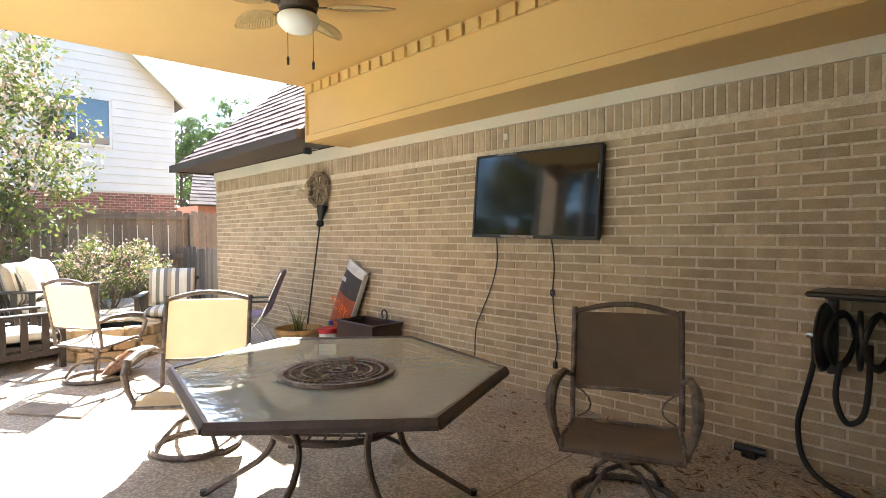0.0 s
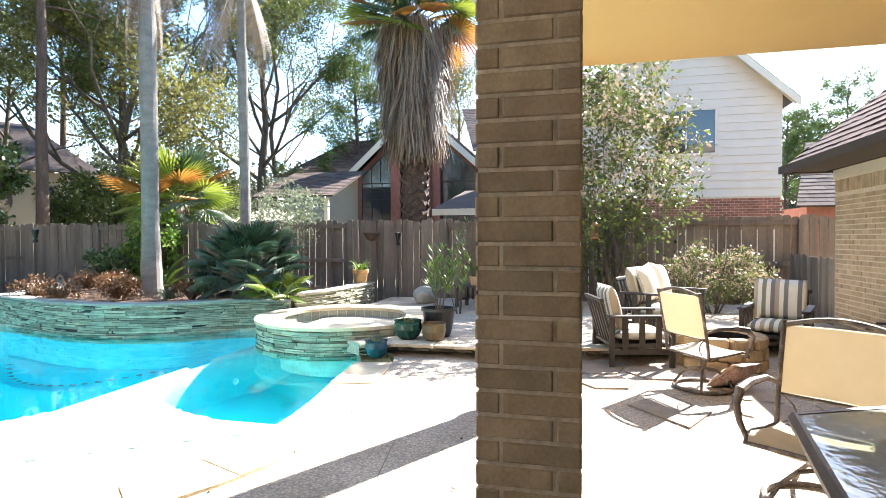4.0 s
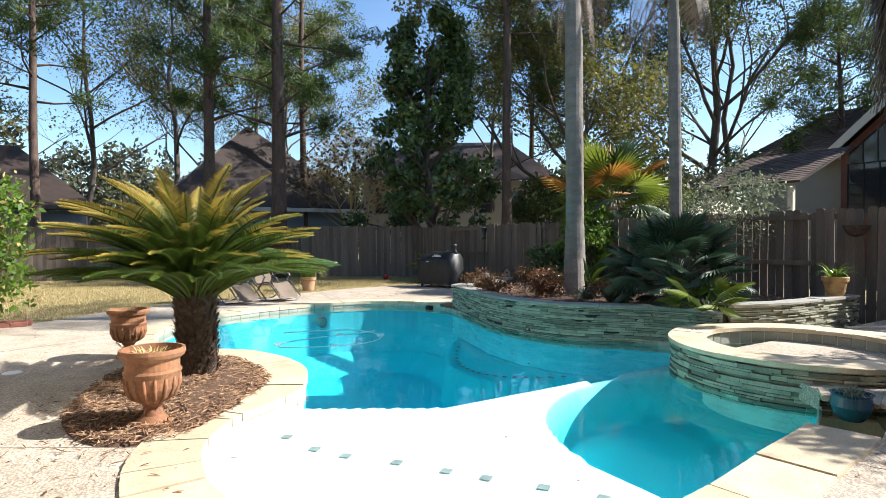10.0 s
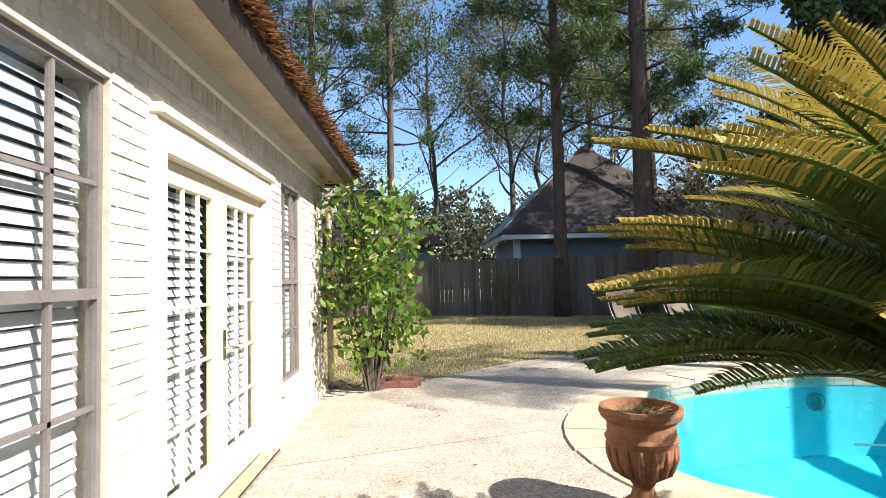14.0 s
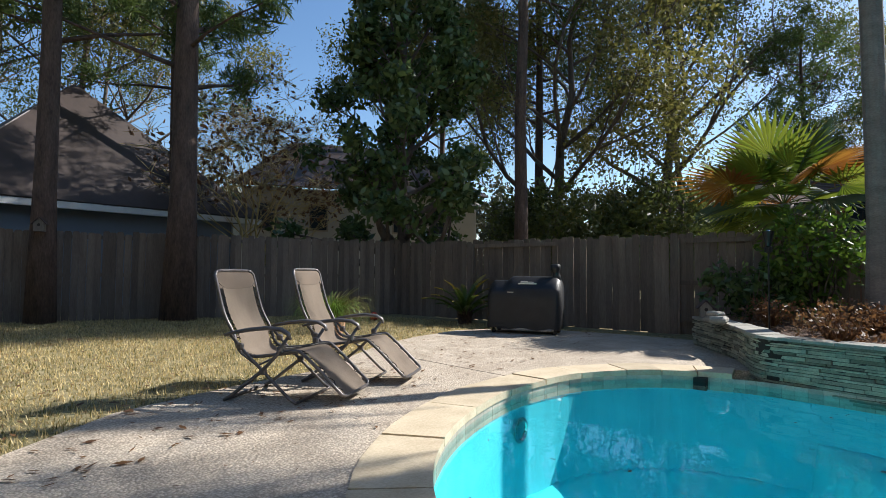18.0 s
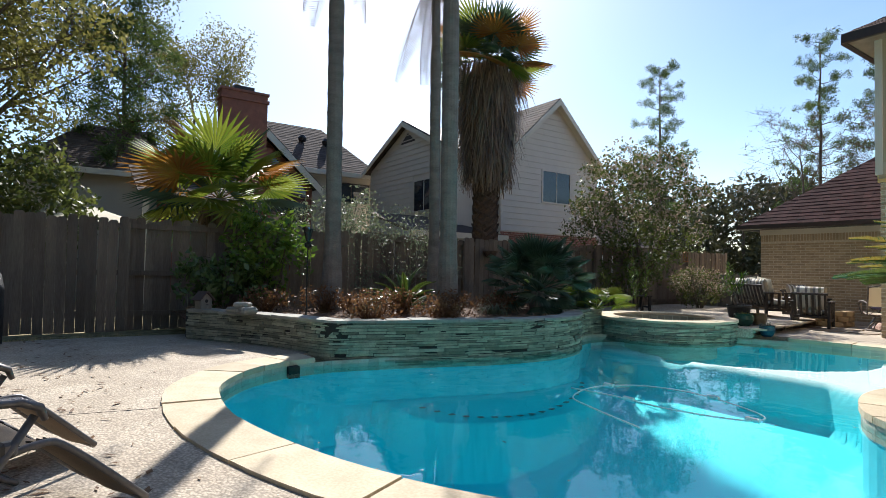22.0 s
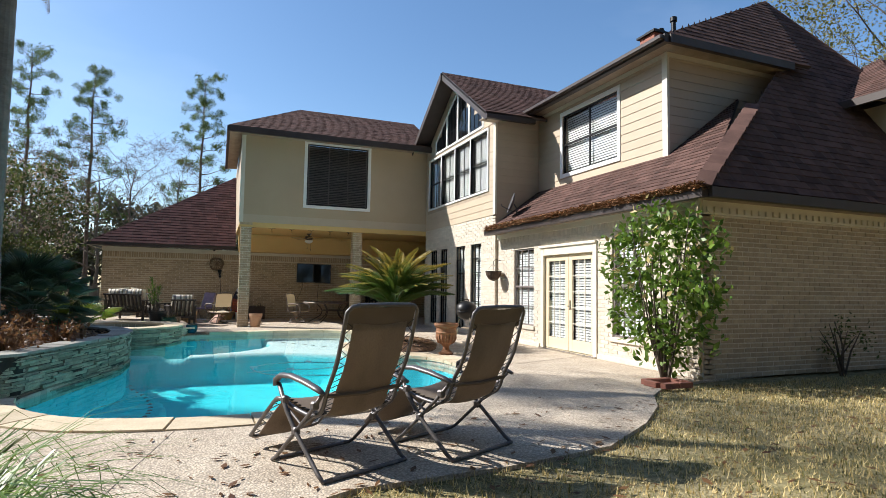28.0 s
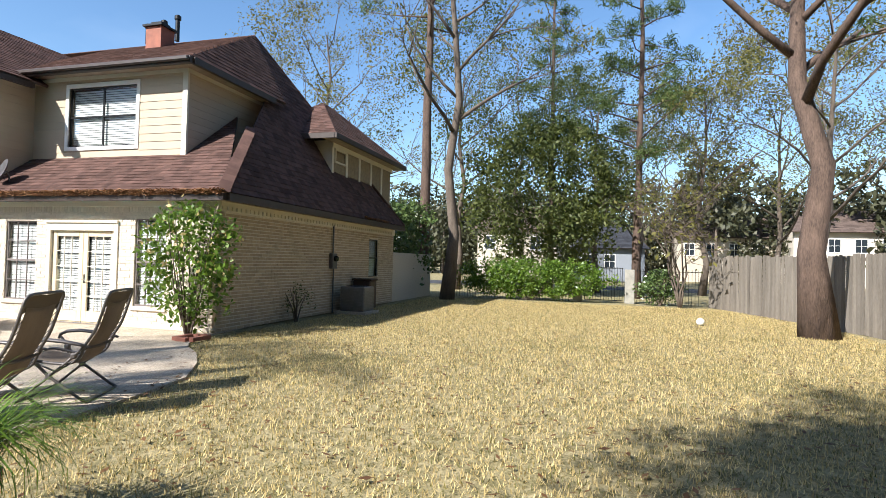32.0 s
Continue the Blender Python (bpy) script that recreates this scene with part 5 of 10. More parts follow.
bmesh.ops.recalc_face_normals(bm, faces=bm.faces[:])
part("rear_face", bm, SHINGLE, roof)
shingles(roof, [(EX + .02, EY + .02, ZE + .03), (-9.9, EY + .02, ZE + .03), (-9.9, EY - .55, ZE + .86), (EX - 1.1, EY - .55, ZE + .86)], seed=63, row=0.16, tab=0.32)
hc = bmesh.new()
for k in range(12):
    a = Vector((EX, EY, ZE + .06)).lerp(Vector(hipp), k / 22)
    b = Vector((EX, EY, ZE + .06)).lerp(Vector(hipp), (k + 1.25) / 22)
    slabbed(hc, [a + Vector((.02, .13, -.05)), b + Vector((.02, .13, .0)), b + Vector((.16, -.06, .06)), a + Vector((.16, -.06, .0))], .03)
bmesh.ops.recalc_face_normals(hc, faces=hc.faces[:])
part("hip_cap", hc, SHINGLE, roof)
part("fascia", boxes((EX - .02, EX + .10, B1 - .02, EY + .02, ZE - .15, ZE + .0), (-9.9, EX - .02, EY - .02, EY + .10, ZE - .15, ZE)), DARK_TRIM, roof)
part("upper_fascia", boxes((-.64, -.52, 4.8, 11.08, 6.02, 6.18), (-4.0, -.64, 11.02, 11.12, 6.02, 6.18)), DARK_TRIM, roof)
part("upper_gutter", boxes((-.52, -.42, 4.9, 11.08, 6.06, 6.16), bevel=.02), DARK_TRIM, roof)
part("soffit", boxes((FX, EX - .02, B1, EY - .02, ZE - .12, ZE - .10), (-9.9, FX, Y_SIDE, EY - .02, ZE - .12, ZE - .10), (UX, -.64, 5.1, 11.02, 6.08, 6.10), (-4.0, UX, 10.6, 11.02, 6.08, 6.10)), SOFFIT, roof)
part("frieze_board", boxes((FX + .001, FX + .04, B1 + .01, Y_SIDE, 2.62, ZE - .12)), PAINT_CREAM, roof)

# side wall towards the lawn
MS = wall_frame((FX, Y_SIDE), (-1, 0), (0, 1))
side = thing("wall_side", "long shaded tan brick side wall with a dentil frieze", "wall", kind="structure")
sh = [(7.9, 8.7, 1.0, 2.3)]
core_wall(side, MS, 10.2, 2.75, 0.2, sh, MORTAR_TAN)
brick_face(side, MS, 10.2, 2.52, sh, 0, (BRICK, BRICK_JOINED), seed=45)
part("frieze_board", boxes((-9.98, FX, Y_SIDE, Y_SIDE + .05, 2.53, 2.75)), PAINT_CREAM, side)
dme2 = mesh_of("dentil", boxes((-0.04, 0.04, 0, 0.03, -0.04, 0.04)), PAINT_CREAM)
for k in range(62):
    ob = new("dentil", dme2)
    ob.parent = side
    ob.location = (FX - 0.1 - k * 0.16, Y_SIDE + .05, 2.60)
window("window_17", MS, 7.9, 8.7, 1.0, 2.3, "small dark sash window in the side wall", trim=0, cols=1, rows=1)
# rear wing upstairs
wing = thing("wall_wing", "upper wing with stucco panels between cream battens", "wall", kind="structure")
part("wing_core", boxes((-11.0, -5.9, 8.5, 11.95, 0.0, 5.35)), NB_TAN, wing)
stucco = material("pebble_stucco", (0.33, 0.26, 0.17), 0.95, scale=18, fine=120, bump=0.9)
for k in range(5):
    x = -5.9 - k * 1.02
    part("panel", boxes((x - 0.96, x - 0.06, 11.95, 11.97, 3.2, 5.25)), stucco, wing)
    part("batten", boxes((x - 0.06, x + .06, 11.95, 12.0, 2.9, 5.35)), PAINT_CREAM, wing)
part("frieze_board", boxes((-11.0, -5.84, 12.0, 12.03, 5.12, 5.35)), PAINT_CREAM, wing)
part("wing_side", boxes((-5.9, -5.86, 9.5, 11.95, 3.4, 5.35)), PAINT_CREAM, wing)
window("window_18", wall_frame((-5.97, 12.0), (-1, 0), (0, 1)), 0.1, 0.8, 4.72, 5.06, "small high window in the wing", trim=0.06, frame_m=PAINT_CREAM, cols=2, rows=1, double=False, slats=False)
roof = thing("roof_wing", "brown shingled hip roof of the upper wing", "roof", kind="structure")
shingles(roof, [(-5.15, 12.45, 5.42), (-11.4, 12.45, 5.42), (-9.0, 10.3, 7.3), (-8.3, 10.3, 7.3)], seed=60, row=0.18, tab=0.36)
shingles(roof, [(-5.15, 8.6, 5.42), (-5.15, 12.45, 5.42), (-8.3, 10.3, 7.3), (-8.3, 10.29, 7.3)], seed=61, row=0.18, tab=0.36)
part("fascia", boxes((-11.4, -5.11, 12.42, 12.5, 5.25, 5.41), (-5.19, -5.09, 8.6, 12.42, 5.25, 5.41)), DARK_TRIM, roof)
part("soffit", boxes((-11.4, -5.19, 11.97, 12.42, 5.27, 5.29)), SOFFIT, roof)
# chimney and pipes
ch = thing("chimney", "brick chimney with a dark metal cap", "chimney")
part("shaft", boxes((-5.3, -4.7, 5.7, 6.3, 8.0, 9.05)), RED_BRICK, ch)
part("cap", boxes((-5.38, -4.62, 5.62, 6.38, 9.05, 9.11), (-5.2, -4.8, 5.8, 6.2, 9.11, 9.24)), BLACK_METAL, ch)
for x, y, h in ((-5.75, 6.0, .75), (-5.9, 5.3, .62), (-5.9, 4.6, .55)):
    p = thing("vent_pipe", "dark metal roof vent pipe", "pipe", "roof pipes")
    zb = 6.20 + (-.62 - x) * (3.0 / 5.38) - .1
    bm = bmesh.new()
    lathe(bm, [(.075, zb), (.075, zb + h), (.11, zb + h), (.11, zb + h + .12), (.05, zb + h + .16)], 12, (x, y, 0))
    part("pipe", bm, BLACK_METAL, p)

# ---- fences ----
def picket_mesh(h, w=0.146, dog=True):
    bm = bmesh.new()
    c = 0.028 if dog else 0.0
    prof = [(-w / 2, 0), (w / 2, 0), (w / 2, h - c), (w / 2 - c, h), (-w / 2 + c, h), (-w / 2, h - c)]
    a = [bm.verts.new((x, -0.008, z)) for x, z in prof]
    b = [bm.verts.new((x, 0.008, z)) for x, z in prof]
    bm.faces.new(a)
    bm.faces.new(b[::-1])
    for k in range(6):
        bm.faces.new((a[k - 1], b[k - 1], b[k], a[k]))
    bmesh.ops.recalc_face_normals(bm, faces=bm.faces[:])
    return bm


def fence(name, label, line, height, mat, seed, alternate=True, bay=2.4, lower=0.0, first=0):
    """Board fence along plan points; every other bay has its boards on the far side, so that rails and posts show."""
    f = thing(name, label, "fence", kind="structure")
    r = random.Random(seed)
    meshes = [mesh_of("picket", picket_mesh(height * s), mat) for s in (0.985, 1.0, 1.012)]
    rail = {}
    side = first
    for (x0, y0), (x1, y1) in zip(line, line[1:]):
        d = Vector((x1 - x0, y1 - y0))
        n = max(1, round(d.length / bay))
        ang = math.atan2(d.y, d.x)
        t, nrm = d.normalized(), Vector((-d.y, d.x)).normalized()
        bl = d.length / n
        for k in range(n):
            o = Vector((x0, y0)) + t * bl * k
            off = 0.05 if side % 2 == 0 or not alternate else -0.05
            bm = boxes((-0.045, 0.045, -0.045, 0.045, 0, height - 0.06))
            p = part("post", bm, mat, f)
            p.matrix_basis = pose(o.x, o.y, -0.04 + lower, 0, 0, math.degrees(ang))
            for z in (0.28, height * 0.5, height - 0.16):
                bm = boxes((0.05, bl - 0.05, -0.02, 0.02, z - 0.045, z + 0.045))
                q = part("rail", bm, mat, f)
                q.matrix_basis = pose(o.x, o.y, lower, 0, 0, math.degrees(ang))
            m = int(bl / 0.1475)
            for j in range(m):
                c = o + t * (bl * (j + 0.5) / m) + nrm * (off + r.uniform(-.006, .006))
                ob = new("picket", r.choice(meshes))
                ob.parent = f
                ob.matrix_basis = pose(c.x, c.y, -0.03 + lower + r.uniform(-.012, .012), r.uniform(-.6, .6), r.uniform(-.7, .7), math.degrees(ang) + r.uniform(-1.5, 1.5))
            side += 1
    return f


fence("fence_back", "weathered brown board fence behind the pool", [(13.75, -7.0), (13.78, 8.0), (13.85, 20.7)], 2.03, FENCE, 71)
fence("fence_far", "dark shaded board fence at the end of the lawn", [(13.9, 20.75), (8.2, 24.2), (3.8, 26.4), (-1.0, 27.3), (-6.0, 27.0)], 2.1, FENCE, 72, alternate=False)
fence("fence_street", "sunlit grey board fence along the lawn", [(-6.0, 27.0), (-9.6, 26.2), (-15.2, 24.6)], 2.1, FENCE_GREY, 73, alternate=False)
fence("fence_low", "low scalloped board fence beside the garage", [(11.1, -4.2), (13.7, -4.35)], 1.25, FENCE_GREY, 74, alternate=False)


# ---- plants ----
def leaf_quads(centres, per, spread, size, rng, aspect=0.5, flat=0.0, hang=0.0):
    """Small pointed leaves round each centre."""
    c = np.repeat(np.asarray(centres, float), per, 0)
    n = len(c)
    d = rng.normal(size=(n, 3))
    d /= np.linalg.norm(d, axis=1)[:, None] + 1e-9
    c = c + d * (spread * rng.random((n, 1)) ** 0.5) * np.array([1, 1, 1 - flat])
    a = rng.normal(size=(n, 3))
    a[:, 2] = a[:, 2] * (1 - flat) - hang
    a /= np.linalg.norm(a, axis=1)[:, None] + 1e-9
    b = np.cross(a, rng.normal(size=(n, 3)))
    b /= np.linalg.norm(b, axis=1)[:, None] + 1e-9
    s = size * (0.6 + 0.8 * rng.random((n, 1)))
    v = np.stack([c - a * s, c + b * s * aspect - a * s * .1, c + a * s, c - b * s * aspect - a * s * .1], 1).reshape(-1, 3)
    f = np.arange(4 * n).reshape(-1, 4)
    return v, f


def cloud(name, centres, per, spread, size, mat, parent, seed, label="", **k):
    v, f = leaf_quads(centres, per, spread, size, np.random.default_rng(seed), **k)
    me = bpy.data.meshes.new(name)
    me.vertices.add(len(v))
    me.vertices.foreach_set("co", v.ravel())
    me.loops.add(f.size)
    me.loops.foreach_set("vertex_index", f.ravel())
    me.polygons.add(len(f))
    me.polygons.foreach_set("loop_start", np.arange(0, f.size, 4))
    me.update(calc_edges=True)
    me.materials.append(mat)
    ob = new(name, me)
    ob.parent = parent
    ob["kind"] = "stuff"
    if label:
        ob["label"] = label
    return ob


def limbs(rng, start, direction, length, radius, depth, out, tips, wander=0.25, split=3, shrink=0.62, rise=0.12):
    """Grows one bent limb and its children; keeps the bars in out and the ends in tips."""
    pts, rad = [Vector(start)], [radius]
    d = Vector(direction).normalized()
    n = 4
    for k in range(n):
        d = (d + Vector((rng.uniform(-1, 1), rng.uniform(-1, 1), rng.uniform(-.6, .6) + rise)) * wander).normalized()
        pts.append(pts[-1] + d * length / n)
        rad.append(radius * (1 - 0.5 * (k + 1) / n))
    out.append((pts, rad))
    if depth <= 0:
        tips.append(pts[-1])
        tips.append(pts[-2].lerp(pts[-1], .4))
        return
    for k in range(split):
        i = rng.choice((2, 3, 4, 4))
        side = Vector((rng.uniform(-1, 1), rng.uniform(-1, 1), rng.uniform(-.3, .7)))
        limbs(rng, pts[i], d + side * 0.95, length * shrink * rng.uniform(.8, 1.15), rad[i] * 0.62, depth - 1, out, tips, wander, split, shrink, rise)


def broad_tree(name, label, at, height, r, seed, leaf_m, bark=BARK_GREY, first=0.35, reach=0.33, nlimb=7, per=26, spread=0.7, size=0.11, depth=2, lean=(0, 0), twig=True, stems=1, flat=0.0):
    rng = random.Random(seed)
    t = thing(name, label, "tree", at=Matrix.Translation(at))
    bars, tips = [], []
    for s in range(stems):
        dx, dy = (lean[0], lean[1]) if stems == 1 else (rng.uniform(-.3, .3), rng.uniform(-.3, .3))
        pts = [Vector((dx * height * (k / 6) ** 1.3 + (rng.uniform(-.02, .02) * height if k else 0), dy * height * (k / 6) ** 1.3 + (rng.uniform(-.02, .02) * height if k else 0), height * .86 * k / 6 - .1)) for k in range(7)]
        rr = r / (1 if stems == 1 else 1.5)
        rad = [rr * (1.35 if k == 0 else 1 - 0.13 * k) for k in range(7)]
        bars.append((pts, rad))
        for k in range(nlimb):
            f = first + (1 - first) * (k + rng.random() * .6) / nlimb
            i = min(5, int(f * 6))
            p = pts[i].lerp(pts[i + 1], f * 6 - i) if i < 6 else pts[-1]
            a = k * 2.4 + rng.uniform(-.5, .5)
            limbs(rng, p, (math.cos(a), math.sin(a), 0.45 + f * .6), height * reach * (1.15 - .55 * f), rad[i] * .5, depth - 1, bars, tips)
        tips.append(pts[-1])
    part("trunk", tubes([bars[0]], 10), bark, t, smooth=True)
    if len(bars) > 1:
        part("branch_work", tubes(bars[1:], 5), bark, t, smooth=True)
    if twig:
        tw = []
        for p in tips:
            for _ in range(3):
                tw.append(([p, p + Vector((rng.uniform(-1, 1), rng.uniform(-1, 1), rng.uniform(-.4, .8))) * spread * .9], [.012, .004]))
        part("twig_work", tubes(tw, 3), bark, t)["kind"] = "stuff"
    if per:
        cloud("crown", [tuple(p) for p in tips], per, spread, size, leaf_m, t, seed, flat=flat)
    return t


def pine(name, label, at, height, r, seed, leaf_m, first=0.5, lean=(0, 0), n=26, reach=2.6, per=34):
    rng = random.Random(seed)
    t = thing(name, label, "tree", at=Matrix.Translation(at))
    pts = [Vector((lean[0] * k / 8 + rng.uniform(-.08, .08) * (k > 0), lean[1] * k / 8 + rng.uniform(-.08, .08) * (k > 0), height * k / 8 - .1)) for k in range(9)]
    rad = [r * (1.25 if k == 0 else 1 - .105 * k) for k in range(9)]
    part("trunk", tubes([(pts, rad)], 12), BARK_PINE, t, smooth=True)
    bars, cl = [], []
    for k in range(n):
        f = first + (1 - first) * (k + .5) / n
        i = min(7, int(f * 8))
        p = pts[i].lerp(pts[i + 1], f * 8 - i)
        a = k * 2.39 + rng.uniform(-.4, .4)
        L = reach * (1.1 - .75 * (f - first) / (1 - first)) * rng.uniform(.7, 1.2)
        q = p
        line, rd = [p], [.05 * (1.3 - f) + .02]
        d = Vector((math.cos(a), math.sin(a), rng.uniform(-.05, .45)))
        for s in range(3):
            q = q + d * L / 3 + Vector((rng.uniform(-.2, .2), rng.uniform(-.2, .2), rng.uniform(-.1, .2)))
            line.append(q)
            rd.append(rd[-1] * .65)
            if s:
                for _ in range(3):
                    e = q + Vector((rng.uniform(-.6, .6), rng.uniform(-.6, .6), rng.uniform(-.1, .45)))
                    cl.append(tuple(e))
                    bars.append(([q, e], [.014, .006]))
        bars.append((line, rd))
    part("branch_work", tubes(bars, 4), BARK_PINE, t, smooth=True)
    cloud("needle_mass", cl, per, 0.42, 0.17, leaf_m, t, seed, aspect=0.12)
    return t


OAK = leafy("oak_leaf", (0.05, 0.075, 0.02), (0.13, 0.15, 0.035), trans=0.4)
OLIVE = leafy("olive_leaf", (0.11, 0.115, 0.03), (0.22, 0.20, 0.055), trans=0.45)
DARKLEAF = leafy("magnolia_leaf", (0.042, 0.078, 0.025), (0.13, 0.185, 0.06), rough=0.27, trans=0.2)
PINELEAF = leafy("pine_needles", (0.045, 0.085, 0.020), (0.12, 0.165, 0.04), trans=0.4)
BRIGHT = leafy("bright_leaf", (0.055, 0.125, 0.015), (0.16, 0.25, 0.03), rough=0.4)
BROWNLEAF = leafy("dry_leaf", (0.10, 0.045, 0.02), (0.20, 0.10, 0.04))
BUD = leafy("pale_bud", (0.30, 0.20, 0.13), (0.50, 0.40, 0.30), trans=0.2)
GREYGREEN = leafy("grey_green_leaf", (0.10, 0.13, 0.075), (0.19, 0.22, 0.13))
SAGO = leafy("sago_frond", (0.038, 0.076, 0.010), (0.11, 0.15, 0.028), rough=0.33, trans=0.30)
SAGO_TIP = leafy("sago_yellow_tip", (0.27, 0.18, 0.025), (0.37, 0.29, 0.06), rough=0.4, trans=0.3)
FAN = leafy("fan_palm_leaf", (0.030, 0.065, 0.034), (0.075, 0.125, 0.066), rough=0.5, trans=0.25)
# brighter, yellower fan leaf with sunlight put into its colour
FAN_LIT = leafy("fan_palm_lit_leaf", (0.07, 0.13, 0.012), (0.20, 0.24, 0.03), trans=0.4)
FAN_RED = leafy("fan_palm_red_leaf", (0.24, 0.08, 0.015), (0.36, 0.17, 0.03), trans=0.4)
DEAD = leafy("dead_frond", (0.075, 0.05, 0.032), (0.29, 0.205, 0.13), trans=0.15)
STRAW = leafy("straw", (0.46, 0.34, 0.13), (0.68, 0.54, 0.24), trans=0.3)


def frond_arrays(length, droop, leaflets, leaf_len, rng, up=0.9, vee=0.35, yellow=1.1):
    """A feather frond along +x that arches over: stalk points, and leaflets split into green and yellowed ones."""
    pts = []
    x = z = 0.0
    ang = up
    n = 14
    for k in range(n + 1):
        pts.append(Vector((x, 0, z)))
        x += math.cos(ang) * length / n
        z += math.sin(ang) * length / n
        ang -= droop / n
    gv, gf, yv, yf = [], [], [], []
    for s in (-1, 1):
        for k in range(leaflets):
            f = 0.10 + 0.90 * (k + .5) / leaflets
            i = min(n - 1, int(f * n))
            p = pts[i].lerp(pts[i + 1], f * n - i)
            t = (pts[i + 1] - pts[i]).normalized()
            up_v = Vector((-t.z, 0, t.x))
            L = leaf_len * math.sin(math.pi * min(.97, f * .86 + .14)) ** .6 * rng.uniform(.9, 1.1)
            d = (Vector((0, s, 0)) * .9 + t * .55 + up_v * (vee + rng.uniform(-.1, .1))).normalized()
            q = p + d * L + Vector((0, 0, -0.04 * L))
            w = t * 0.0055
            tgt = (yv, yf) if f > yellow + rng.uniform(-.08, .08) else (gv, gf)
            o = len(tgt[0])
            m = p.lerp(q, .5) + up_v * .012
            tgt[0].extend([tuple(p - w), tuple(p + w), tuple(m + w * 1.2), tuple(m - w * 1.2), tuple(q)])
            tgt[1].extend([(o, o + 1, o + 2, o + 3), (o + 3, o + 2, o + 4)])
    return pts, gv, gf, yv, yf


def frond_mesh(name, mats, **k):
    pts, gv, gf, yv, yf = frond_arrays(**k)
    bm = tubes([(pts, [.012 * (1 - .8 * i / len(pts)) + .002 for i in range(len(pts))])], 4)
    st = bpy.data.meshes.new(name)
    bm.verts.index_update()
    v = [tuple(q.co) for q in bm.verts]
    f = [tuple(x.index for x in fc.verts) for fc in bm.faces]
    bm.free()
    mi = [0] * len(f)
    for vv, ff, m in ((gv, gf, 0), (yv, yf, 1)):
        o = len(v)
        v += vv
        f += [tuple(o + i for i in q) for q in ff]
        mi += [m] * len(ff)
    st.from_pydata(v, [], f)
    for m in mats:
        st.materials.append(m)
    st.polygons.foreach_set("material_index", mi)
    return st


def sago(name, label, at, trunk_h, trunk_r, fronds, length, seed, yellow=0.72):
    rng = random.Random(seed)
    t = thing(name, label, "palm", at=Matrix.Translation(at))
    bm = bmesh.new()
    lathe(bm, [(trunk_r * 1.02, -.06), (trunk_r * 1.0, .1), (trunk_r * .96, trunk_h * .5), (trunk_r * 1.04, trunk_h * .85), (trunk_r * .9, trunk_h), (.05, trunk_h + .06)], 18)
    part("trunk", bm, FIBRE, t)
    v, f = [], []
    for k in range(int(900 * trunk_h + 60)):
        a, z = rng.uniform(0, 6.28), rng.uniform(0, trunk_h)
        o = Vector((math.cos(a), math.sin(a), 0))
        p = o * trunk_r * .97 + Vector((0, 0, z))
        q = p + o * rng.uniform(.02, .06) + Vector((0, 0, rng.uniform(.03, .09)))
        s = Vector((-o.y, o.x, 0)) * .022
        b = len(v)
        v += [tuple(p - s), tuple(p + s), tuple(q + s * .5), tuple(q - s * .5)]
        f.append((b, b + 1, b + 2, b + 3))
    raw("scale_cover", v, f, FIBRE, t)
    kinds = []
    for j in range(6):
        kinds.append([frond_mesh("frond", (SAGO, SAGO_TIP), length=length * rng.uniform(.9, 1.05), droop=dr, leaflets=80, leaf_len=length * .116, rng=rng, up=up, yellow=yel)
                      for up, dr, yel in ((1.38, .95, yellow - .12), (1.14, 1.05, yellow), (.95, 1.0, yellow + .05), (.78, .95, yellow + .12), (.62, .85, 1.1))])
    for k in range(fronds):
        ring = min(4, int(5 * (k / fronds) ** .8))
        a = k * 137.5 + rng.uniform(-14, 14)
        ob = new("frond", rng.choice(kinds)[ring])
        ob.parent = t
        ob.matrix_basis = Matrix.Translation((0, 0, trunk_h + .03 - .03 * ring)) @ Matrix.Rotation(radians(a), 4, "Z") @ Matrix.Translation((.05 + .03 * ring, 0, 0)) @ Matrix.Rotation(radians(rng.uniform(-12, 12)), 4, "X") @ Matrix.Diagonal((rng.uniform(.85, 1.08),) * 3 + (1,))
    return t


def fan_mesh(name, mat, radius, n, rng, sweep=250, fold=.1, stalk=.8, split=.55, droop=.1):
    """A fan leaf on its stalk along +x: blades joined near the middle, free towards the tips."""
    v, f = [], []
    c = Vector((stalk, 0, 0))
    half = radians(sweep) / 2
    for k in range(n):
        a = -half + 2 * half * (k + .5) / n
        da = half / n * .95
        L = radius * (.82 + .18 * math.cos(a)) * rng.uniform(.94, 1.03)
        def at(r_, ang, h):
            return tuple(c + Vector((r_ * math.cos(ang), r_ * math.sin(ang), h - droop * (r_ / radius) ** 2 * radius)))
        o = len(v)
        v += [at(.02, a, 0), at(L * split, a - da, -.02), at(L * split, a, fold * .12), at(L * split, a + da, -.02), at(L, a + rng.uniform(-.02, .02), -.03)]
        f += [(o, o + 1, o + 2), (o, o + 2, o + 3), (o + 1, o + 4, o + 2), (o + 2, o + 4, o + 3)]
    o = len(v)
    w = .012
    v += [(0, -w, 0), (0, w, 0), (stalk, w * .7, 0), (stalk, -w * .7, 0), (0, 0, -.02), (stalk, 0, -.012)]
    f += [(o, o + 1, o + 2, o + 3), (o, o + 3, o + 5, o + 4), (o + 1, o + 4, o + 5, o + 2)]
    me = bpy.data.meshes.new(name)
    me.from_pydata(v, [], f)
    me.materials.append(mat)
    return me


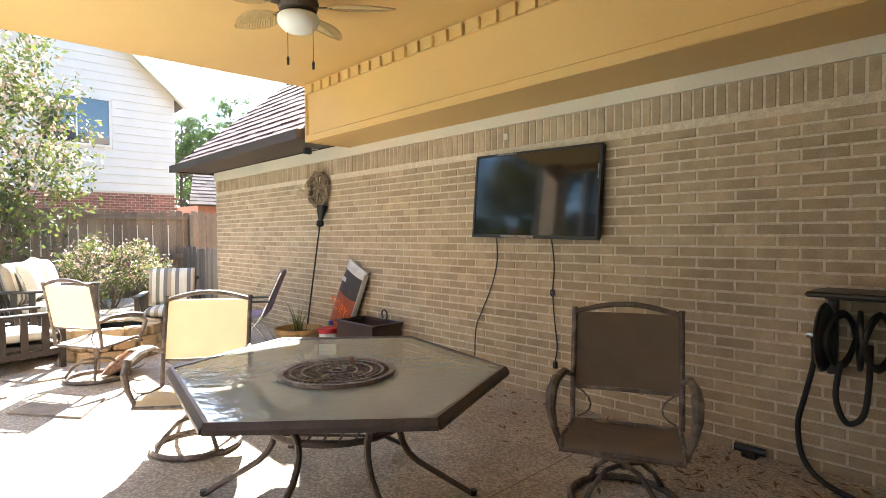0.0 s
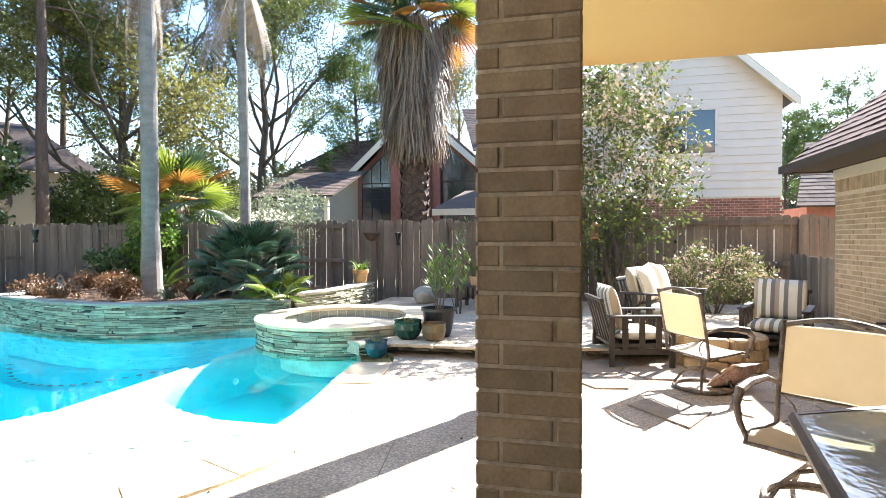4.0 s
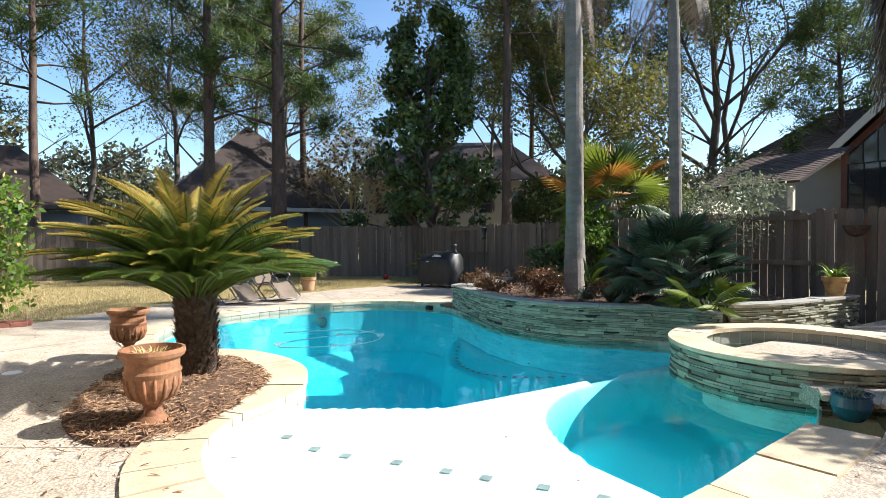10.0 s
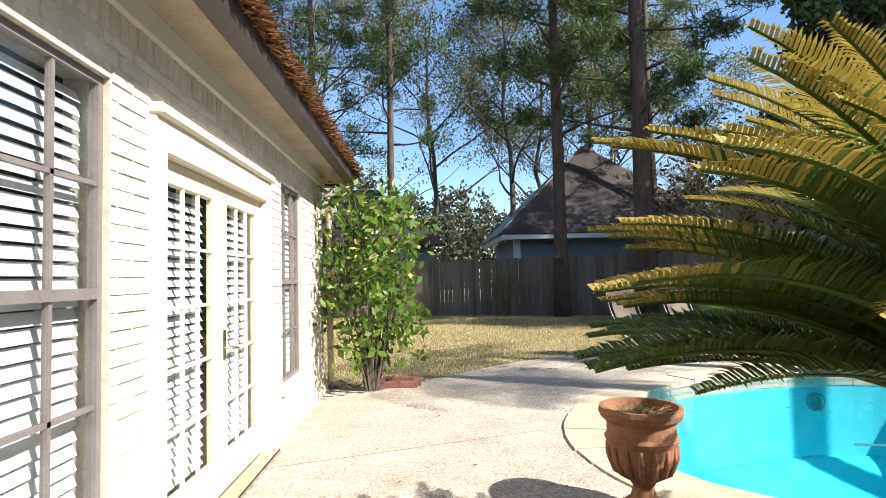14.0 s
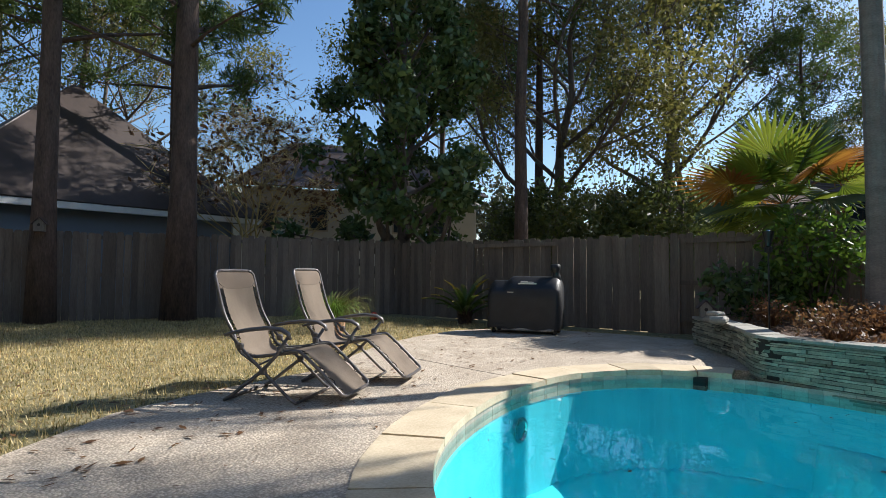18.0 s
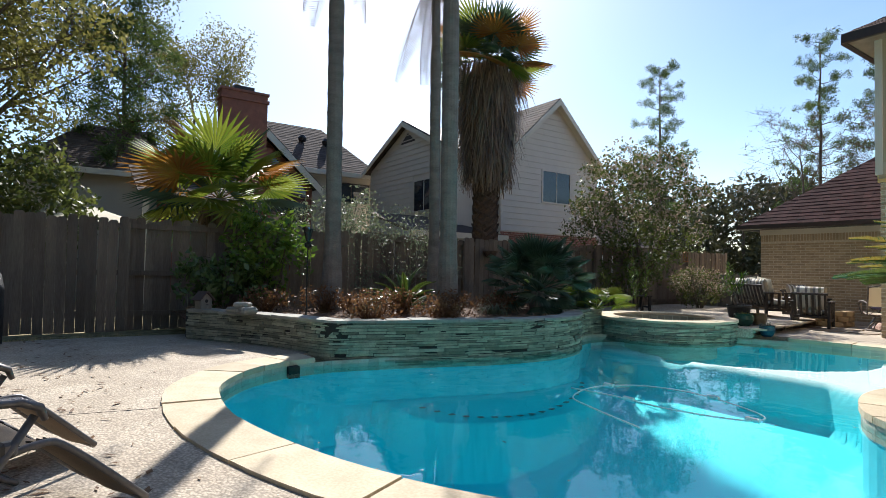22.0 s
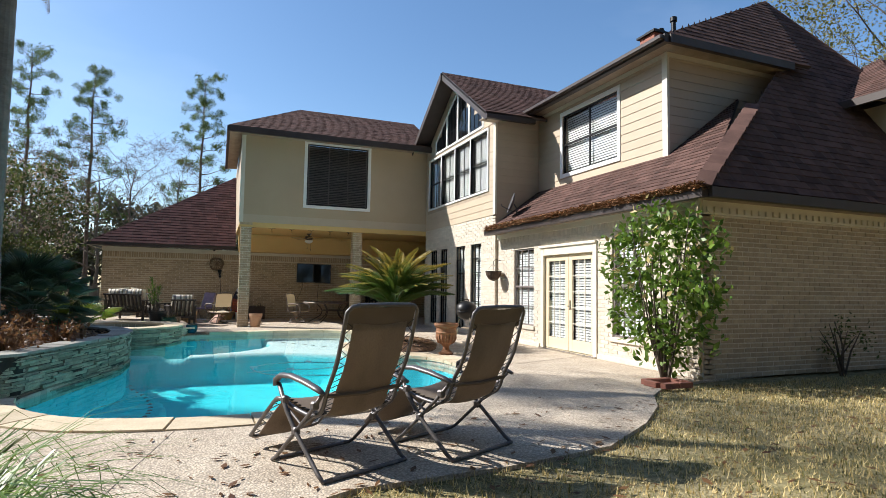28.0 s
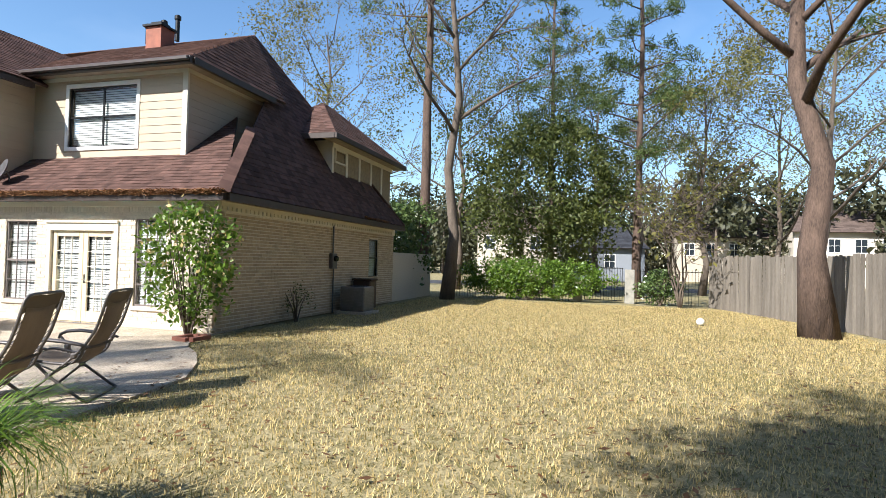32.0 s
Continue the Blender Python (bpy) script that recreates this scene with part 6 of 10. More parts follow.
def fan_palm(name, label, at, trunk_h, trunk_r, leaves, radius, seed, mats, stalk=.8, low=-20, high=75, skirt=0, skirt_len=3.0, boots=False, skirt_r=.85):
    rng = random.Random(seed)
    t = thing(name, label, "palm", at=Matrix.Translation(at))
    if trunk_h > .1:
        bm = bmesh.new()
        prof = [(trunk_r * (1.15 - .2 * k / 12), trunk_h * k / 12 - (.1 if k == 0 else 0)) for k in range(13)]
        lathe(bm, prof, 14)
        part("trunk", bm, FIBRE if boots else PALM_BARK, t, smooth=True)
        if boots:
            v, f = [], []
            for k in range(int(trunk_h * 26)):
                z = k / 26
                for s in (0, 1, 2, 3):
                    a = s * 1.571 + k * .55
                    o = Vector((math.cos(a), math.sin(a), 0))
                    sd = Vector((-o.y, o.x, 0)) * trunk_r * .42 * (1 if k % 2 else -1)
                    p = o * trunk_r * 1.02 + Vector((0, 0, z))
                    b = len(v)
                    v += [tuple(p - sd), tuple(p + o * .05), tuple(p + sd + Vector((0, 0, .16)) + o * .06), tuple(p + Vector((0, 0, .12)))]
                    f.append((b, b + 1, b + 2, b + 3))
            raw("boot_cover", v, f, FIBRE, t)
    kinds = [(m, [fan_mesh("fan_leaf", m, radius * rng.uniform(.9, 1.1), 26, rng, stalk=stalk * rng.uniform(.8, 1.15), droop=rng.uniform(.05, .3)) for _ in range(2)]) for m in mats]
    for k in range(leaves):
        e = high + (low - high) * (k + rng.random()) / leaves
        ob = new("fan_leaf", rng.choice(kinds[min(len(kinds) - 1, int(rng.random() ** 1.3 * len(kinds)))][1]))
        ob.parent = t
        ob.matrix_basis = Matrix.Translation((0, 0, trunk_h)) @ Matrix.Rotation(radians(k * 137.5 + rng.uniform(-15, 15)), 4, "Z") @ Matrix.Rotation(radians(-e), 4, "Y") @ Matrix.Rotation(radians(rng.uniform(-25, 25)), 4, "X")
    if skirt:
        v, f = [], []
        r_ = np.random.default_rng(seed)
        for k in range(skirt):
            a, z = r_.uniform(0, 6.28), trunk_h - r_.uniform(0, skirt_len)
            o = Vector((math.cos(a), math.sin(a), 0))
            fz = (trunk_h - z) / skirt_len
            lobe = .72 + .28 * noise.noise((math.cos(a) * 2.2, math.sin(a) * 2.2, round(fz * 5) * 1.7)) * 1.6
            p = o * (trunk_r + r_.random() ** .6 * skirt_r * (1 - .45 * fz) * lobe) + Vector((0, 0, z))
            q = p + o * r_.uniform(.05, .35) * (1 - .7 * fz) + Vector((r_.uniform(-.22, .22), r_.uniform(-.22, .22), -r_.uniform(.5, 1.3)))
            s = Vector((-o.y, o.x, 0)) * r_.uniform(.006, .026)
            b = len(v)
            v += [tuple(p - s), tuple(p + s), tuple(q + s * .6), tuple(q - s * .6)]
            f.append((b, b + 1, b + 2, b + 3))
        raw("dead_skirt", v, f, DEAD, t, "hanging skirt of dead fronds")
    return t


def feather_palm(name, label, at, trunk_h, trunk_r, fronds, length, seed, lean=(0, 0), dead=8, dead_len=1.0):
    rng = random.Random(seed)
    t = thing(name, label, "palm", at=Matrix.Translation(at))
    n = 40
    pts = [Vector((lean[0] * (k / n) ** 1.4, lean[1] * (k / n) ** 1.4, trunk_h * k / n - (.08 if k == 0 else 0))) for k in range(n + 1)]
    rad = [trunk_r * (1.35 - .4 * min(1, k / 8)) * (.82 if k > 30 else 1) * (1 + .045 * (k % 2)) for k in range(n + 1)]
    part("trunk", tubes([(pts, rad)], 16), PALM_BARK, t, smooth=False)
    top = pts[-1]
    bm = tubes([([top - Vector((0, 0, .1)), top + Vector((0, 0, .9))], [trunk_r * .85, trunk_r * .5])], 10)
    part("crownshaft", bm, FIBRE, t)
    green = [frond_mesh("frond", (FAN, DEAD), length=length * rng.uniform(.9, 1.1), droop=rng.uniform(1.5, 2.3), leaflets=44, leaf_len=.55, rng=rng, up=rng.uniform(.5, 1.1), vee=-.45, yellow=1.2) for _ in range(4)]
    brown = [frond_mesh("frond", (DEAD, DEAD), length=length * dead_len * rng.uniform(.7, 1.0), droop=.4, leaflets=52, leaf_len=.38, rng=rng, up=-1.15, vee=-.7, yellow=1.2) for _ in range(2)]
    for k in range(fronds + dead):
        ob = new("frond", rng.choice(green if k < fronds else brown))
        ob.parent = t
        ob.matrix_basis = Matrix.Translation(top + Vector((0, 0, .7 if k < fronds else .2))) @ Matrix.Rotation(radians(k * 137.5 + rng.uniform(-20, 20)), 4, "Z") @ Matrix.Rotation(radians(rng.uniform(-20, 20)), 4, "X")
    return t


def shrub(name, label, at, size, seed, mat, n=60, per=30, leaf=.05, stems=10, extra=None, spread=.22, bark=BARK_GREY, category="shrub", kind=""):
    rng = random.Random(seed)
    t = thing(name, label, category, at=Matrix.Translation(at), kind=kind)
    sx, sy, sz = size
    st, tips = [], []
    for k in range(stems):
        a = rng.uniform(0, 6.28)
        e = Vector((math.cos(a) * sx * rng.uniform(.2, .8), math.sin(a) * sy * rng.uniform(.2, .8), sz * rng.uniform(.55, .95)))
        m = e * .5 + Vector((rng.uniform(-.1, .1), rng.uniform(-.1, .1), 0))
        st.append(([Vector((e.x * .08, e.y * .08, -.04)), m, e], [.02, .013, .005]))
    if stems <= 14:
        for one in st:
            part("stem", tubes([one], 5), bark, t)
    else:
        part("stem_work", tubes(st, 5), bark, t)["kind"] = "stuff"
    while len(tips) < n:
        p = Vector((rng.uniform(-1, 1), rng.uniform(-1, 1), rng.uniform(-1, 1)))
        if .35 < p.length < 1 + .1 * noise.noise(p * 3):
            tips.append((p.x * sx, p.y * sy, sz * (.55 + .45 * p.z)))
    cloud("leaf_mass", tips, per, spread, leaf, mat, t, seed)
    if extra:
        m2, per2, leaf2 = extra
        cloud("bud_cover", [q for q in tips if q[2] > sz * .45], per2, spread * 1.1, leaf2, m2, t, seed + 1)
    return t


def tuft(name, label, at, blades, length, seed, mat, mat2=None, spread=.12, category="plant", lean=1.0, width=.006):
    """Arching grass or fern blades from one root."""
    t = thing(name, label, category, at=Matrix.Translation(at))
    rng = random.Random(seed)
    sets = {0: ([], []), 1: ([], [])}
    for k in range(blades):
        a = rng.uniform(0, 6.28)
        o = Vector((math.cos(a), math.sin(a), 0))
        p = o * rng.uniform(0, spread)
        L = length * rng.uniform(.6, 1.1)
        w = Vector((-o.y, o.x, 0)) * width
        v, f = sets[1 if mat2 and o.x - o.y * .3 + rng.uniform(-.5, .5) > .35 else 0]
        prev, bend = p, rng.uniform(.5, 1.2) * lean
        b = len(v)
        ang = 1.45 - rng.uniform(0, .5) * lean
        v += [tuple(p - w), tuple(p + w)]
        for s in range(4):
            prev = prev + (o * math.cos(ang) + Vector((0, 0, math.sin(ang)))) * L / 4
            ang -= bend
            ww = w * (1 - .24 * (s + 1))
            v += [tuple(prev - ww), tuple(prev + ww)]
            f.append((b + 2 * s, b + 2 * s + 1, b + 2 * s + 3, b + 2 * s + 2))
    raw("blade_mass", *sets[0], mat, t)
    if sets[1][0]:
        raw("dry_blade_mass", *sets[1], mat2, t, "dry straw-coloured blades")
    return t


# palms round the pool
sago("sago_palm", "large sago palm with yellowed frond tips in the mulch island", (3.38, 6.82, 0.05), 0.93, 0.20, 150, 1.42, 81)
sago("sago_palm", "small bright sago palm in the raised bed", (11.25, 8.75, 0.4), 0.12, 0.12, 24, .8, 82, yellow=1.2)
sago("sago_palm", "sago palm by the back fence", (12.7, 17.6, 0.0), 0.3, 0.16, 22, .95, 83)
feather_palm("queen_palm", "tall queen palm with smooth grey trunk in the raised bed", (10.43, 8.34, .35), 7.5, .155, 16, 2.6, 84, lean=(.02, .05), dead=10)
feather_palm("queen_palm", "tall queen palm with smooth grey trunk in the raised bed", (12.06, 9.85, .35), 7.9, .15, 16, 2.6, 85, lean=(.02, .08))
feather_palm("queen_palm", "tall slender palm with hanging dead fronds", (12.3, 7.4, .35), 7.3, .12, 12, 2.2, 86, lean=(0, .1), dead=9, dead_len=1.6)
fan_palm("fan_palm", "tall fan palm with a thick skirt of dead fronds", (14.72, 4.06, 0), 7.1, .31, 40, 1.0, 87, (FAN, FAN_LIT, FAN_RED), stalk=1.1, skirt=6000, skirt_len=2.6, boots=True)
fan_palm("fan_palm", "fan palm with bright and reddish leaves behind the fence", (14.78, 11.3, 0), 2.6, .18, 30, 1.05, 88, (FAN, FAN_LIT, FAN_LIT, FAN_RED), stalk=.95, low=-35, skirt=300, skirt_len=.8, skirt_r=.4)
fan_palm("fan_palm", "low blue-green fan palm in the raised bed", (10.45, 6.1, .35), .45, .14, 60, .48, 89, (FAN,), stalk=.75, low=-25, high=80)
fan_palm("fan_palm", "young bright fan palm hanging over the bed wall", (9.75, 5.15, .42), .05, .05, 9, .38, 90, (FAN_LIT,), stalk=.4, low=0, high=60)

# trees
pine("pine_tree", "tall pine with thick dark trunk by the far fence", (8.75, 23.3, 0), 25, .34, 91, PINELEAF, first=.22, n=40, reach=3.4, per=100)
pine("pine_tree", "tall pine with a birdhouse on its trunk by the far fence", (6.35, 24.7, 0), 24, .26, 92, PINELEAF, first=.26, n=40, reach=3.2, per=100)
m = broad_tree("magnolia_tree", "dense dark glossy magnolia behind the fence corner", (14.9, 21.6, 0), 11.4, .24, 93, DARKLEAF, bark=BARK_GREY, first=.06, reach=.19, nlimb=42, per=64, spread=.52, size=.13, twig=False)
broad_tree("oak_tree", "olive-leaved tree leaning over the back fence", (21.5, 19.6, 0), 14, .26, 94, OLIVE, first=.22, reach=.40, nlimb=15, per=210, spread=1.1, size=.085, depth=3, lean=(-.05, -.10))
broad_tree("oak_tree", "tall tree behind the back fence", (29.0, 17.5, 0), 19, .30, 95, OAK, first=.22, reach=.34, nlimb=15, per=220, spread=1.15, size=.08, depth=3)
pine("pine_tree", "straight pine behind the back fence", (16.6, 18.3, 0), 24, .22, 96, PINELEAF, first=.40, n=28, reach=2.8, per=60)
shrub("photinia_tree", "round budding small tree beside the terrace", (12.95, -.5, .15), (2.25, 2.0, 5.0), 97, OAK, n=260, per=44, leaf=.055, stems=9, extra=(BUD, 26, .05), spread=.36, category="tree")
part("trunk", tubes([([(13.0, -.9, .1), (13.1, -.85, 1.1), (13.4, -.65, 2.2)], [.09, .07, .04]), ([(13.02, -.9, .1), (12.85, -1.0, 1.2), (12.5, -1.15, 2.4)], [.08, .06, .04]), ([(13.0, -.85, .1), (12.8, -.55, 1.2), (12.7, -.05, 2.3)], [.07, .05, .03])], 7), BARK_GREY, thing("tree_stems", "leaning stems of the small budding tree", "tree"))
shrub("flowering_shrub", "rounded shrub covered in pale blossom by the fence", (12.1, -2.5, .12), (.95, .95, 1.28), 98, OAK, n=70, per=40, leaf=.035, extra=(BUD, 34, .032), spread=.2)
shrub("climbing_shrub", "bright green shrub climbing on the back fence", (13.2, 10.7, .35), (.55, .8, 2.1), 99, BRIGHT, n=60, per=34, leaf=.06, spread=.24)
shrub("dark_shrub", "dark shrub in the shade of the fence", (13.0, 11.6, .35), (.6, .8, 1.1), 100, DARKLEAF, n=40, per=30, leaf=.07, spread=.22)
shrub("grey_shrub", "wispy grey-green shrub along the fence", (13.3, 7.6, .3), (.5, 1.7, 2.2), 101, GREYGREEN, n=90, per=26, leaf=.028, spread=.3)
shrub("grey_shrub", "tall grey-green bush behind the fence", (15.6, 8.2, 0), (1.2, 1.4, 3.3), 102, GREYGREEN, n=90, per=40, leaf=.05, spread=.35)
shrub("garden_shrub", "bright green shrub trained against the house corner", (.85, 12.45, 0), (.78, .9, 2.75), 103, BRIGHT, n=70, per=34, leaf=.062, stems=18, spread=.32, extra=(STRAW, 3, .05))
shrub("thin_shrub", "thin leafless shrub against the side wall", (-2.6, 12.8, 0), (.7, .3, .95), 104, OAK, n=26, per=10, leaf=.03, spread=.2)
shrub("yellow_shrub", "sparse shrub with dry yellow leaves at the far fence", (4.5, 25.5, 0), (.7, .6, 2.0), 105, OLIVE, n=40, per=18, leaf=.04, spread=.25)
shrub("bare_shrub", "tangle of bare twigs by the back fence", (12.6, 16.4, 0), (.5, .6, .75), 106, BROWNLEAF, n=20, per=8, leaf=.03, stems=60, spread=.2)
for k, (x, y) in enumerate(((11.6, 10.2), (10.6, 9.2), (9.9, 8.6), (10.9, 9.9), (9.6, 10.3), (10.3, 7.3), (9.2, 9.3), (11.7, 11.2))):
    shrub("dry_fern", "rust-brown dried fern in the raised bed", (x, y, .38), (.36, .4, .42), 110 + k, BROWNLEAF, n=22, per=24, leaf=.03, stems=26, spread=.15, category="fern", bark=BROWNLEAF)
for k, (x, y) in enumerate(((11.6, 9.3), (10.0, 7.6), (11.9, 8.2))):
    tuft("sword_fern", "pale green sword fern in the raised bed", (x, y, .4), 60, .55, 120 + k, GREYGREEN, width=.018)

shrub("evergreen_bush", "tall dark evergreen behind the back fence", (19.5, 19.0, 0), (1.8, 2.2, 4.2), 107, OAK, n=190, per=44, leaf=.09, spread=.5)
shrub("evergreen_bush", "dark evergreen behind the back fence", (21.0, 15.5, 0), (2.0, 2.0, 4.5), 108, OAK, n=170, per=44, leaf=.09, spread=.5)

shrub("olive_thicket", "tall olive-green thicket of small trees behind the back fence", (22.0, 16.8, 0), (2.2, 2.6, 8.6), 109, OLIVE, n=170, per=44, leaf=.08, stems=14, spread=.6, category="tree")

# trees towards the street and beyond the fences
broad_tree("oak_tree", "big bare-branched oak in front of the street fence", (-5.6, 25.4, 0), 15, .36, 130, OLIVE, bark=BARK_PINE, first=.45, reach=.40, nlimb=11, per=40, spread=.9, size=.05, depth=3, lean=(-.06, -.03))
broad_tree("pine_tree", "twin-trunked tall tree beyond the side wall", (-13.0, 13.9, 0), 20, .26, 131, OLIVE, first=.4, reach=.22, nlimb=12, per=14, spread=.8, size=.08, depth=3)
pine("pine_tree", "tall straight pine beyond the side wall", (-16.0, 11.8, 0), 25, .30, 132, PINELEAF, first=.5, n=24, reach=3.4)
FARM = ((11, 35, 17, OLIVE), (6, 34, 18, OAK), (30, 17, 18, OAK), (24, 29, 15, OAK), (2, 38, 20, OLIVE), (9, 40, 19, OAK), (-4, 36, 18, OLIVE), (15, 44, 20, OAK), (-11, 36, 19, OLIVE),
        (-24, 20, 13, OAK), (-26, 26, 14, OLIVE), (-22, 12, 15, OAK), (-30, 31, 14, OLIVE), (-19, 30, 16, OLIVE), (-33, 14, 17, OAK), (-36, 23, 14, OLIVE), (-21, 4, 18, OLIVE), (38, 8, 14, OLIVE), (-28, 38, 15, OLIVE))
for k, (x, y, h, lm) in enumerate(FARM):
    broad_tree("tall_tree", "tall thinly leaved winter tree beyond the fence", (x, y, -.05), h, .20, 140 + k, lm, first=.28, reach=.30, nlimb=12, per=95 if x > 0 else 48, spread=1.05, size=.075, depth=3, twig=k % 2 == 0)
FARP = ((12, 30, 24), (0, 32, 26), (-7, 31, 24), (23, 21, 23), (28, 30, 26), (-27, 17, 24), (-20, 22, 22), (44, -14, 9.8), (46, -18.5, 12.5), (30, 12, 12), (-3, 28.5, 22), (23.4, -40, 22), (35.5, -34.6, 22), (18.5, -40, 21), (9.2, -41, 22))
for k, (x, y, h) in enumerate(FARP):
    pine("pine_tree", "tall loblolly pine in the distance", (x, y, -.05), h, .22, 170 + k, PINELEAF, first=.30, n=34, reach=3.0, per=64)
for k, (x, y, h) in enumerate(((19.5, -27, 11), (14, -33, 12.5), (10.5, -34, 12), (17, -36, 12))):
    broad_tree("bare_tree", "leafless reddish winter tree beyond the garage", (x, y, 0), h, .16, 210 + k, BROWNLEAF, first=.2, reach=.36, nlimb=14, per=5, spread=.8, size=.05, depth=3)
broad_tree("crape_myrtle", "many-stemmed bare crape myrtle at the street fence", (-14.0, 23.3, 0), 5, .07, 192, OLIVE, first=.3, reach=.3, nlimb=5, per=3, depth=2, stems=6)
broad_tree("crape_myrtle", "wide bare crape myrtle beyond the far fence", (14.0, 28.0, 0), 6.5, .1, 193, BROWNLEAF, first=.25, reach=.35, nlimb=8, per=2, depth=3, stems=5, bark=STRAW)
hd = shrub("hedge", "clipped green hedge along the iron street fence", (-15.0, 17.2, 0), (.5, 3.8, 1.75), 194, BRIGHT, n=330, per=46, leaf=.06, stems=20, spread=.3, category="hedge")
shrub("hedge", "clipped green hedge beside the gate pier", (-14.8, 22.6, 0), (.45, .9, 1.4), 195, DARKLEAF, n=70, per=34, leaf=.06, spread=.25, category="hedge")
shrub("evergreen_bush", "tall evergreen bush behind the house corner", (-14.2, 11.0, 0), (2.0, 2.0, 4.6), 196, DARKLEAF, n=160, per=40, leaf=.10, spread=.5)
shrub("evergreen_bush", "tall evergreen thicket beyond the hedge", (-20, 17.2, 0), (3.2, 4.6, 9.5), 197, OAK, n=480, per=40, leaf=.11, spread=.6)

# belt of woods that closes the distance
def far_woods():
    rng = random.Random(300)
    tips, bars = [], []
    for k in range(260):
        a = 2 * math.pi * k / 260 + rng.uniform(-.01, .01)
        d = rng.uniform(62, 88)
        x, y, h = 3 + d * math.cos(a), 8 + d * math.sin(a), rng.uniform(8, 14)
        bars.append(([(x, y, -.1), (x + rng.uniform(-.5, .5), y, h * .8)], [.22, .08]))
        for _ in range(26):
            tips.append((x + rng.gauss(0, 2.0), y + rng.gauss(0, 2.0), h * rng.uniform(.08, 1.0)))
    t = thing("far_woods", "hazy belt of mixed woods closing the distance", "trees", kind="stuff")
    part("trunk_work", tubes(bars, 5), BARK_GREY, t)
    cloud("foliage", tips, 60, 1.6, .33, leafy("far_leaf", (0.035, 0.04, 0.018), (0.085, 0.085, 0.04), trans=0.25), t, 301)


far_woods()

# ---- neighbouring houses ----
def nb_window(owner, M, u0, u1, v0, v1, cols=2, rows=1, trim=PAINT_WHITE, t=.07):
    bm = bmesh.new()
    for q in ((u0 - t, u1 + t, v1, v1 + t), (u0 - t, u1 + t, v0 - t, v0), (u0 - t, u0, v0, v1), (u1, u1 + t, v0, v1)):
        box(bm, *q, 0, .05, m=M)
    w = part("window", bm, trim, owner)
    bm = bmesh.new()
    box(bm, u0, u1, v0, v1, .004, .02, m=M)
    part("pane", bm, NB_GLASS, w)
    bm = bmesh.new()
    for k in range(1, cols):
        u = u0 + (u1 - u0) * k / cols
        box(bm, u - .02, u + .02, v0, v1, .02, .04, m=M)
    for k in range(1, rows):
        v = v0 + (v1 - v0) * k / rows
        box(bm, u0, u1, v - .015, v + .015, .02, .036, m=M)
    if cols + rows > 2:
        part("glazing_bar", bm, trim, w)
    else:
        bm.free()


NB_GLASS = material("dark_window", (0.03, 0.04, 0.05), 0.05, scale=1, bump=0.0, spec=0.9)


def gable_poly(w, eave, peak):
    return [(0, 0), (w, 0), (w, eave), (w / 2, peak), (0, eave)]


def solid(owner, M, poly, depth, mat, name="wall"):
    """A wall outline pushed back from its face."""
    bm = bmesh.new()
    a = [bm.verts.new(M @ Vector((u, v, 0))) for u, v in poly]
    b = [bm.verts.new(M @ Vector((u, v, -depth))) for u, v in poly]
    bm.faces.new(a)
    bm.faces.new(b[::-1])
    for k in range(len(poly)):
        bm.faces.new((a[k - 1], b[k - 1], b[k], a[k]))
    bmesh.ops.recalc_face_normals(bm, faces=bm.faces[:])
    return part(name, bm, mat, owner)


# white-sided house behind the patio: gable faces the garden
h1 = thing("neighbour_house", "white-sided neighbouring house with brick base and brown roof", "house")
W1, H1Y = 5.65, -0.15
M1 = wall_frame((19.0, H1Y), (0, -1), (-1, 0))
solid(h1, M1, gable_poly(W1, 5.75, 8.35), 9, NB_SIDING)
siding(h1, M1, [(0, 2.78), (W1, 2.78), (W1, 5.75), (W1 / 2, 8.35), (0, 5.75)], NB_SIDING, .24, lap=.035, holes=[(2.17, 3.93, 4.02, 5.46)])
brick_v, brick_f = [], []
for k in range(12):
    for j in range(26):
        u0 = j * .22 - (.11 if k % 2 else 0)
        u1 = min(W1 + .05, u0 + .21)
        u0 = max(-.02, u0)
        if u1 - u0 > .04:
            o = len(brick_v)
            brick_v += [tuple(M1 @ Vector(p)) for p in ((u0, 1.8 + k * .078, .02), (u1, 1.8 + k * .078, .02), (u1, 1.868 + k * .078, .02), (u0, 1.868 + k * .078, .02))]
            brick_f.append((o, o + 1, o + 2, o + 3))
solid(h1, M1 @ Matrix.Translation((0, 0, .012)), [(0, 0), (W1, 0), (W1, 2.78), (0, 2.78)], .01, MORTAR, "brick_base")
raw("bricks", brick_v, brick_f, RED_BRICK, h1, "", "stuff")
nb_window(h1, M1, 2.25, 3.85, 4.10, 5.38, 2, 1, NB_SIDING)
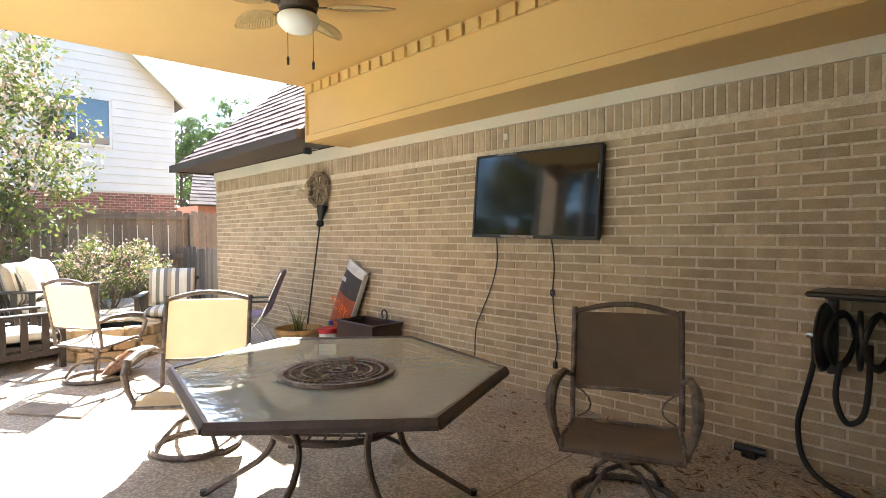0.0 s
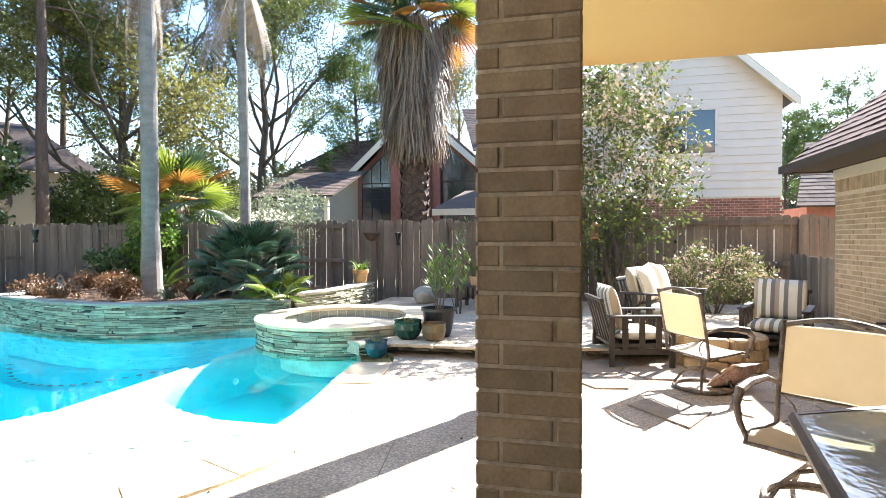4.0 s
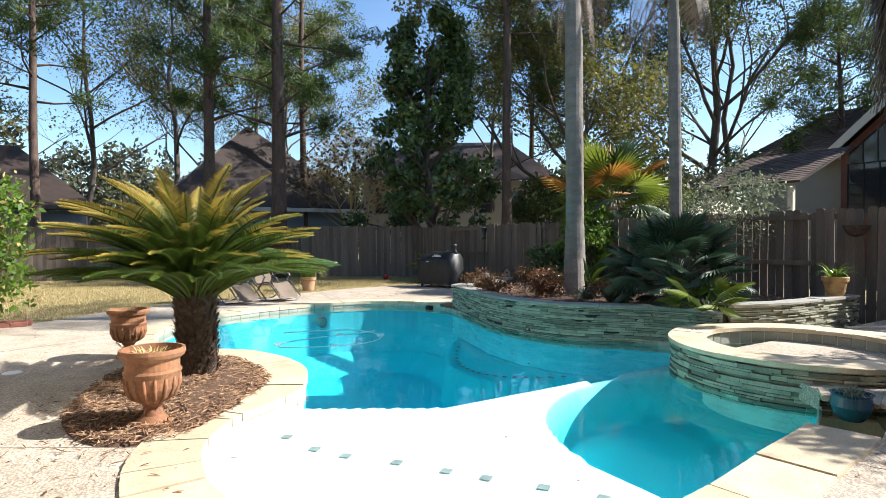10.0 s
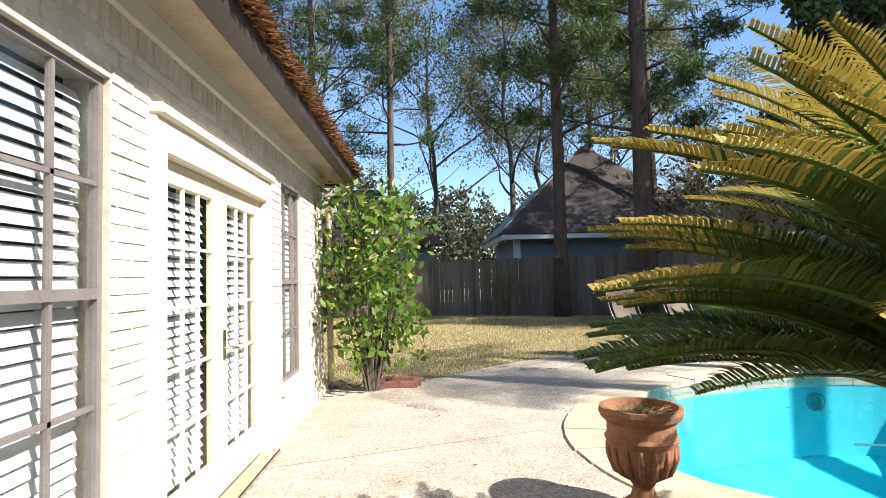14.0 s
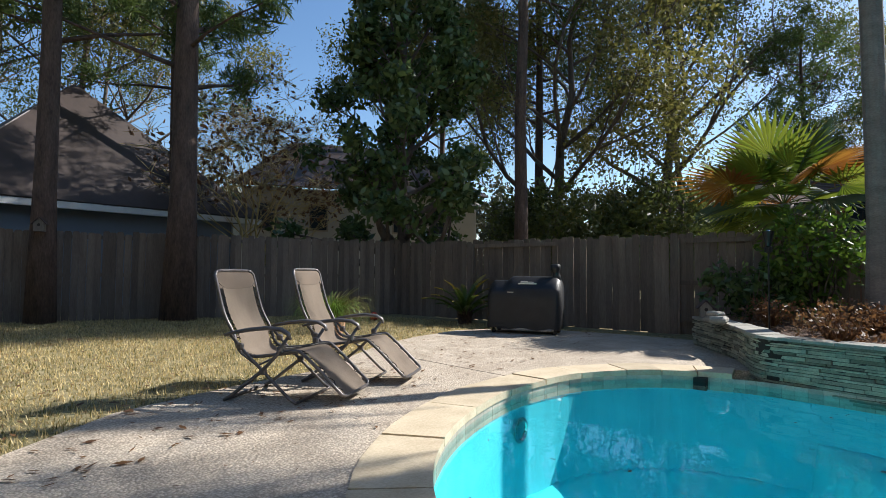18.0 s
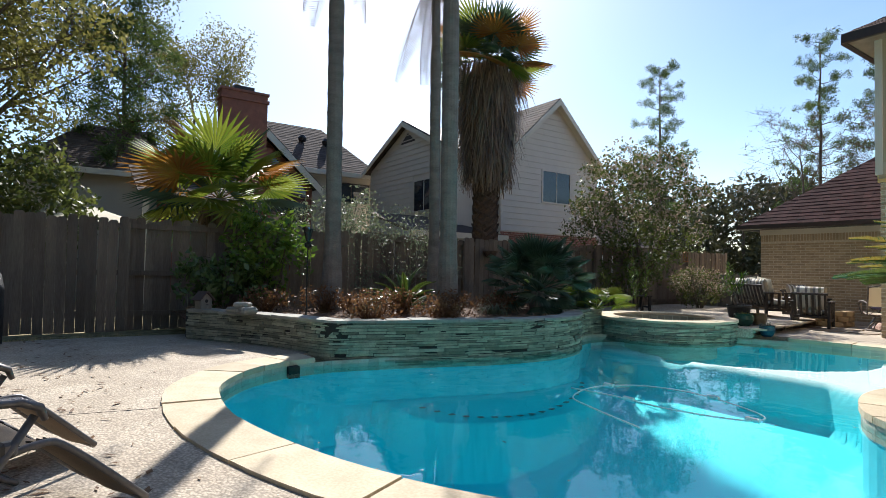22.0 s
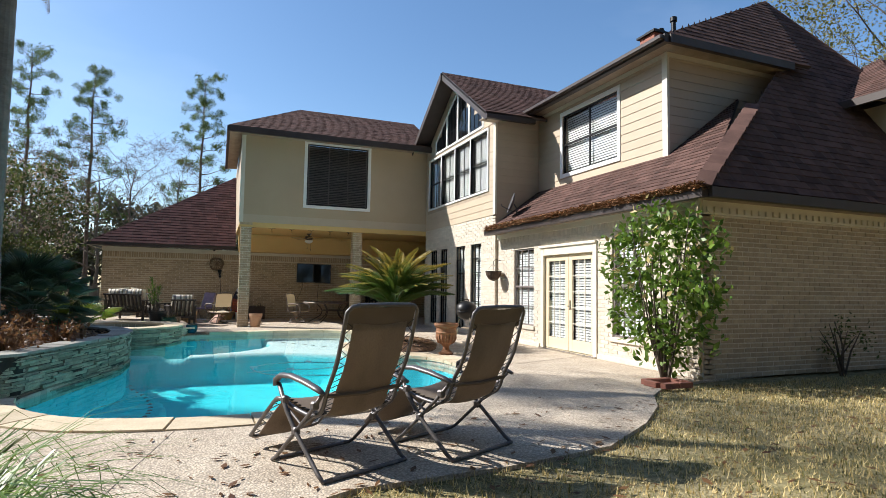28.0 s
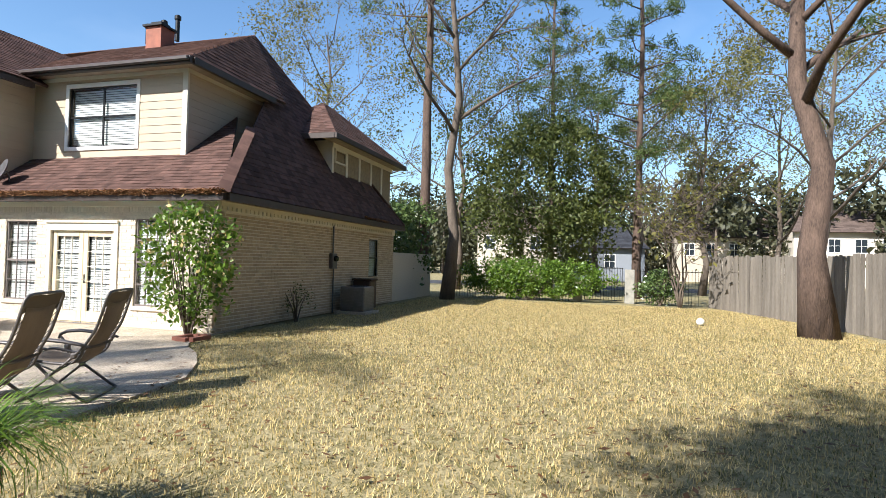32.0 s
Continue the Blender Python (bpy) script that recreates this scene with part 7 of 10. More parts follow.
for s, e in ((-1, 1), (1, -1)):
    yc, hw = H1Y - W1 / 2, W1 / 2 + .35
    sl1 = (8.35 - 5.75) / (W1 / 2)
    shingles(h1, [(28.5 if s > 0 else 18.6, yc + s * hw, 8.45 - sl1 * hw), (18.6 if s > 0 else 28.5, yc + s * hw, 8.45 - sl1 * hw), (18.6 if s > 0 else 28.5, yc, 8.47), (28.5 if s > 0 else 18.6, yc, 8.47)], SHINGLE_NB, .25, .6, 200 + s, name="roof")
    bm = bmesh.new()
    slabbed(bm, [(18.58, yc + s * hw, 8.19 - sl1 * hw), (18.58, yc + s * hw, 8.43 - sl1 * hw), (18.58, yc, 8.45), (18.58, yc, 8.19)], .05)
    bmesh.ops.recalc_face_normals(bm, faces=bm.faces[:])
    part("rake_board", bm, PAINT_CREAM, h1)
    bm = bmesh.new()
    slabbed(bm, [(18.64, yc + s * hw, 8.34 - sl1 * hw), (18.99, yc + s * hw, 8.34 - sl1 * hw), (18.99, yc, 8.35), (18.64, yc, 8.35)], .02)
    bmesh.ops.recalc_face_normals(bm, faces=bm.faces[:])
    part("rake_soffit", bm, PAINT_CREAM, h1)
M1b = wall_frame((28.0, H1Y + .01), (-1, 0), (0, 1))
siding(h1, M1b, [(0, 2.6), (9.0, 2.6), (9.0, 5.75), (0, 5.75)], NB_SIDING, .24, lap=.035)
nb_window(h1, M1b, 5.2, 6.4, 3.7, 4.9, 1, 2, NB_SIDING)
# gable wing further along
h2 = thing("neighbour_house", "white-sided wing with a gable vent and brown roof", "house")
M2 = wall_frame((27.4, 1.3), (-1, 0), (0, 1))
solid(h2, M2, gable_poly(7.2, 5.95, 7.65), 1.4, NB_SIDING)
siding(h2, M2, [(0, 2.0), (7.2, 2.0), (7.2, 5.95), (3.6, 7.65), (0, 5.95)], NB_SIDING, .24, lap=.035, holes=[(4.15, 5.95, 3.6, 5.1)])
nb_window(h2, M2, 4.25, 5.85, 3.7, 5.0, 2, 1, NB_SIDING)
part("gable_vent", slabbed(bmesh.new(), [M2 @ Vector(p) for p in ((2.95, 6.85, .03), (4.25, 6.85, .03), (3.6, 7.3, .03))], .03), DARK_TRIM, h2)
for s in (-1, 1):
    xc, hw, sl2 = 23.8, 3.6 + .35, 1.7 / 3.6
    ya, yb = (-2.4, 1.62) if s < 0 else (1.62, -2.4)
    shingles(h2, [(xc + s * hw, ya, 7.76 - sl2 * hw), (xc + s * hw, yb, 7.76 - sl2 * hw), (xc, yb, 7.78), (xc, ya, 7.78)], SHINGLE_NB, .25, .6, 204 + s, name="roof")
    bm = bmesh.new()
    slabbed(bm, [(xc + s * hw, 1.64, 7.54 - sl2 * hw), (xc + s * hw, 1.64, 7.74 - sl2 * hw), (xc, 1.64, 7.76), (xc, 1.64, 7.54)], .05)
    bmesh.ops.recalc_face_normals(bm, faces=bm.faces[:])
    part("rake_board", bm, PAINT_CREAM, h2)
part("low_roof", slabbed(bmesh.new(), [(18.2, 4.5, 2.5), (18.2, .2, 2.5), (22, 1.25, 3.4), (22, 4.2, 3.4)], .08), SHINGLE_NB, h2)
part("low_fascia", boxes((18.1, 18.25, .2, 4.5, 2.3, 2.5)), PAINT_CREAM, h2)

# brick house with chimney and tall gable windows
h3 = thing("neighbour_house", "red brick neighbouring house with tall gable windows and chimney", "house")
G3X, G3Y, G3W = 27.3, 7.62, 6.4
M3 = wall_frame((G3X, G3Y + G3W / 2), (0, -1), (-1, 0))
solid(h3, M3, gable_poly(G3W, 4.85, 7.73), 8, RED_BRICK)
for a, b in ((.27, 1.82), (4.42, 6.09)):
    nb_window(h3, M3, a, b, 2.4, 4.3, 3, 5, BLACK_METAL, .03)
    hi = lambda u: 4.5 + min(u, G3W - u) * .9
    part("transom", slabbed(bmesh.new(), [M3 @ Vector((u, v, .02)) for u, v in ((a, 4.35), (b, 4.35), (b, hi(b)), (a, hi(a)))], .02), NB_GLASS, h3)
    for u in (a + .48, a + .96):
        part("glazing_bar", boxes((G3X - .045, G3X - .022, G3Y + G3W / 2 - u - .015, G3Y + G3W / 2 - u + .015, 4.35, hi(u))), BLACK_METAL, h3)
part("pier", boxes((G3X - .35, G3X + .1, 6.45, 8.95, 0, 6.4)), RED_BRICK, h3)
for s in (-1, 1):
    hw, sl3 = G3W / 2 + .3, .9
    xa, xb = (35, G3X - .6) if s > 0 else (G3X - .6, 35)
    shingles(h3, [(xa, G3Y + s * hw, 8.0 - sl3 * hw), (xb, G3Y + s * hw, 8.0 - sl3 * hw), (xb, G3Y, 8.02), (xa, G3Y, 8.02)], SHINGLE_NB, .22, .5, 208 + s, name="roof")
    bm = bmesh.new()
    slabbed(bm, [(G3X - .62, G3Y + s * hw, 7.6 - sl3 * hw), (G3X - .62, G3Y + s * hw, 7.97 - sl3 * hw), (G3X - .62, G3Y, 7.99), (G3X - .62, G3Y, 7.6)], .05)
    bmesh.ops.recalc_face_normals(bm, faces=bm.faces[:])
    part("rake_board", bm, PAINT_CREAM, h3)
part("rear_wall", boxes((28.2, 36, 10.8, 15.3, 0, 4.9)), NB_TAN, h3)
part("rear_wall", boxes((28.4, 36, .6, 4.8, 0, 5.95)), NB_TAN, h3)
nb_window(h3, wall_frame((28.4, 2.9), (0, -1), (-1, 0)), .05, 1.95, 4.54, 5.42, 2, 1, DARK_TRIM, .05)
shingles(h3, [(27.6, 15.7, 4.8), (27.6, 10.6, 4.8), (32, 10.6, 7.4), (32, 13.4, 7.4)], SHINGLE_NB, .22, .5, 211, name="roof")
shingles(h3, [(27.9, 5.0, 5.9), (27.9, .3, 5.9), (32, 2.2, 8.9), (32, 6.4, 8.9)], SHINGLE_NB, .22, .5, 218, name="roof")
part("rear_fascia", boxes((27.52, 27.62, 10.6, 15.7, 4.6, 4.82)), PAINT_CREAM, h3)
part("rear_fascia", boxes((27.82, 27.92, .3, 4.6, 5.7, 5.92)), PAINT_CREAM, h3)
shingles(h3, [(20.2, 12.3, 3.2), (20.2, 8.9, 3.2), (23.6, 8.9, 4.5), (23.6, 12.3, 4.5)], SHINGLE_NB, .22, .5, 217, name="porch_roof")
for y in (9.2, 12.0):
    part("porch_post", boxes((20.4, 20.55, y, y + .15, 0, 3.1)), PAINT_CREAM, h3)
part("chimney", boxes((26.5, 27.2, 6.85, 8.75, 0, 8.55)), RED_BRICK, h3)
part("chimney_band", boxes((26.44, 27.26, 6.79, 8.81, 8.2, 8.34)), RED_BRICK, h3)
part("chimney_band", boxes((26.44, 27.26, 6.79, 8.81, 8.55, 8.65)), RED_BRICK, h3)
part("chimney_cap", boxes((26.62, 27.08, 7.4, 8.25, 8.65, 8.85)), DARK_TRIM, h3)
for y in (3.9, 2.6):
    v = thing("roof_turbine", "small dark turbine vent on the neighbouring roof", "vent", "roof turbines")
    bm = bmesh.new()
    lathe(bm, [(.08, 6.9), (.08, 7.65), (.19, 7.7), (.22, 7.85), (.12, 8.0), (0, 8.02)], 12, (30.2, y, 0))
    part("turbine", bm, BLACK_METAL, v)
um = thing("garden_umbrella", "white patio umbrella showing above the fence", "umbrella")
bm = bmesh.new()
lathe(bm, [(1.85, 2.3), (.95, 2.65), (.02, 2.95)], 8, (23.1, 13.3, 0))
part("canopy", bm, CANVAS, um)
part("pole", tubes([([(23.1, 13.3, -.03), (23.1, 13.3, 2.93)], .03)]), CHROME, um)

# grey outbuilding with a steep dark roof beyond the far fence
h4 = thing("neighbour_house", "grey house with a steep dark pyramid roof beyond the fence", "house")
part("wall", boxes((5.6, 14.4, 29.8, 37, 0, 3.1)), NB_GREY, h4)
part("fascia", boxes((4.9, 15.1, 29.1, 29.3, 3.0, 3.2), (4.9, 5.1, 29.3, 37, 3.0, 3.2)), PAINT_WHITE, h4)
for x in (5.5, 14.2):
    part("corner_board", boxes((x, x + .3, 29.7, 29.82, 0, 3.0)), PAINT_WHITE, h4)
ap = (9.7, 33.0, 7.9)
shingles(h4, [(15.2, 29.1, 3.2), (4.8, 29.1, 3.2), ap, (9.72, 33.0, 7.9)], SHINGLE_GREY, .25, .6, 212, name="roof")
shingles(h4, [(4.8, 29.1, 3.2), (4.8, 37.5, 3.2), ap, (9.7, 32.99, 7.9)], SHINGLE_GREY, .25, .6, 213, name="roof")
shingles(h4, [(15.2, 37.5, 3.2), (15.2, 29.1, 3.2), ap, (9.7, 33.01, 7.9)], SHINGLE_GREY, .25, .6, 214, name="roof")
h4b = thing("neighbour_house", "low grey-roofed house with a pale chimney", "house")
part("wall", boxes((-9, 2, 33, 40, 0, 3.0)), NB_GREY, h4b)
shingles(h4b, [(2.6, 32.4, 3.0), (-9.6, 32.4, 3.0), (-6, 36.5, 6.4), (-1, 36.5, 6.4)], SHINGLE_GREY, .25, .6, 215, name="roof")
part("chimney", boxes((-3.9, -3.0, 34.5, 35.3, 4, 7.6)), NB_TAN, h4b)
# beige house behind the magnolia
h5 = thing("neighbour_house", "beige two-storey house with brown roof behind the magnolia", "house")
M5 = wall_frame((17.0, 33.5), (.83, -.56), (-.56, -.83))
solid(h5, M5, [(0, 0), (12, 0), (12, 5.2), (0, 5.2)], 7, NB_TAN)
for u in (.8, 3.2, 7.4, 9.4):
    nb_window(h5, M5, u, u + .8, 3.2, 4.4, 1, 2, SOFFIT)
shingles(h5, [tuple(M5 @ Vector(p)) for p in ((12.5, 5.2, .5), (-.5, 5.2, .5), (2.5, 8.2, -3.5), (9.5, 8.2, -3.5))], SHINGLE_NB, .25, .6, 216, name="roof")
# houses across the street
for nm, (x, y, w, h, mat, rm) in {"a": (-58, 35, 13, 5.0, NB_TAN, SHINGLE_NB), "b": (-50, 21, 7, 3.4, NB_GREY, SHINGLE_GREY), "c": (-54, 45, 12, 5.5, NB_SIDING, SHINGLE_NB), "d": (-46, 12, 8, 5, NB_TAN, SHINGLE_NB)}.items():
    hs = thing("street_house", "pale house with shingled roof across the street", "house", "houses across the street")
    M6 = wall_frame((x, y - w / 2), (0, 1), (1, 0))
    solid(hs, M6, [(0, 0), (w, 0), (w, h), (0, h)], 8, mat)
    for k in range(int(w / 2.4)):
        nb_window(hs, M6, .8 + k * 2.3, 1.8 + k * 2.3, h - 2.0, h - .7, 2, 2, PAINT_WHITE)
    shingles(hs, [tuple(M6 @ Vector(p)) for p in ((-.5, h, .6), (w + .5, h, .6), (w - 2, h + 2.6, -4), (2, h + 2.6, -4))], rm, .3, .8, 220 + ord(nm), name="roof")
rd = part("road", boxes((-36, -29, -200, 200, -.03, -.025)), ROADM, None)
tagged(rd, "grey asphalt street beyond the iron gate", "road", kind="structure")
# roofs beyond the garage
h7 = thing("neighbour_house", "brown-roofed house with white garage door beyond the fence", "house")
part("wall", boxes((22, 30, -14, -7.5, 0, 2.6)), RED_BRICK, h7)
part("garage_door", boxes((21.93, 21.99, -12.5, -8.4, 0, 2.1)), PAINT_WHITE, h7)
shingles(h7, [(21.4, -7.0, 2.6), (21.4, -14.6, 2.6), (25, -13, 5.2), (25, -8.5, 5.2)], SHINGLE_NB, .25, .6, 230, name="roof")
# iron gate, piers and railing at the street side
gt = thing("iron_gate", "black iron garden gate between stone piers", "gate")
part("gate_frame", tubes([([(-15.6, 19.55, .08), (-15.6, 19.55, 1.5), (-15.6, 21.15, 1.5), (-15.6, 21.15, .08), (-15.6, 19.55, .08)], .02)], 6), BLACK_METAL, gt)
for k in range(13):
    y = 19.67 + k * .115
    part("bar", tubes([([(-15.6, y, .08), (-15.6, y, 1.5 + .12 * math.sin(math.pi * (k + .5) / 13))], .009)], 5), BLACK_METAL, gt)
for y in (19.25, 21.45):
    pr = thing("gate_pier", "square pale stone gate pier", "pier", "gate piers")
    part("shaft", boxes((-15.85, -15.4, y - .2, y + .2, -.04, 1.45 if y > 20 else .5), bevel=.02), SLATE_CAP, pr)
rl = thing("iron_railing", "black iron railing along the street side", "railing", kind="structure")
for y0, y1 in ((13.2, 19.0), (21.7, 24.4)):
    part("top_rail", tubes([([(-15.7, y0, 1.4), (-15.7, y1, 1.4)], .015)], 5), BLACK_METAL, rl)
    n = int((y1 - y0) / .13)
    for k in range(n):
        y = y0 + (k + .5) * .13
        part("bar", tubes([([(-15.7, y, -.03), (-15.7, y, 1.5)], .008)], 4), BLACK_METAL, rl)
part("garden_wall", boxes((-15.4, -9.98, 12.1, 12.4, -.04, 1.9)), MORTAR, rl)

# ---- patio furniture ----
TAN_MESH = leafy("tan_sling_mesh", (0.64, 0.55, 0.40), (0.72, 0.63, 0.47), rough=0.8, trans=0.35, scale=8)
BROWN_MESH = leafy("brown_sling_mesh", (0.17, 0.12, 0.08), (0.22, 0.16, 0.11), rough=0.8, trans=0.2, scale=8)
AGED = material("sun_bleached_metal", (0.16, 0.125, 0.105), 0.6, 0.2, col2=(0.075, 0.055, 0.045), scale=14, bump=0.3, stain=(0.36, 0.30, 0.25), stain_scale=9)
CUSHION = material("cream_cushion", (0.78, 0.72, 0.58), 0.9, scale=7, var=0.06, bump=0.3)
STRIPES = {k: material("cushion_" + k, c, 0.9, scale=8, var=0.06, bump=0.3) for k, c in (("cream", (0.74, 0.70, 0.60)), ("grey", (0.20, 0.19, 0.18)), ("tan", (0.42, 0.34, 0.24)), ("olive", (0.24, 0.22, 0.15)))}


def facing(x, y, z, f):
    return Matrix.Translation((x, y, z)) @ Matrix.Rotation(math.atan2(f[1], f[0]), 4, "Z")


def arc3(a, b, bow, n=7):
    """A line from a to b that bows out by a vector."""
    a, b, bow = Vector(a), Vector(b), Vector(bow)
    return [a.lerp(b, k / n) + bow * math.sin(math.pi * k / n) for k in range(n + 1)]


def sling(bm, line, w, thick=0.006, bow=0.0):
    """A cloth stretched between two side rails along a line in x and z."""
    n = 7
    for side in (0, 1):
        g = [[bm.verts.new((x + bow * math.sin(math.pi * j / n) * nx, -w / 2 + w * j / n, z + bow * math.sin(math.pi * j / n) * nz - side * thick)) for j in range(n + 1)] for x, z, nx, nz in line]
        for i in range(len(g) - 1):
            for j in range(n):
                q = (g[i][j], g[i + 1][j], g[i + 1][j + 1], g[i][j + 1])
                bm.faces.new(q if side == 0 else q[::-1])
    return bm


def swivel_chair(at, cloth, metal, label):
    c = thing("swivel_chair", label, "chair", "patio swivel chairs", at=at)
    w = 0.30
    for s in (-1, 1):
        part("back_post", tubes([([(-.20, s * w, .36), (-.215, s * w, .50), (-.27, s * w, .80), (-.315, s * w, 1.00)], .016), ([(-.315, s * w, .995), (-.318, s * w, 1.015)], [.02, .017])], 8), metal, c)
        part("arm", tubes([([(-.235, s * w, .62), (-.12, s * (w + .035), .665), (.08, s * (w + .05), .665), (.22, s * (w + .05), .64), (.285, s * (w + .045), .57), (.27, s * (w + .03), .47), (.235, s * w, .36)], [.014, .02, .027, .03, .026, .018, .015])], 8), metal, c)
        part("seat_rail", tubes([([(-.21, s * (w - .01), .37), (.0, s * (w - .01), .385), (.2, s * (w - .01), .41), (.27, s * (w - .01), .40), (.285, s * (w - .01), .36)], .013)], 7), metal, c)
        sc = [(-.222 + .0 * k, s * (w - .03 - (.05 + .006 * k) * (1 - math.cos(k * .8)) * .5), .55 - .022 * k + .02 * math.sin(k * .8)) for k in range(9)]
        part("scroll", tubes([(sc, .006)], 5), metal, c)
    top = [(-.315 - .012 * math.sin(math.pi * k / 10), w * (2 * k / 10 - 1), .985 + .055 * math.sin(math.pi * k / 10)) for k in range(11)]
    part("top_rail", tubes([(top, .016)], 8), metal, c)
    part("lower_rail", tubes([([(-.222, -w, .555), (-.222, w, .555)], .011)], 6), metal, c)
    part("front_rail", tubes([([(.285, -w, .36), (.285, w, .36)], .013), ([(-.2, -w, .365), (-.2, w, .365)], .012)], 6), metal, c)
    bm = bmesh.new()
    line = [(-.225 - (z - .565) * .21 - .0, z, -.9, .2) for z in (.565, .65, .75, .85, .93, .985)]
    sling(bm, line, 2 * w - .03, bow=.018)
    part("back_sling", bm, cloth, c, smooth=True)
    bm = bmesh.new()
    sling(bm, [(-.2, .375, 0, -1), (-.1, .38, 0, -1), (.03, .392, 0, -1), (.15, .41, 0, -1), (.23, .418, 0, -1), (.275, .40, 0, -1), (.289, .365, 0, -1)], 2 * w - .03, bow=.02)
    part("seat_sling", bm, cloth, c, smooth=True)
    bm = boxes((-.12, .12, -.035, .035, .335, .36), (-.035, .035, -.16, .16, .32, .34), bevel=.005)
    tube(bm, [(0, 0, .345), (0, 0, .19)], [.03, .026], 10)
    part("swivel", bm, metal, c)
    for k in range(4):
        a = radians(45 + 90 * k)
        part("leg", tubes([([(.02 * math.cos(a), .02 * math.sin(a), .21), (.12 * math.cos(a), .12 * math.sin(a), .20), (.22 * math.cos(a), .22 * math.sin(a), .12), (.275 * math.cos(a), .275 * math.sin(a), .035)], .014)], 7), metal, c)
    ring = [(.28 * math.cos(2 * math.pi * k / 28), .28 * math.sin(2 * math.pi * k / 28), .022) for k in range(29)]
    part("base_ring", tubes([(ring, .02)], 8), metal, c)
    return c


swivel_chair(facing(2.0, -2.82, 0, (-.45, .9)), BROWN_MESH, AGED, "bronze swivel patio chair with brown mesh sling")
swivel_chair(facing(4.45, -1.42, 0, (-.8, .6)), TAN_MESH, AGED, "bronze swivel patio chair with tan sling")
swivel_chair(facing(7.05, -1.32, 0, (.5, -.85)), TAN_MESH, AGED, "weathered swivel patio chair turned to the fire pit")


def hex_table():
    t = thing("patio_table", "six-sided bronze patio table with a frosted glass top", "table", at=Matrix.Translation((3.14, -1.74, 0)))
    V = [(.65, .69), (-.45, .89), (-1.04, .18), (-.65, -.69), (.46, -.91), (1.04, -.18)]
    for k in range(6):
        a, b = Vector((*V[k - 1], .70)), Vector((*V[k], .70))
        ia, ib = a * .965, b * .965
        ia.z = ib.z = .722
        a2, b2 = a.copy(), b.copy()
        a2.z = b2.z = .722
        bm = bmesh.new()
        o = Vector(((a + b).x, (a + b).y, 0)).normalized() * .014
        prof0 = [a + o + Vector((0, 0, -.02)), a + o, a2 - o * .6 + Vector((0, 0, .004)), ia, ia - Vector((0, 0, .042))]
        prof1 = [b + o + Vector((0, 0, -.02)), b + o, b2 - o * .6 + Vector((0, 0, .004)), ib, ib - Vector((0, 0, .042))]
        p, q = [bm.verts.new(v) for v in prof0], [bm.verts.new(v) for v in prof1]
        for i in range(5):
            bm.faces.new((p[i - 1], p[i], q[i], q[i - 1]))
        bmesh.ops.recalc_face_normals(bm, faces=bm.faces[:])
        part("rim", bm, BRONZE, t)
    bm = bmesh.new()
    bm.faces.new([bm.verts.new((x * .97, y * .97, .718)) for x, y in V])
    part("glass_top", bm, TABLE_GLASS, t, "frosted grey-green glass")
    for k in range(6):
        a = math.atan2(V[k][1], V[k][0])
        ca, sa = math.cos(a), math.sin(a)
        R = math.hypot(*V[k])
        line = spline([(R * .62, .695), (R * .50, .60), (R * .37, .42), (R * .42, .24), (R * .60, .12), (R * .74, .04), (R * .80, .0)], 3)
        part("leg", tubes([([(r * ca, r * sa, z) for r, z in line], [.021 - .007 * i / len(line) for i in range(len(line))])], 8), BRONZE, t)
        part("foot", tubes([([(R * .80 * ca, R * .80 * sa, 0), (R * .80 * ca, R * .80 * sa, .03)], .02)], 8), BLACK_PLASTIC, t)
    ring = [(.36 * math.cos(2 * math.pi * k / 32), .36 * math.sin(2 * math.pi * k / 32), .42) for k in range(33)]
    part("leg_ring", tubes([(ring, .018)], 8), BRONZE, t)
    bm = bmesh.new()
    for k in range(-4, 5):
        h = math.sqrt(max(0, .35 ** 2 - (k * .08) ** 2))
        if h > .05:
            for s in (1, -1):
                tube(bm, [(((k * .08) - s * z) * .707, ((k * .08) * s + z) * .707, .425) for z in (-h, 0, h)], .007, 5)
    part("lattice_shelf", bm, BRONZE, t)


hex_table()


def lazy_susan():
    t = thing("lazy_susan", "round pierced cast-metal turntable on the table", "turntable", at=Matrix.Translation((3.01, -1.66, .724)))
    bm = bmesh.new()
    for r0, r1 in ((.028, .05), (.10, .112), (.175, .19), (.235, .25), (.275, .305)):
        n = 40
        lo = [[bm.verts.new((r * math.cos(2 * math.pi * k / n), r * math.sin(2 * math.pi * k / n), z)) for k in range(n)] for r, z in ((r0, .0), (r0, .018), (r1, .02), (r1, .0))]
        for i in range(3):
            for k in range(n):
                bm.faces.new((lo[i][k], lo[i][(k + 1) % n], lo[i + 1][(k + 1) % n], lo[i + 1][k]))
    part("disc", bm, AGED, t)
    bm = bmesh.new()
    for r0, r1, n, tw in ((.048, .104, 12, .5), (.108, .18, 24, .35), (.108, .18, 24, -.35), (.186, .24, 36, .22), (.186, .24, 36, -.22), (.246, .28, 48, .1)):
        for k in range(n):
            a = 2 * math.pi * k / n
            tube(bm, [(r0 * math.cos(a), r0 * math.sin(a), .011), ((r0 + r1) / 2 * math.cos(a + tw * .7), (r0 + r1) / 2 * math.sin(a + tw * .7), .014), (r1 * math.cos(a + tw), r1 * math.sin(a + tw), .011)], .0055, 4)
    part("tracery", bm, AGED, t)
    bm = bmesh.new()
    lathe(bm, [(.012, .012), (.014, .03), (.008, .048), (0, .055)], 10, (.1, -.16, 0))
    part("knob", bm, TERRACOTTA, t)


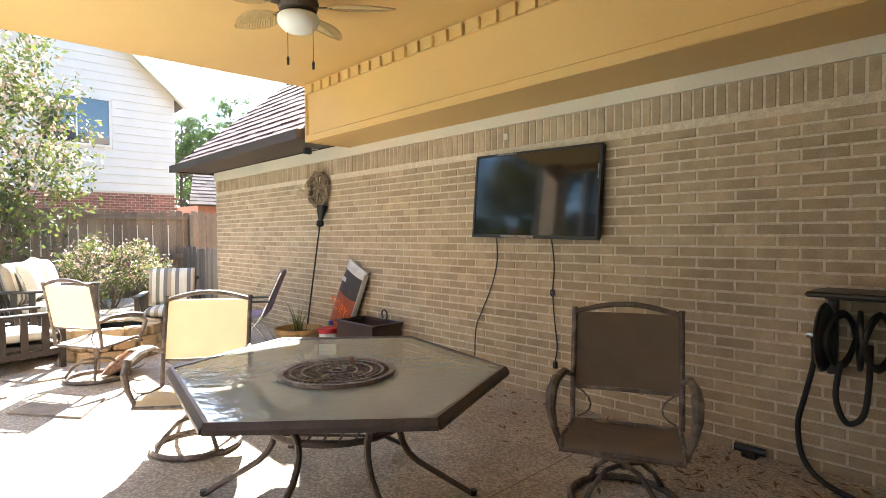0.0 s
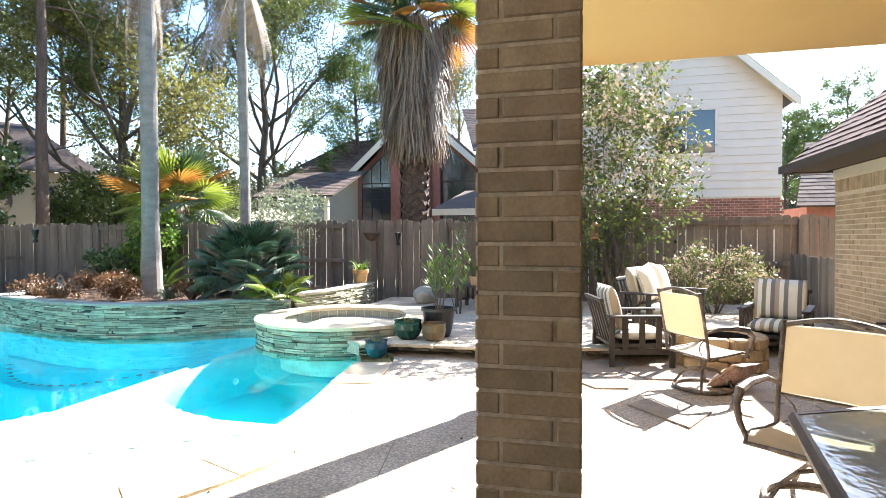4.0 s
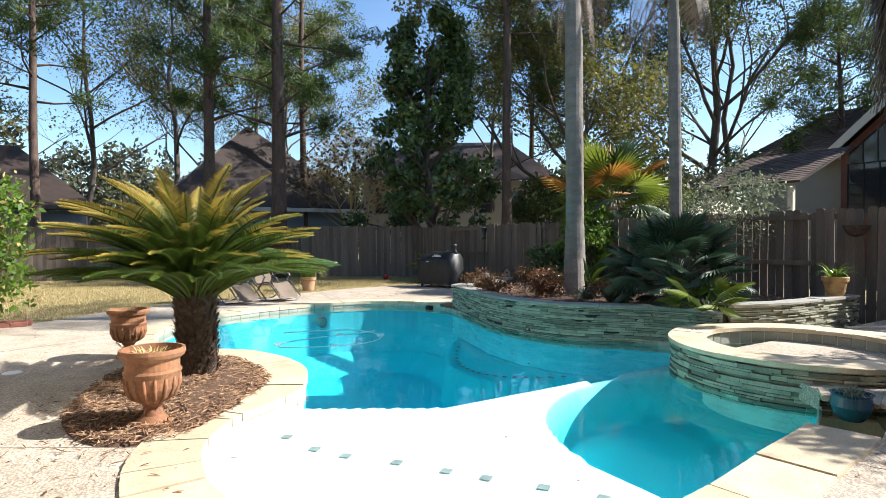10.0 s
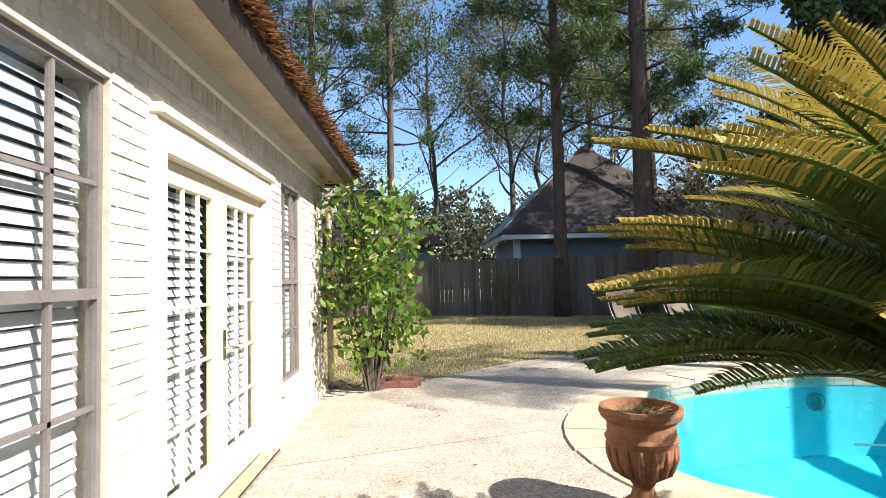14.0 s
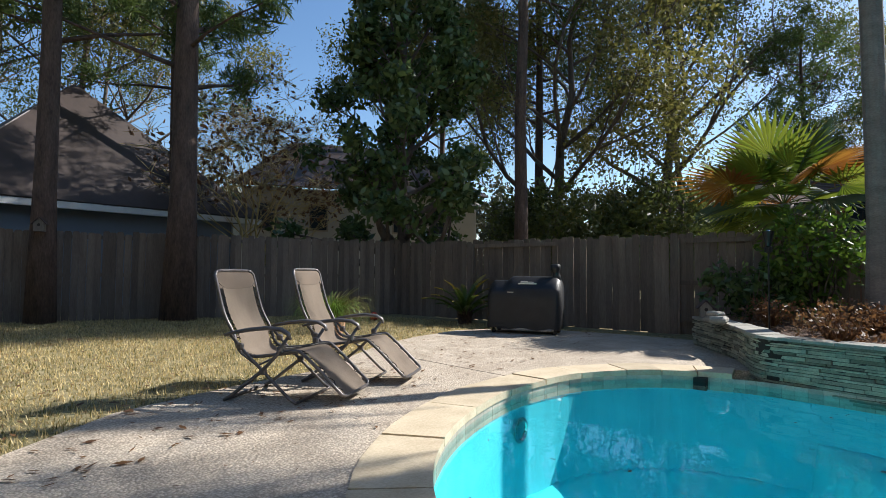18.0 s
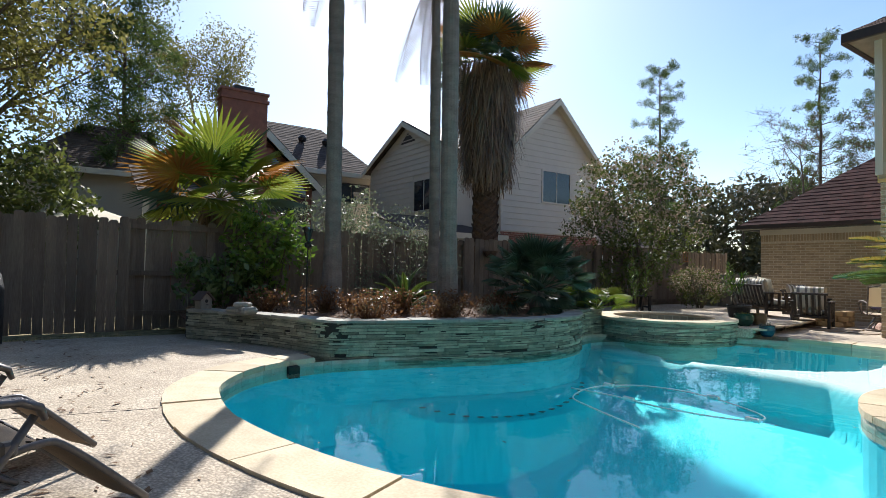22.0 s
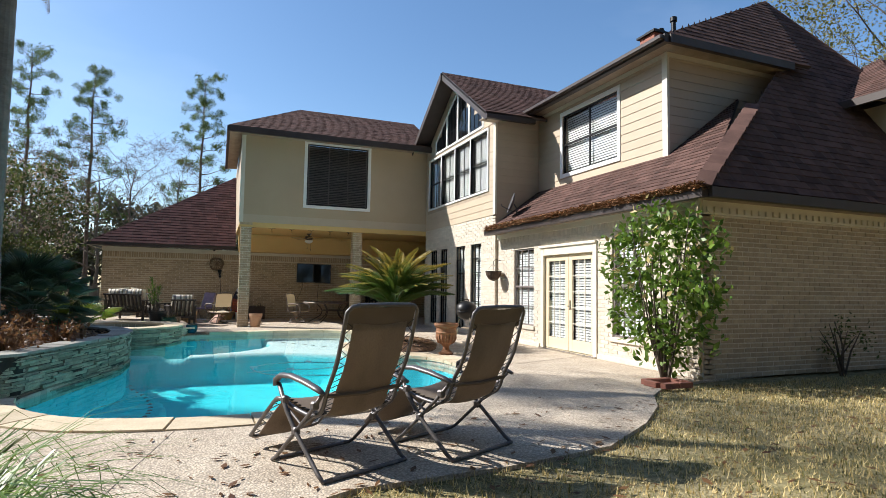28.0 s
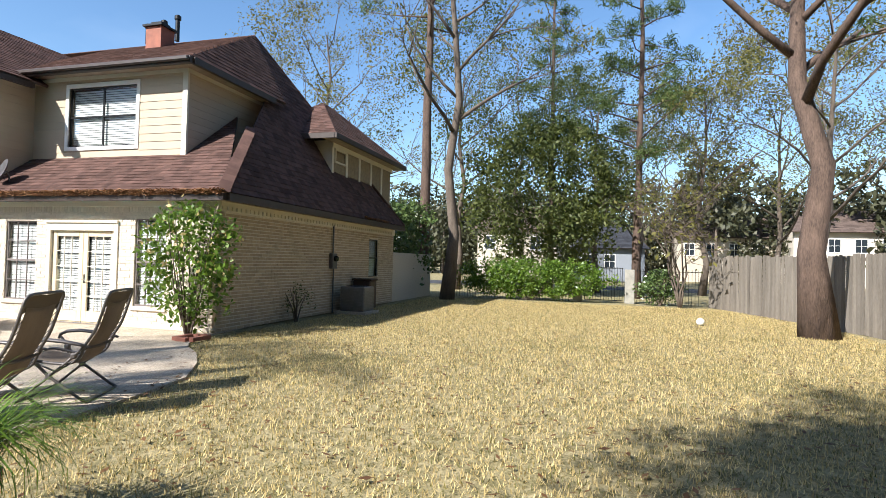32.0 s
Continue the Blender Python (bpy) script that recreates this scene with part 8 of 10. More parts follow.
lazy_susan()


def striped(owner, name, w, d, h, m, seed=0, across=True):
    """A soft cushion made of stripes side by side, all rounded to one pillow."""
    order = ("cream", "grey", "cream", "tan", "cream", "olive", "cream", "grey", "tan", "cream", "grey", "cream")
    keys = list(STRIPES)
    nu, nv = 24, 8
    bm = bmesh.new()
    grid = {}
    for sgn in (1, -1):
        for i in range(nu + 1):
            for k in range(nv + 1):
                u, v = i / nu, k / nv
                edge = i in (0, nu) or k in (0, nv)
                if edge and sgn < 0:
                    grid[sgn, i, k] = grid[1, i, k]
                    continue
                puff = (max(0, 1 - abs(2 * u - 1) ** 3.2) * max(0, 1 - abs(2 * v - 1) ** 3.2)) ** .5
                grid[sgn, i, k] = bm.verts.new(m @ Vector(((u - .5) * w, (v - .5) * d, sgn * h / 2 * puff)))
    for sgn in (1, -1):
        for i in range(nu):
            for k in range(nv):
                q = (grid[sgn, i, k], grid[sgn, i + 1, k], grid[sgn, i + 1, k + 1], grid[sgn, i, k + 1])
                f = bm.faces.new(q if sgn > 0 else q[::-1])
                f.material_index = keys.index(order[(i // 2 + seed) % 12])
    ob = part(name, bm, STRIPES[keys[0]], owner, smooth=True)
    for key in keys[1:]:
        ob.data.materials.append(STRIPES[key])


def pillow(owner, name, w, d, h, m, mat):
    bm = bmesh.new()
    n = 12
    for sgn in (1, -1):
        g = [[bm.verts.new(m @ Vector(((i / n - .5) * w * (1 - .06 * math.sin(math.pi * j / n)), (j / n - .5) * d * (1 - .06 * math.sin(math.pi * i / n)), sgn * h / 2 * (max(0, 1 - abs(2 * i / n - 1) ** 2.4) * max(0, 1 - abs(2 * j / n - 1) ** 2.4)) ** .55 + sgn * .003 + .006 * noise.noise((i * .5, j * .5, sgn))))) for j in range(n + 1)] for i in range(n + 1)]
        for i in range(n):
            for j in range(n):
                q = (g[i][j], g[i + 1][j], g[i + 1][j + 1], g[i][j + 1])
                bm.faces.new(q if sgn > 0 else q[::-1])
    return part(name, bm, mat, owner, smooth=True)


def club_chair(name, label, at, wide, category="chair", seats=1):
    """Dark slatted armchair or settee, facing +x, with a deep seat."""
    c = thing(name, label, category, "fire pit seating", at=at)
    hw, dp = wide / 2, .36
    for sx in (-1, 1):
        for sy in (-1, 1):
            part("leg", boxes((sx * dp - .03, sx * dp + .03, sy * hw - .03, sy * hw + .03, 0, .60), bevel=.005), DARK_WOOD, c)
    for sy in (-1, 1):
        part("arm", boxes((-dp - .05, dp + .06, sy * hw - .05, sy * hw + .05, .60, .63), bevel=.008), DARK_WOOD, c)
        for x in (-.2, 0, .2):
            part("slat", boxes((x - .035, x + .035, sy * hw - .012, sy * hw + .012, .2, .60)), DARK_WOOD, c)
        part("side_rail", boxes((-dp, dp, sy * hw - .018, sy * hw + .018, .16, .22)), DARK_WOOD, c)
    part("seat_frame", boxes((-dp, dp, -hw, hw, .24, .29), bevel=.006), DARK_WOOD, c)
    tilt = Matrix.Translation((-dp + .02, 0, .3)) @ Matrix.Rotation(radians(-16), 4, "Y")
    n = int(wide / .12)
    for k in range(n):
        y = -hw + .06 + (wide - .12) * k / (n - 1)
        part("back_slat", boxes((-.012, .012, y - .025, y + .025, 0, .5), m=tilt), DARK_WOOD, c)
    part("back_rail", boxes((-.02, .02, -hw, hw, .5, .55), m=tilt, bevel=.006), DARK_WOOD, c)
    for k in range(seats):
        w = (wide - .08) / seats
        y = -hw + .04 + w * (k + .5)
        striped(c, "seat_cushion", w - .01, .66, .16, Matrix.Translation((.03, y, .375)) @ Matrix.Rotation(math.pi / 2, 4, "Z"), seed=k)
        striped(c, "back_cushion", w - .01, .56, .17, Matrix.Translation((-.28, y, .70)) @ Matrix.Rotation(radians(-14), 4, "Y") @ Matrix.Rotation(math.pi / 2, 4, "Y") @ Matrix.Rotation(math.pi / 2, 4, "Z"), seed=k + 3)
    return c


club_chair("club_chair", "dark slatted club chair with striped cushions", facing(8.2, -.72, .0, (.25, -1)), .72)
ls = club_chair("loveseat", "dark slatted loveseat with striped seat and cream pillows", facing(9.65, -1.3, .15, (-.45, -.9)), 1.25, "sofa", 2)
for k, (y, a) in enumerate(((-.3, 8), (.22, -6))):
    p = thing("throw_pillow", "square cream throw pillow leaning on the loveseat back", "pillow", "cream pillows", at=facing(9.65, -1.3, .15, (-.45, -.9)) @ Matrix.Translation((-.12, y, .76)) @ Matrix.Rotation(radians(a), 4, "X") @ Matrix.Rotation(radians(72), 4, "Y"))
    pillow(p, "cover", .52, .52, .17, Matrix(), CUSHION)
club_chair("club_chair", "dark slatted club chair with tall striped back cushion", facing(9.15, -2.65, .0, (-.9, .4)), .72)
p = thing("throw_pillow", "red-brown patterned pillow lying on the paving by the chair", "pillow", at=Matrix.Translation((7.1, -1.62, .14)) @ Matrix.Rotation(radians(40), 4, "Z") @ Matrix.Rotation(radians(38), 4, "Y"))
pillow(p, "cover", .42, .42, .15, Matrix(), material("paisley", (0.30, 0.13, 0.10), 0.9, col2=(0.55, 0.42, 0.34), scale=26, fine=60, bump=0.3))


def fire_pit():
    f = thing("fire_pit", "round fire pit of stacked tan stone blocks", "fire pit")
    m = material("pit_stone", (0.50, 0.36, 0.20), 0.9, col2=(0.34, 0.24, 0.13), scale=8, fine=50, bump=0.6, spread=.22)
    cx, cy = 8.25, -1.75
    for c in range(3):
        for k in range(11):
            a = 2 * math.pi * (k + .5 * (c % 2)) / 11
            r_ = random.Random(c * 31 + k)
            bm = boxes((-.115, .115, -.08, .08, 0, .125), bevel=.018)
            for v in bm.verts:
                v.co += Vector((r_.uniform(-.006, .006), r_.uniform(-.006, .006), r_.uniform(-.004, .004)))
            ob = part("block", bm, m, f)
            ob.matrix_basis = pose(cx + .43 * math.cos(a), cy + .43 * math.sin(a), .13 * c, 0, 0, math.degrees(a) + 90 + r_.uniform(-4, 4))
    bm = bmesh.new()
    lathe(bm, [(.34, .0), (.34, .36), (.33, .36), (.33, .05), (0, .05)], 24, (cx, cy, 0))
    part("liner", bm, BLACK_METAL, f)


fire_pit()


def flagstones():
    f = thing("flagstones", "irregular flagstones set in the concrete by the fire pit", "paving", kind="structure")
    m = material("rough_flagstone", (0.40, 0.32, 0.24), 0.9, col2=(0.24, 0.19, 0.145), scale=6, fine=60, bump=0.8, spread=.18)
    rows = [((6.23, -.52), (6.70, -.88), (6.18, -1.22), (5.68, -.95))]
    r = random.Random(9)
    for x, y, s in ((7.05, -.35, .34), (7.75, -.25, .38), (7.6, -.95, .36), (6.9, -1.75, .34), (7.5, -1.6, .30), (6.3, -1.75, .33), (7.2, -2.35, .36), (6.5, -2.5, .34), (7.95, -2.75, .36), (8.3, -.05, .3), (7.4, -3.0, .3), (5.85, -1.6, .28)):
        a0, n = r.uniform(0, 6), r.choice((5, 6, 6, 7))
        rows.append(tuple((x + s * r.uniform(.85, 1.1) * math.cos(a0 - 2 * math.pi * k / n), y + s * r.uniform(.8, 1.05) * math.sin(a0 - 2 * math.pi * k / n)) for k in range(n)))
    for poly in rows:
        bm = bmesh.new()
        prism(bm, poly, .002, .012 + r.uniform(0, .006))
        bmesh.ops.recalc_face_normals(bm, faces=bm.faces[:])
        part("flagstone", bm, m, f)


flagstones()

# things along the screen wall
W = TV_Y + .012


def television():
    t = thing("television", "flat black television tilted slightly on the brick wall", "television", at=Matrix.Translation((3.52, W + .09, 1.805)) @ Matrix.Rotation(radians(-1.2), 4, "Y") @ Matrix.Rotation(radians(4), 4, "X"))
    part("housing", boxes((-.68, .68, -.06, -.01, -.385, .385), bevel=.012), BLACK_PLASTIC, t)
    part("bezel", boxes((-.68, .68, -.01, .006, -.385, -.355), (-.68, .68, -.01, .006, .365, .385), (-.68, -.66, -.01, .006, -.355, .365), (.66, .68, -.01, .006, -.355, .365)), BLACK_PLASTIC, t)
    part("screen", boxes((-.66, .66, -.01, .0, -.355, .365)), SCREEN_BLACK, t)
    scuff = material("peeled_film", (0.42, 0.40, 0.37), 0.5, scale=30, var=0.4, bump=0.2)
    part("peeling_film", boxes((.18, .42, .006, .0075, .368, .382), (-.05, .32, .006, .0075, -.382, -.36), (-.665, -.655, .006, .0075, .10, .22)), scuff, t, "peeling protective film")
    part("mount", boxes((-.2, .2, -.1, -.05, -.2, .2)), BLACK_METAL, t)


television()


def cable(label, pts, r=.006, mat=BLACK_PLASTIC, name="power_cable"):
    c = thing(name, label, "cable")
    part("cable", tubes([(spline(pts, 5), r)], 6), mat, c, smooth=True)
    return c


cable("black cable hanging from the television", [(3.95, W + .06, 1.44), (3.98, W + .02, 1.2), (4.06, W + .015, .95), (4.2, W + .015, .68), (4.27, W + .015, .5), (4.29, W + .02, .02), (4.3, W + .1, .012)])
c2 = cable("black cord with a knot and a plug on the wall", [(3.33, W + .06, 1.44), (3.33, W + .015, 1.2), (3.345, W + .015, .97), (3.33, W + .015, .75), (3.30, W + .015, .50), (3.32, W + .015, .36)])
part("knot", tubes([([(3.345 + .02 * math.cos(a), W + .018, .95 + .03 * math.sin(a)) for a in [k * .7 for k in range(10)]], .007)], 6), BLACK_PLASTIC, c2)
part("plug", boxes((3.30, 3.34, W + .002, W + .03, .30, .36), bevel=.006), BLACK_PLASTIC, c2)


def wheel_wreath():
    t = thing("wheel_wreath", "rustic wagon-wheel wreath with a bleached antler star", "wall decoration")
    c = Vector((7.2, W + .05, 2.08))
    m = material("twig_bark", (0.15, 0.10, 0.065), 0.9, col2=(0.28, 0.21, 0.14), scale=30, bump=0.8)
    pale = material("driftwood", (0.50, 0.40, 0.28), 0.85, scale=20, bump=0.4)
    r = random.Random(5)
    for j in range(9):
        n = 26
        ph, rr = r.uniform(0, 6), .225 + r.uniform(-.03, .03)
        pts = [c + Vector((math.cos(2 * math.pi * k / n) * (rr + .015 * math.sin(k * 1.3 + ph)), .03 * math.sin(k * 1.7 + ph), math.sin(2 * math.pi * k / n) * (rr + .02 * math.sin(k * .9 + ph)))) for k in range(n + 1)]
        part("vine", tubes([(pts, .011)], 5), m, t)
    for k in range(6):
        a = math.pi * k / 6
        d = Vector((math.cos(a), 0, math.sin(a))) * .2
        part("spoke", tubes([([c - d, c + d], .012)], 5), m, t)
    for k in range(7):
        a = r.uniform(-.6, 3.8)
        e = c + Vector((.15, .08, -.05))
        part("antler", tubes([([e, e + Vector((math.cos(a) * .12 + .05, .04, math.sin(a) * .12)), e + Vector((math.cos(a) * .20 + .06, .02, math.sin(a) * .22))], [.018, .013, .004])], 6), pale, t)


wheel_wreath()


def torch(label, base, top, lean=None):
    t = thing("garden_torch", label, "torch", "garden torches")
    b, e = Vector(base), Vector(top)
    d = (e - b).normalized()
    part("pole", tubes([([b, e - d * .22], .011)], 7), BLACK_METAL, t)
    part("collar", tubes([([e - d * .30, e - d * .28, e - d * .22, e - d * .20], [.014, .05, .05, .014])], 10), BLACK_METAL, t)
    part("cup", tubes([([e - d * .2, e - d * .08, e - d * .01], [.03, .06, .075])], 12), BLACK_METAL, t)
    part("wick_cap", tubes([([e - d * .01, e + d * .01], [.03, .02])], 8), CHROME, t)


torch("tall black torch leaning on the brick wall", (6.95, -3.62, 0), (7.08, -3.98, 1.86))
torch("slim garden torch standing in the raised bed", (10.22, 11.04, .3), (10.22, 11.04, 1.77))
torch("slim garden torch by the back fence", (13.3, 4.05, 0), (13.3, 4.05, 1.69))
wc = thing("wall_camera", "small white and black camera under the eave", "camera")
part("mount", boxes((7.27, 7.33, W + .0, W + .10, 2.63, 2.69), bevel=.01), PAINT_WHITE, wc)
part("body", boxes((7.265, 7.335, W + .09, W + .2, 2.56, 2.64), bevel=.015), BLACK_PLASTIC, wc)
bt = thing("wall_box", "small white hook on the soldier course", "hook", kind="")
part("plate", boxes((3.85, 3.9, W, W + .02, 2.33, 2.39), bevel=.004), PAINT_CREAM, bt)


def pot(name, label, at, prof, mat, soil=True, n=28, category="plant pot"):
    """A turned pot with a rim, thickness and soil."""
    t = thing(name, label, category, at=Matrix.Translation(at))
    H = prof[-1][1]
    inner = [(prof[-1][0] - .022, H), (prof[-1][0] - .035, H - .08), (0, H - .081)]
    bm = bmesh.new()
    lathe(bm, prof + inner, n)
    part("body", bm, mat, t, smooth=False)
    if soil:
        bm = bmesh.new()
        lathe(bm, [(prof[-1][0] - .034, H - .07), (prof[-1][0] * .5, H - .055), (0, H - .05)], 16)
        part("soil", bm, MULCH, t)
    return t


YELLOW_CLAY = material("yellow_clay", (0.55, 0.36, 0.14), 0.75, col2=(0.36, 0.20, 0.08), scale=7, bump=0.3, stain=(0.12, 0.06, 0.035), stain_scale=6)
pot("bowl_pot", "wide yellow clay bowl with worn dark rim", (6.78, -3.45, 0), [(.16, 0), (.20, .08), (.26, .22), (.285, .25), (.30, .27), (.30, .31)], YELLOW_CLAY)
tuft("dry_plant", "thin dry sprigs in the clay bowl", (6.78, -3.45, .25), 16, .45, 401, OLIVE, lean=.4, width=.012)
bn = thing("plastic_bin", "open brown plastic bin by the wall", "bin")
bm = bmesh.new()
for x0, x1, y0, y1 in ((5.4, 6.1, -3.98, -3.965), (5.4, 6.1, -3.60, -3.585), (5.4, 5.415, -3.965, -3.60), (6.085, 6.1, -3.965, -3.60)):
    box(bm, x0, x1, y0, y1, 0, .45)
box(bm, 5.4, 6.1, -3.98, -3.585, 0, .012)
part("body", bm, PLASTIC_BROWN, bn)
part("rim", boxes((5.37, 6.13, -4.0, -3.965, .45, .475), (5.37, 6.13, -3.60, -3.56, .45, .475), (5.37, 5.415, -3.965, -3.60, .45, .475), (6.085, 6.13, -3.965, -3.60, .45, .475), bevel=.006), PLASTIC_BROWN, bn)
part("handle", boxes((6.13, 6.19, -3.83, -3.71, .38, .46), bevel=.008), PLASTIC_BROWN, bn)
hk = thing("hook", "black plastic hanger hook over the bin edge", "hook")
part("hook", tubes([([(5.6 + .05 * math.cos(a), -3.9, .55 + .05 * math.sin(a)) for a in [radians(-60 + 30 * k) for k in range(9)]] + [(5.56, -3.9, .47)], .009)], 6), BLACK_PLASTIC, hk)


def charcoal_bag():
    M = Matrix.Translation((6.62, W + .16, .12)) @ Matrix.Rotation(radians(6), 4, "X") @ Matrix.Rotation(radians(-22), 4, "Y") @ Matrix.Diagonal((1.2, 1.1, 1.45, 1))
    b = thing("charcoal_bag", "plump red and black paper bag leaning on the wall", "bag", at=M)
    red = material("bag_red", (0.40, 0.075, 0.02), 0.45, col2=(0.20, 0.04, 0.015), scale=9, bump=0.3, dist=.02)
    dark = material("bag_black", (0.035, 0.025, 0.03), 0.45, scale=9, bump=0.3, dist=.02)
    lt = material("bag_white", (0.70, 0.68, 0.66), 0.5, scale=9, bump=0.2)
    def band(z0, z1, mat, nm):
        bm = bmesh.new()
        n, mrow = 10, 5
        for s in (1, -1):
            g = []
            for i in range(mrow + 1):
                z = z0 + (z1 - z0) * i / mrow
                f = z / .72
                g.append([bm.verts.new((((j / n) - .5) * .36, s * (.004 + .075 * (max(0, math.sin(math.pi * min(1, f * .9 + .08))) ** .5) * (max(0, 1 - abs(2 * j / n - 1) ** 2.5) ** .5)), z)) for j in range(n + 1)])
            for i in range(mrow):
                for j in range(n):
                    q = (g[i][j], g[i][j + 1], g[i + 1][j + 1], g[i + 1][j])
                    bm.faces.new(q[::-1] if s > 0 else q)
        part(nm, bm, mat, b, smooth=True)
    band(0, .44, red, "lower_wrap")
    band(.44, .64, dark, "upper_wrap")
    band(.64, .72, lt, "folded_top")
    part("gusset", boxes((-.186, -.176, -.03, .035, .05, .70), bevel=.004), lt, b)
    cu = bpy.data.curves.new("lettering", "FONT")
    cu.body = "KORY"
    cu.size, cu.extrude, cu.align_x = .125, .001, "CENTER"
    cu.materials.append(material("bag_orange", (0.80, 0.16, 0.02), 0.5, scale=9, bump=0.0))
    tx = new("lettering", cu)
    tx.parent = b
    tx.matrix_basis = Matrix.Translation((.02, .083, .28)) @ Matrix.Rotation(math.pi, 4, "Z") @ Matrix.Rotation(math.pi / 2, 4, "X") @ Matrix.Rotation(radians(-4), 4, "Z")
    part("label_patch", boxes((.05, .12, .068, .07, .54, .58)), lt, b)


charcoal_bag()
tb = pot("plastic_tub", "white tub with red lid beside the bin", (6.38, -3.62, 0), [(.09, 0), (.10, .02), (.105, .27), (.108, .28)], PAINT_WHITE, soil=False, category="tub")
bm = bmesh.new()
lathe(bm, [(.112, .275), (.116, .28), (.116, .33), (.10, .335), (0, .33)], 24, (0, 0, 0))
part("lid", bm, material("red_plastic", (0.55, 0.02, 0.02), 0.4, scale=9, bump=0.05), tb)
jg = thing("plastic_jug", "grey plastic jug with blue cap", "jug", at=Matrix.Translation((6.62, -3.82, 0)))
bm = bmesh.new()
lathe(bm, [(.09, 0), (.10, .02), (.10, .2), (.05, .27), (.03, .28), (.03, .32)], 16)
part("body", bm, material("grey_plastic", (0.36, 0.36, 0.38), 0.45, scale=7, bump=0.1), jg)
part("cap", lathe(bmesh.new(), [(.035, .32), (.035, .37), (0, .372)], 12), material("blue_plastic", (0.03, 0.06, 0.30), 0.4, scale=9, bump=0.0), jg)
part("handle", tubes([([(.09, 0, .08), (.14, 0, .12), (.13, 0, .2), (.06, 0, .25)], .014)], 6), STEEL, jg)


def hose_reel():
    h = thing("hose_reel", "black wall hose reel with coiled garden hose", "hose reel")
    part("bracket", boxes((.86, 1.36, W, W + .04, 1.06, 1.13), (.88, .93, W, W + .05, .62, 1.06), (1.29, 1.34, W, W + .05, .62, 1.06), bevel=.006), BLACK_PLASTIC, h)
    part("cover", boxes((.84, 1.38, W + .04, W + .36, 1.10, 1.13), bevel=.01), BLACK_PLASTIC, h)
    for x in (.90, 1.32):
        bm = bmesh.new()
        lathe(bm, [(.0, -.012), (.19, -.012), (.20, 0), (.19, .012), (0, .012)], 20)
        bmesh.ops.transform(bm, matrix=Matrix.Translation((x, W + .2, .86)) @ Matrix.Rotation(math.pi / 2, 4, "Y"), verts=bm.verts[:])
        part("flange", bm, BLACK_PLASTIC, h)
    pts = []
    for k in range(160):
        a = k * 2 * math.pi / 20
        pts.append((.94 + .34 * abs((k / 40) % 2 - 1), W + .2 + (.145 + .012 * math.sin(k * .33)) * math.cos(a), .86 + (.145 + .012 * math.sin(k * .5)) * math.sin(a)))
    part("coil", tubes([(pts, .015)], 6), RUBBER, h, smooth=True)
    part("loop", tubes([(spline([(1.22, W + .3, .75), (1.24, W + .3, .55), (1.19, W + .3, .42), (1.12, W + .28, .47), (1.10, W + .26, .66), (1.1, W + .25, .85)], 6), .016)], 7), RUBBER, h, smooth=True)
    part("lead_hose", tubes([(spline([(1.38, W + .18, .86), (1.37, W + .19, .72), (1.42, W + .16, .5), (1.46, W + .15, .3), (1.40, W + .2, .1), (1.2, W + .3, .022), (.8, W + .38, .018), (.3, W + .42, .018), (-.6, W + .4, .018)], 6), .016)], 7), RUBBER, h, smooth=True)
    part("coupling", tubes([([(1.33, W + .18, .86), (1.41, W + .18, .86)], .022)], 10), CHROME, h)


hose_reel()
vb = thing("hose_valve", "small black tap fitting on the floor by the wall", "tap")
bm = boxes((1.70, 1.80, W + .03, W + .10, 0, .05), bevel=.012)
tube(bm, [(1.66, W + .06, .05), (1.84, W + .08, .055)], .026, 8)
part("body", bm, BLACK_PLASTIC, vb)


def purple_chair():
    c = thing("folding_chair", "faded purple folding lawn chair with pale tube frame", "chair", at=facing(7.55, -3.25, 0, (.55, .85)))
    purple = material("lilac_pad", (0.34, 0.27, 0.40), 0.8, scale=6, bump=0.3)
    for s in (-1, 1):
        part("side_tube", tubes([([(-.35, s * .24, .98), (-.1, s * .24, .42), (.22, s * .24, .02)], .012), ([(-.22, s * .24, .02), (.05, s * .24, .38), (.24, s * .24, .42)], .012)], 7), CHROME, c)
        part("arm", boxes((-.20, .20, s * .27 - .025, s * .27 + .025, .60, .625), bevel=.008), DARK_WOOD, c)
    part("cross_bar", tubes([([(-.22, -.24, .03), (-.22, .24, .03)], .01), ([(.2, -.24, .04), (.2, .24, .04)], .01)], 6), CHROME, c)
    bm = boxes((-.03, .03, -.22, .22, 0, .60), bevel=.02, m=Matrix.Translation((-.13, 0, .44)) @ Matrix.Rotation(radians(-22), 4, "Y"))
    part("back_pad", bm, purple, c)
    part("seat_pad", boxes((-.14, .24, -.22, .22, .40, .45), bevel=.018), purple, c)


purple_chair()


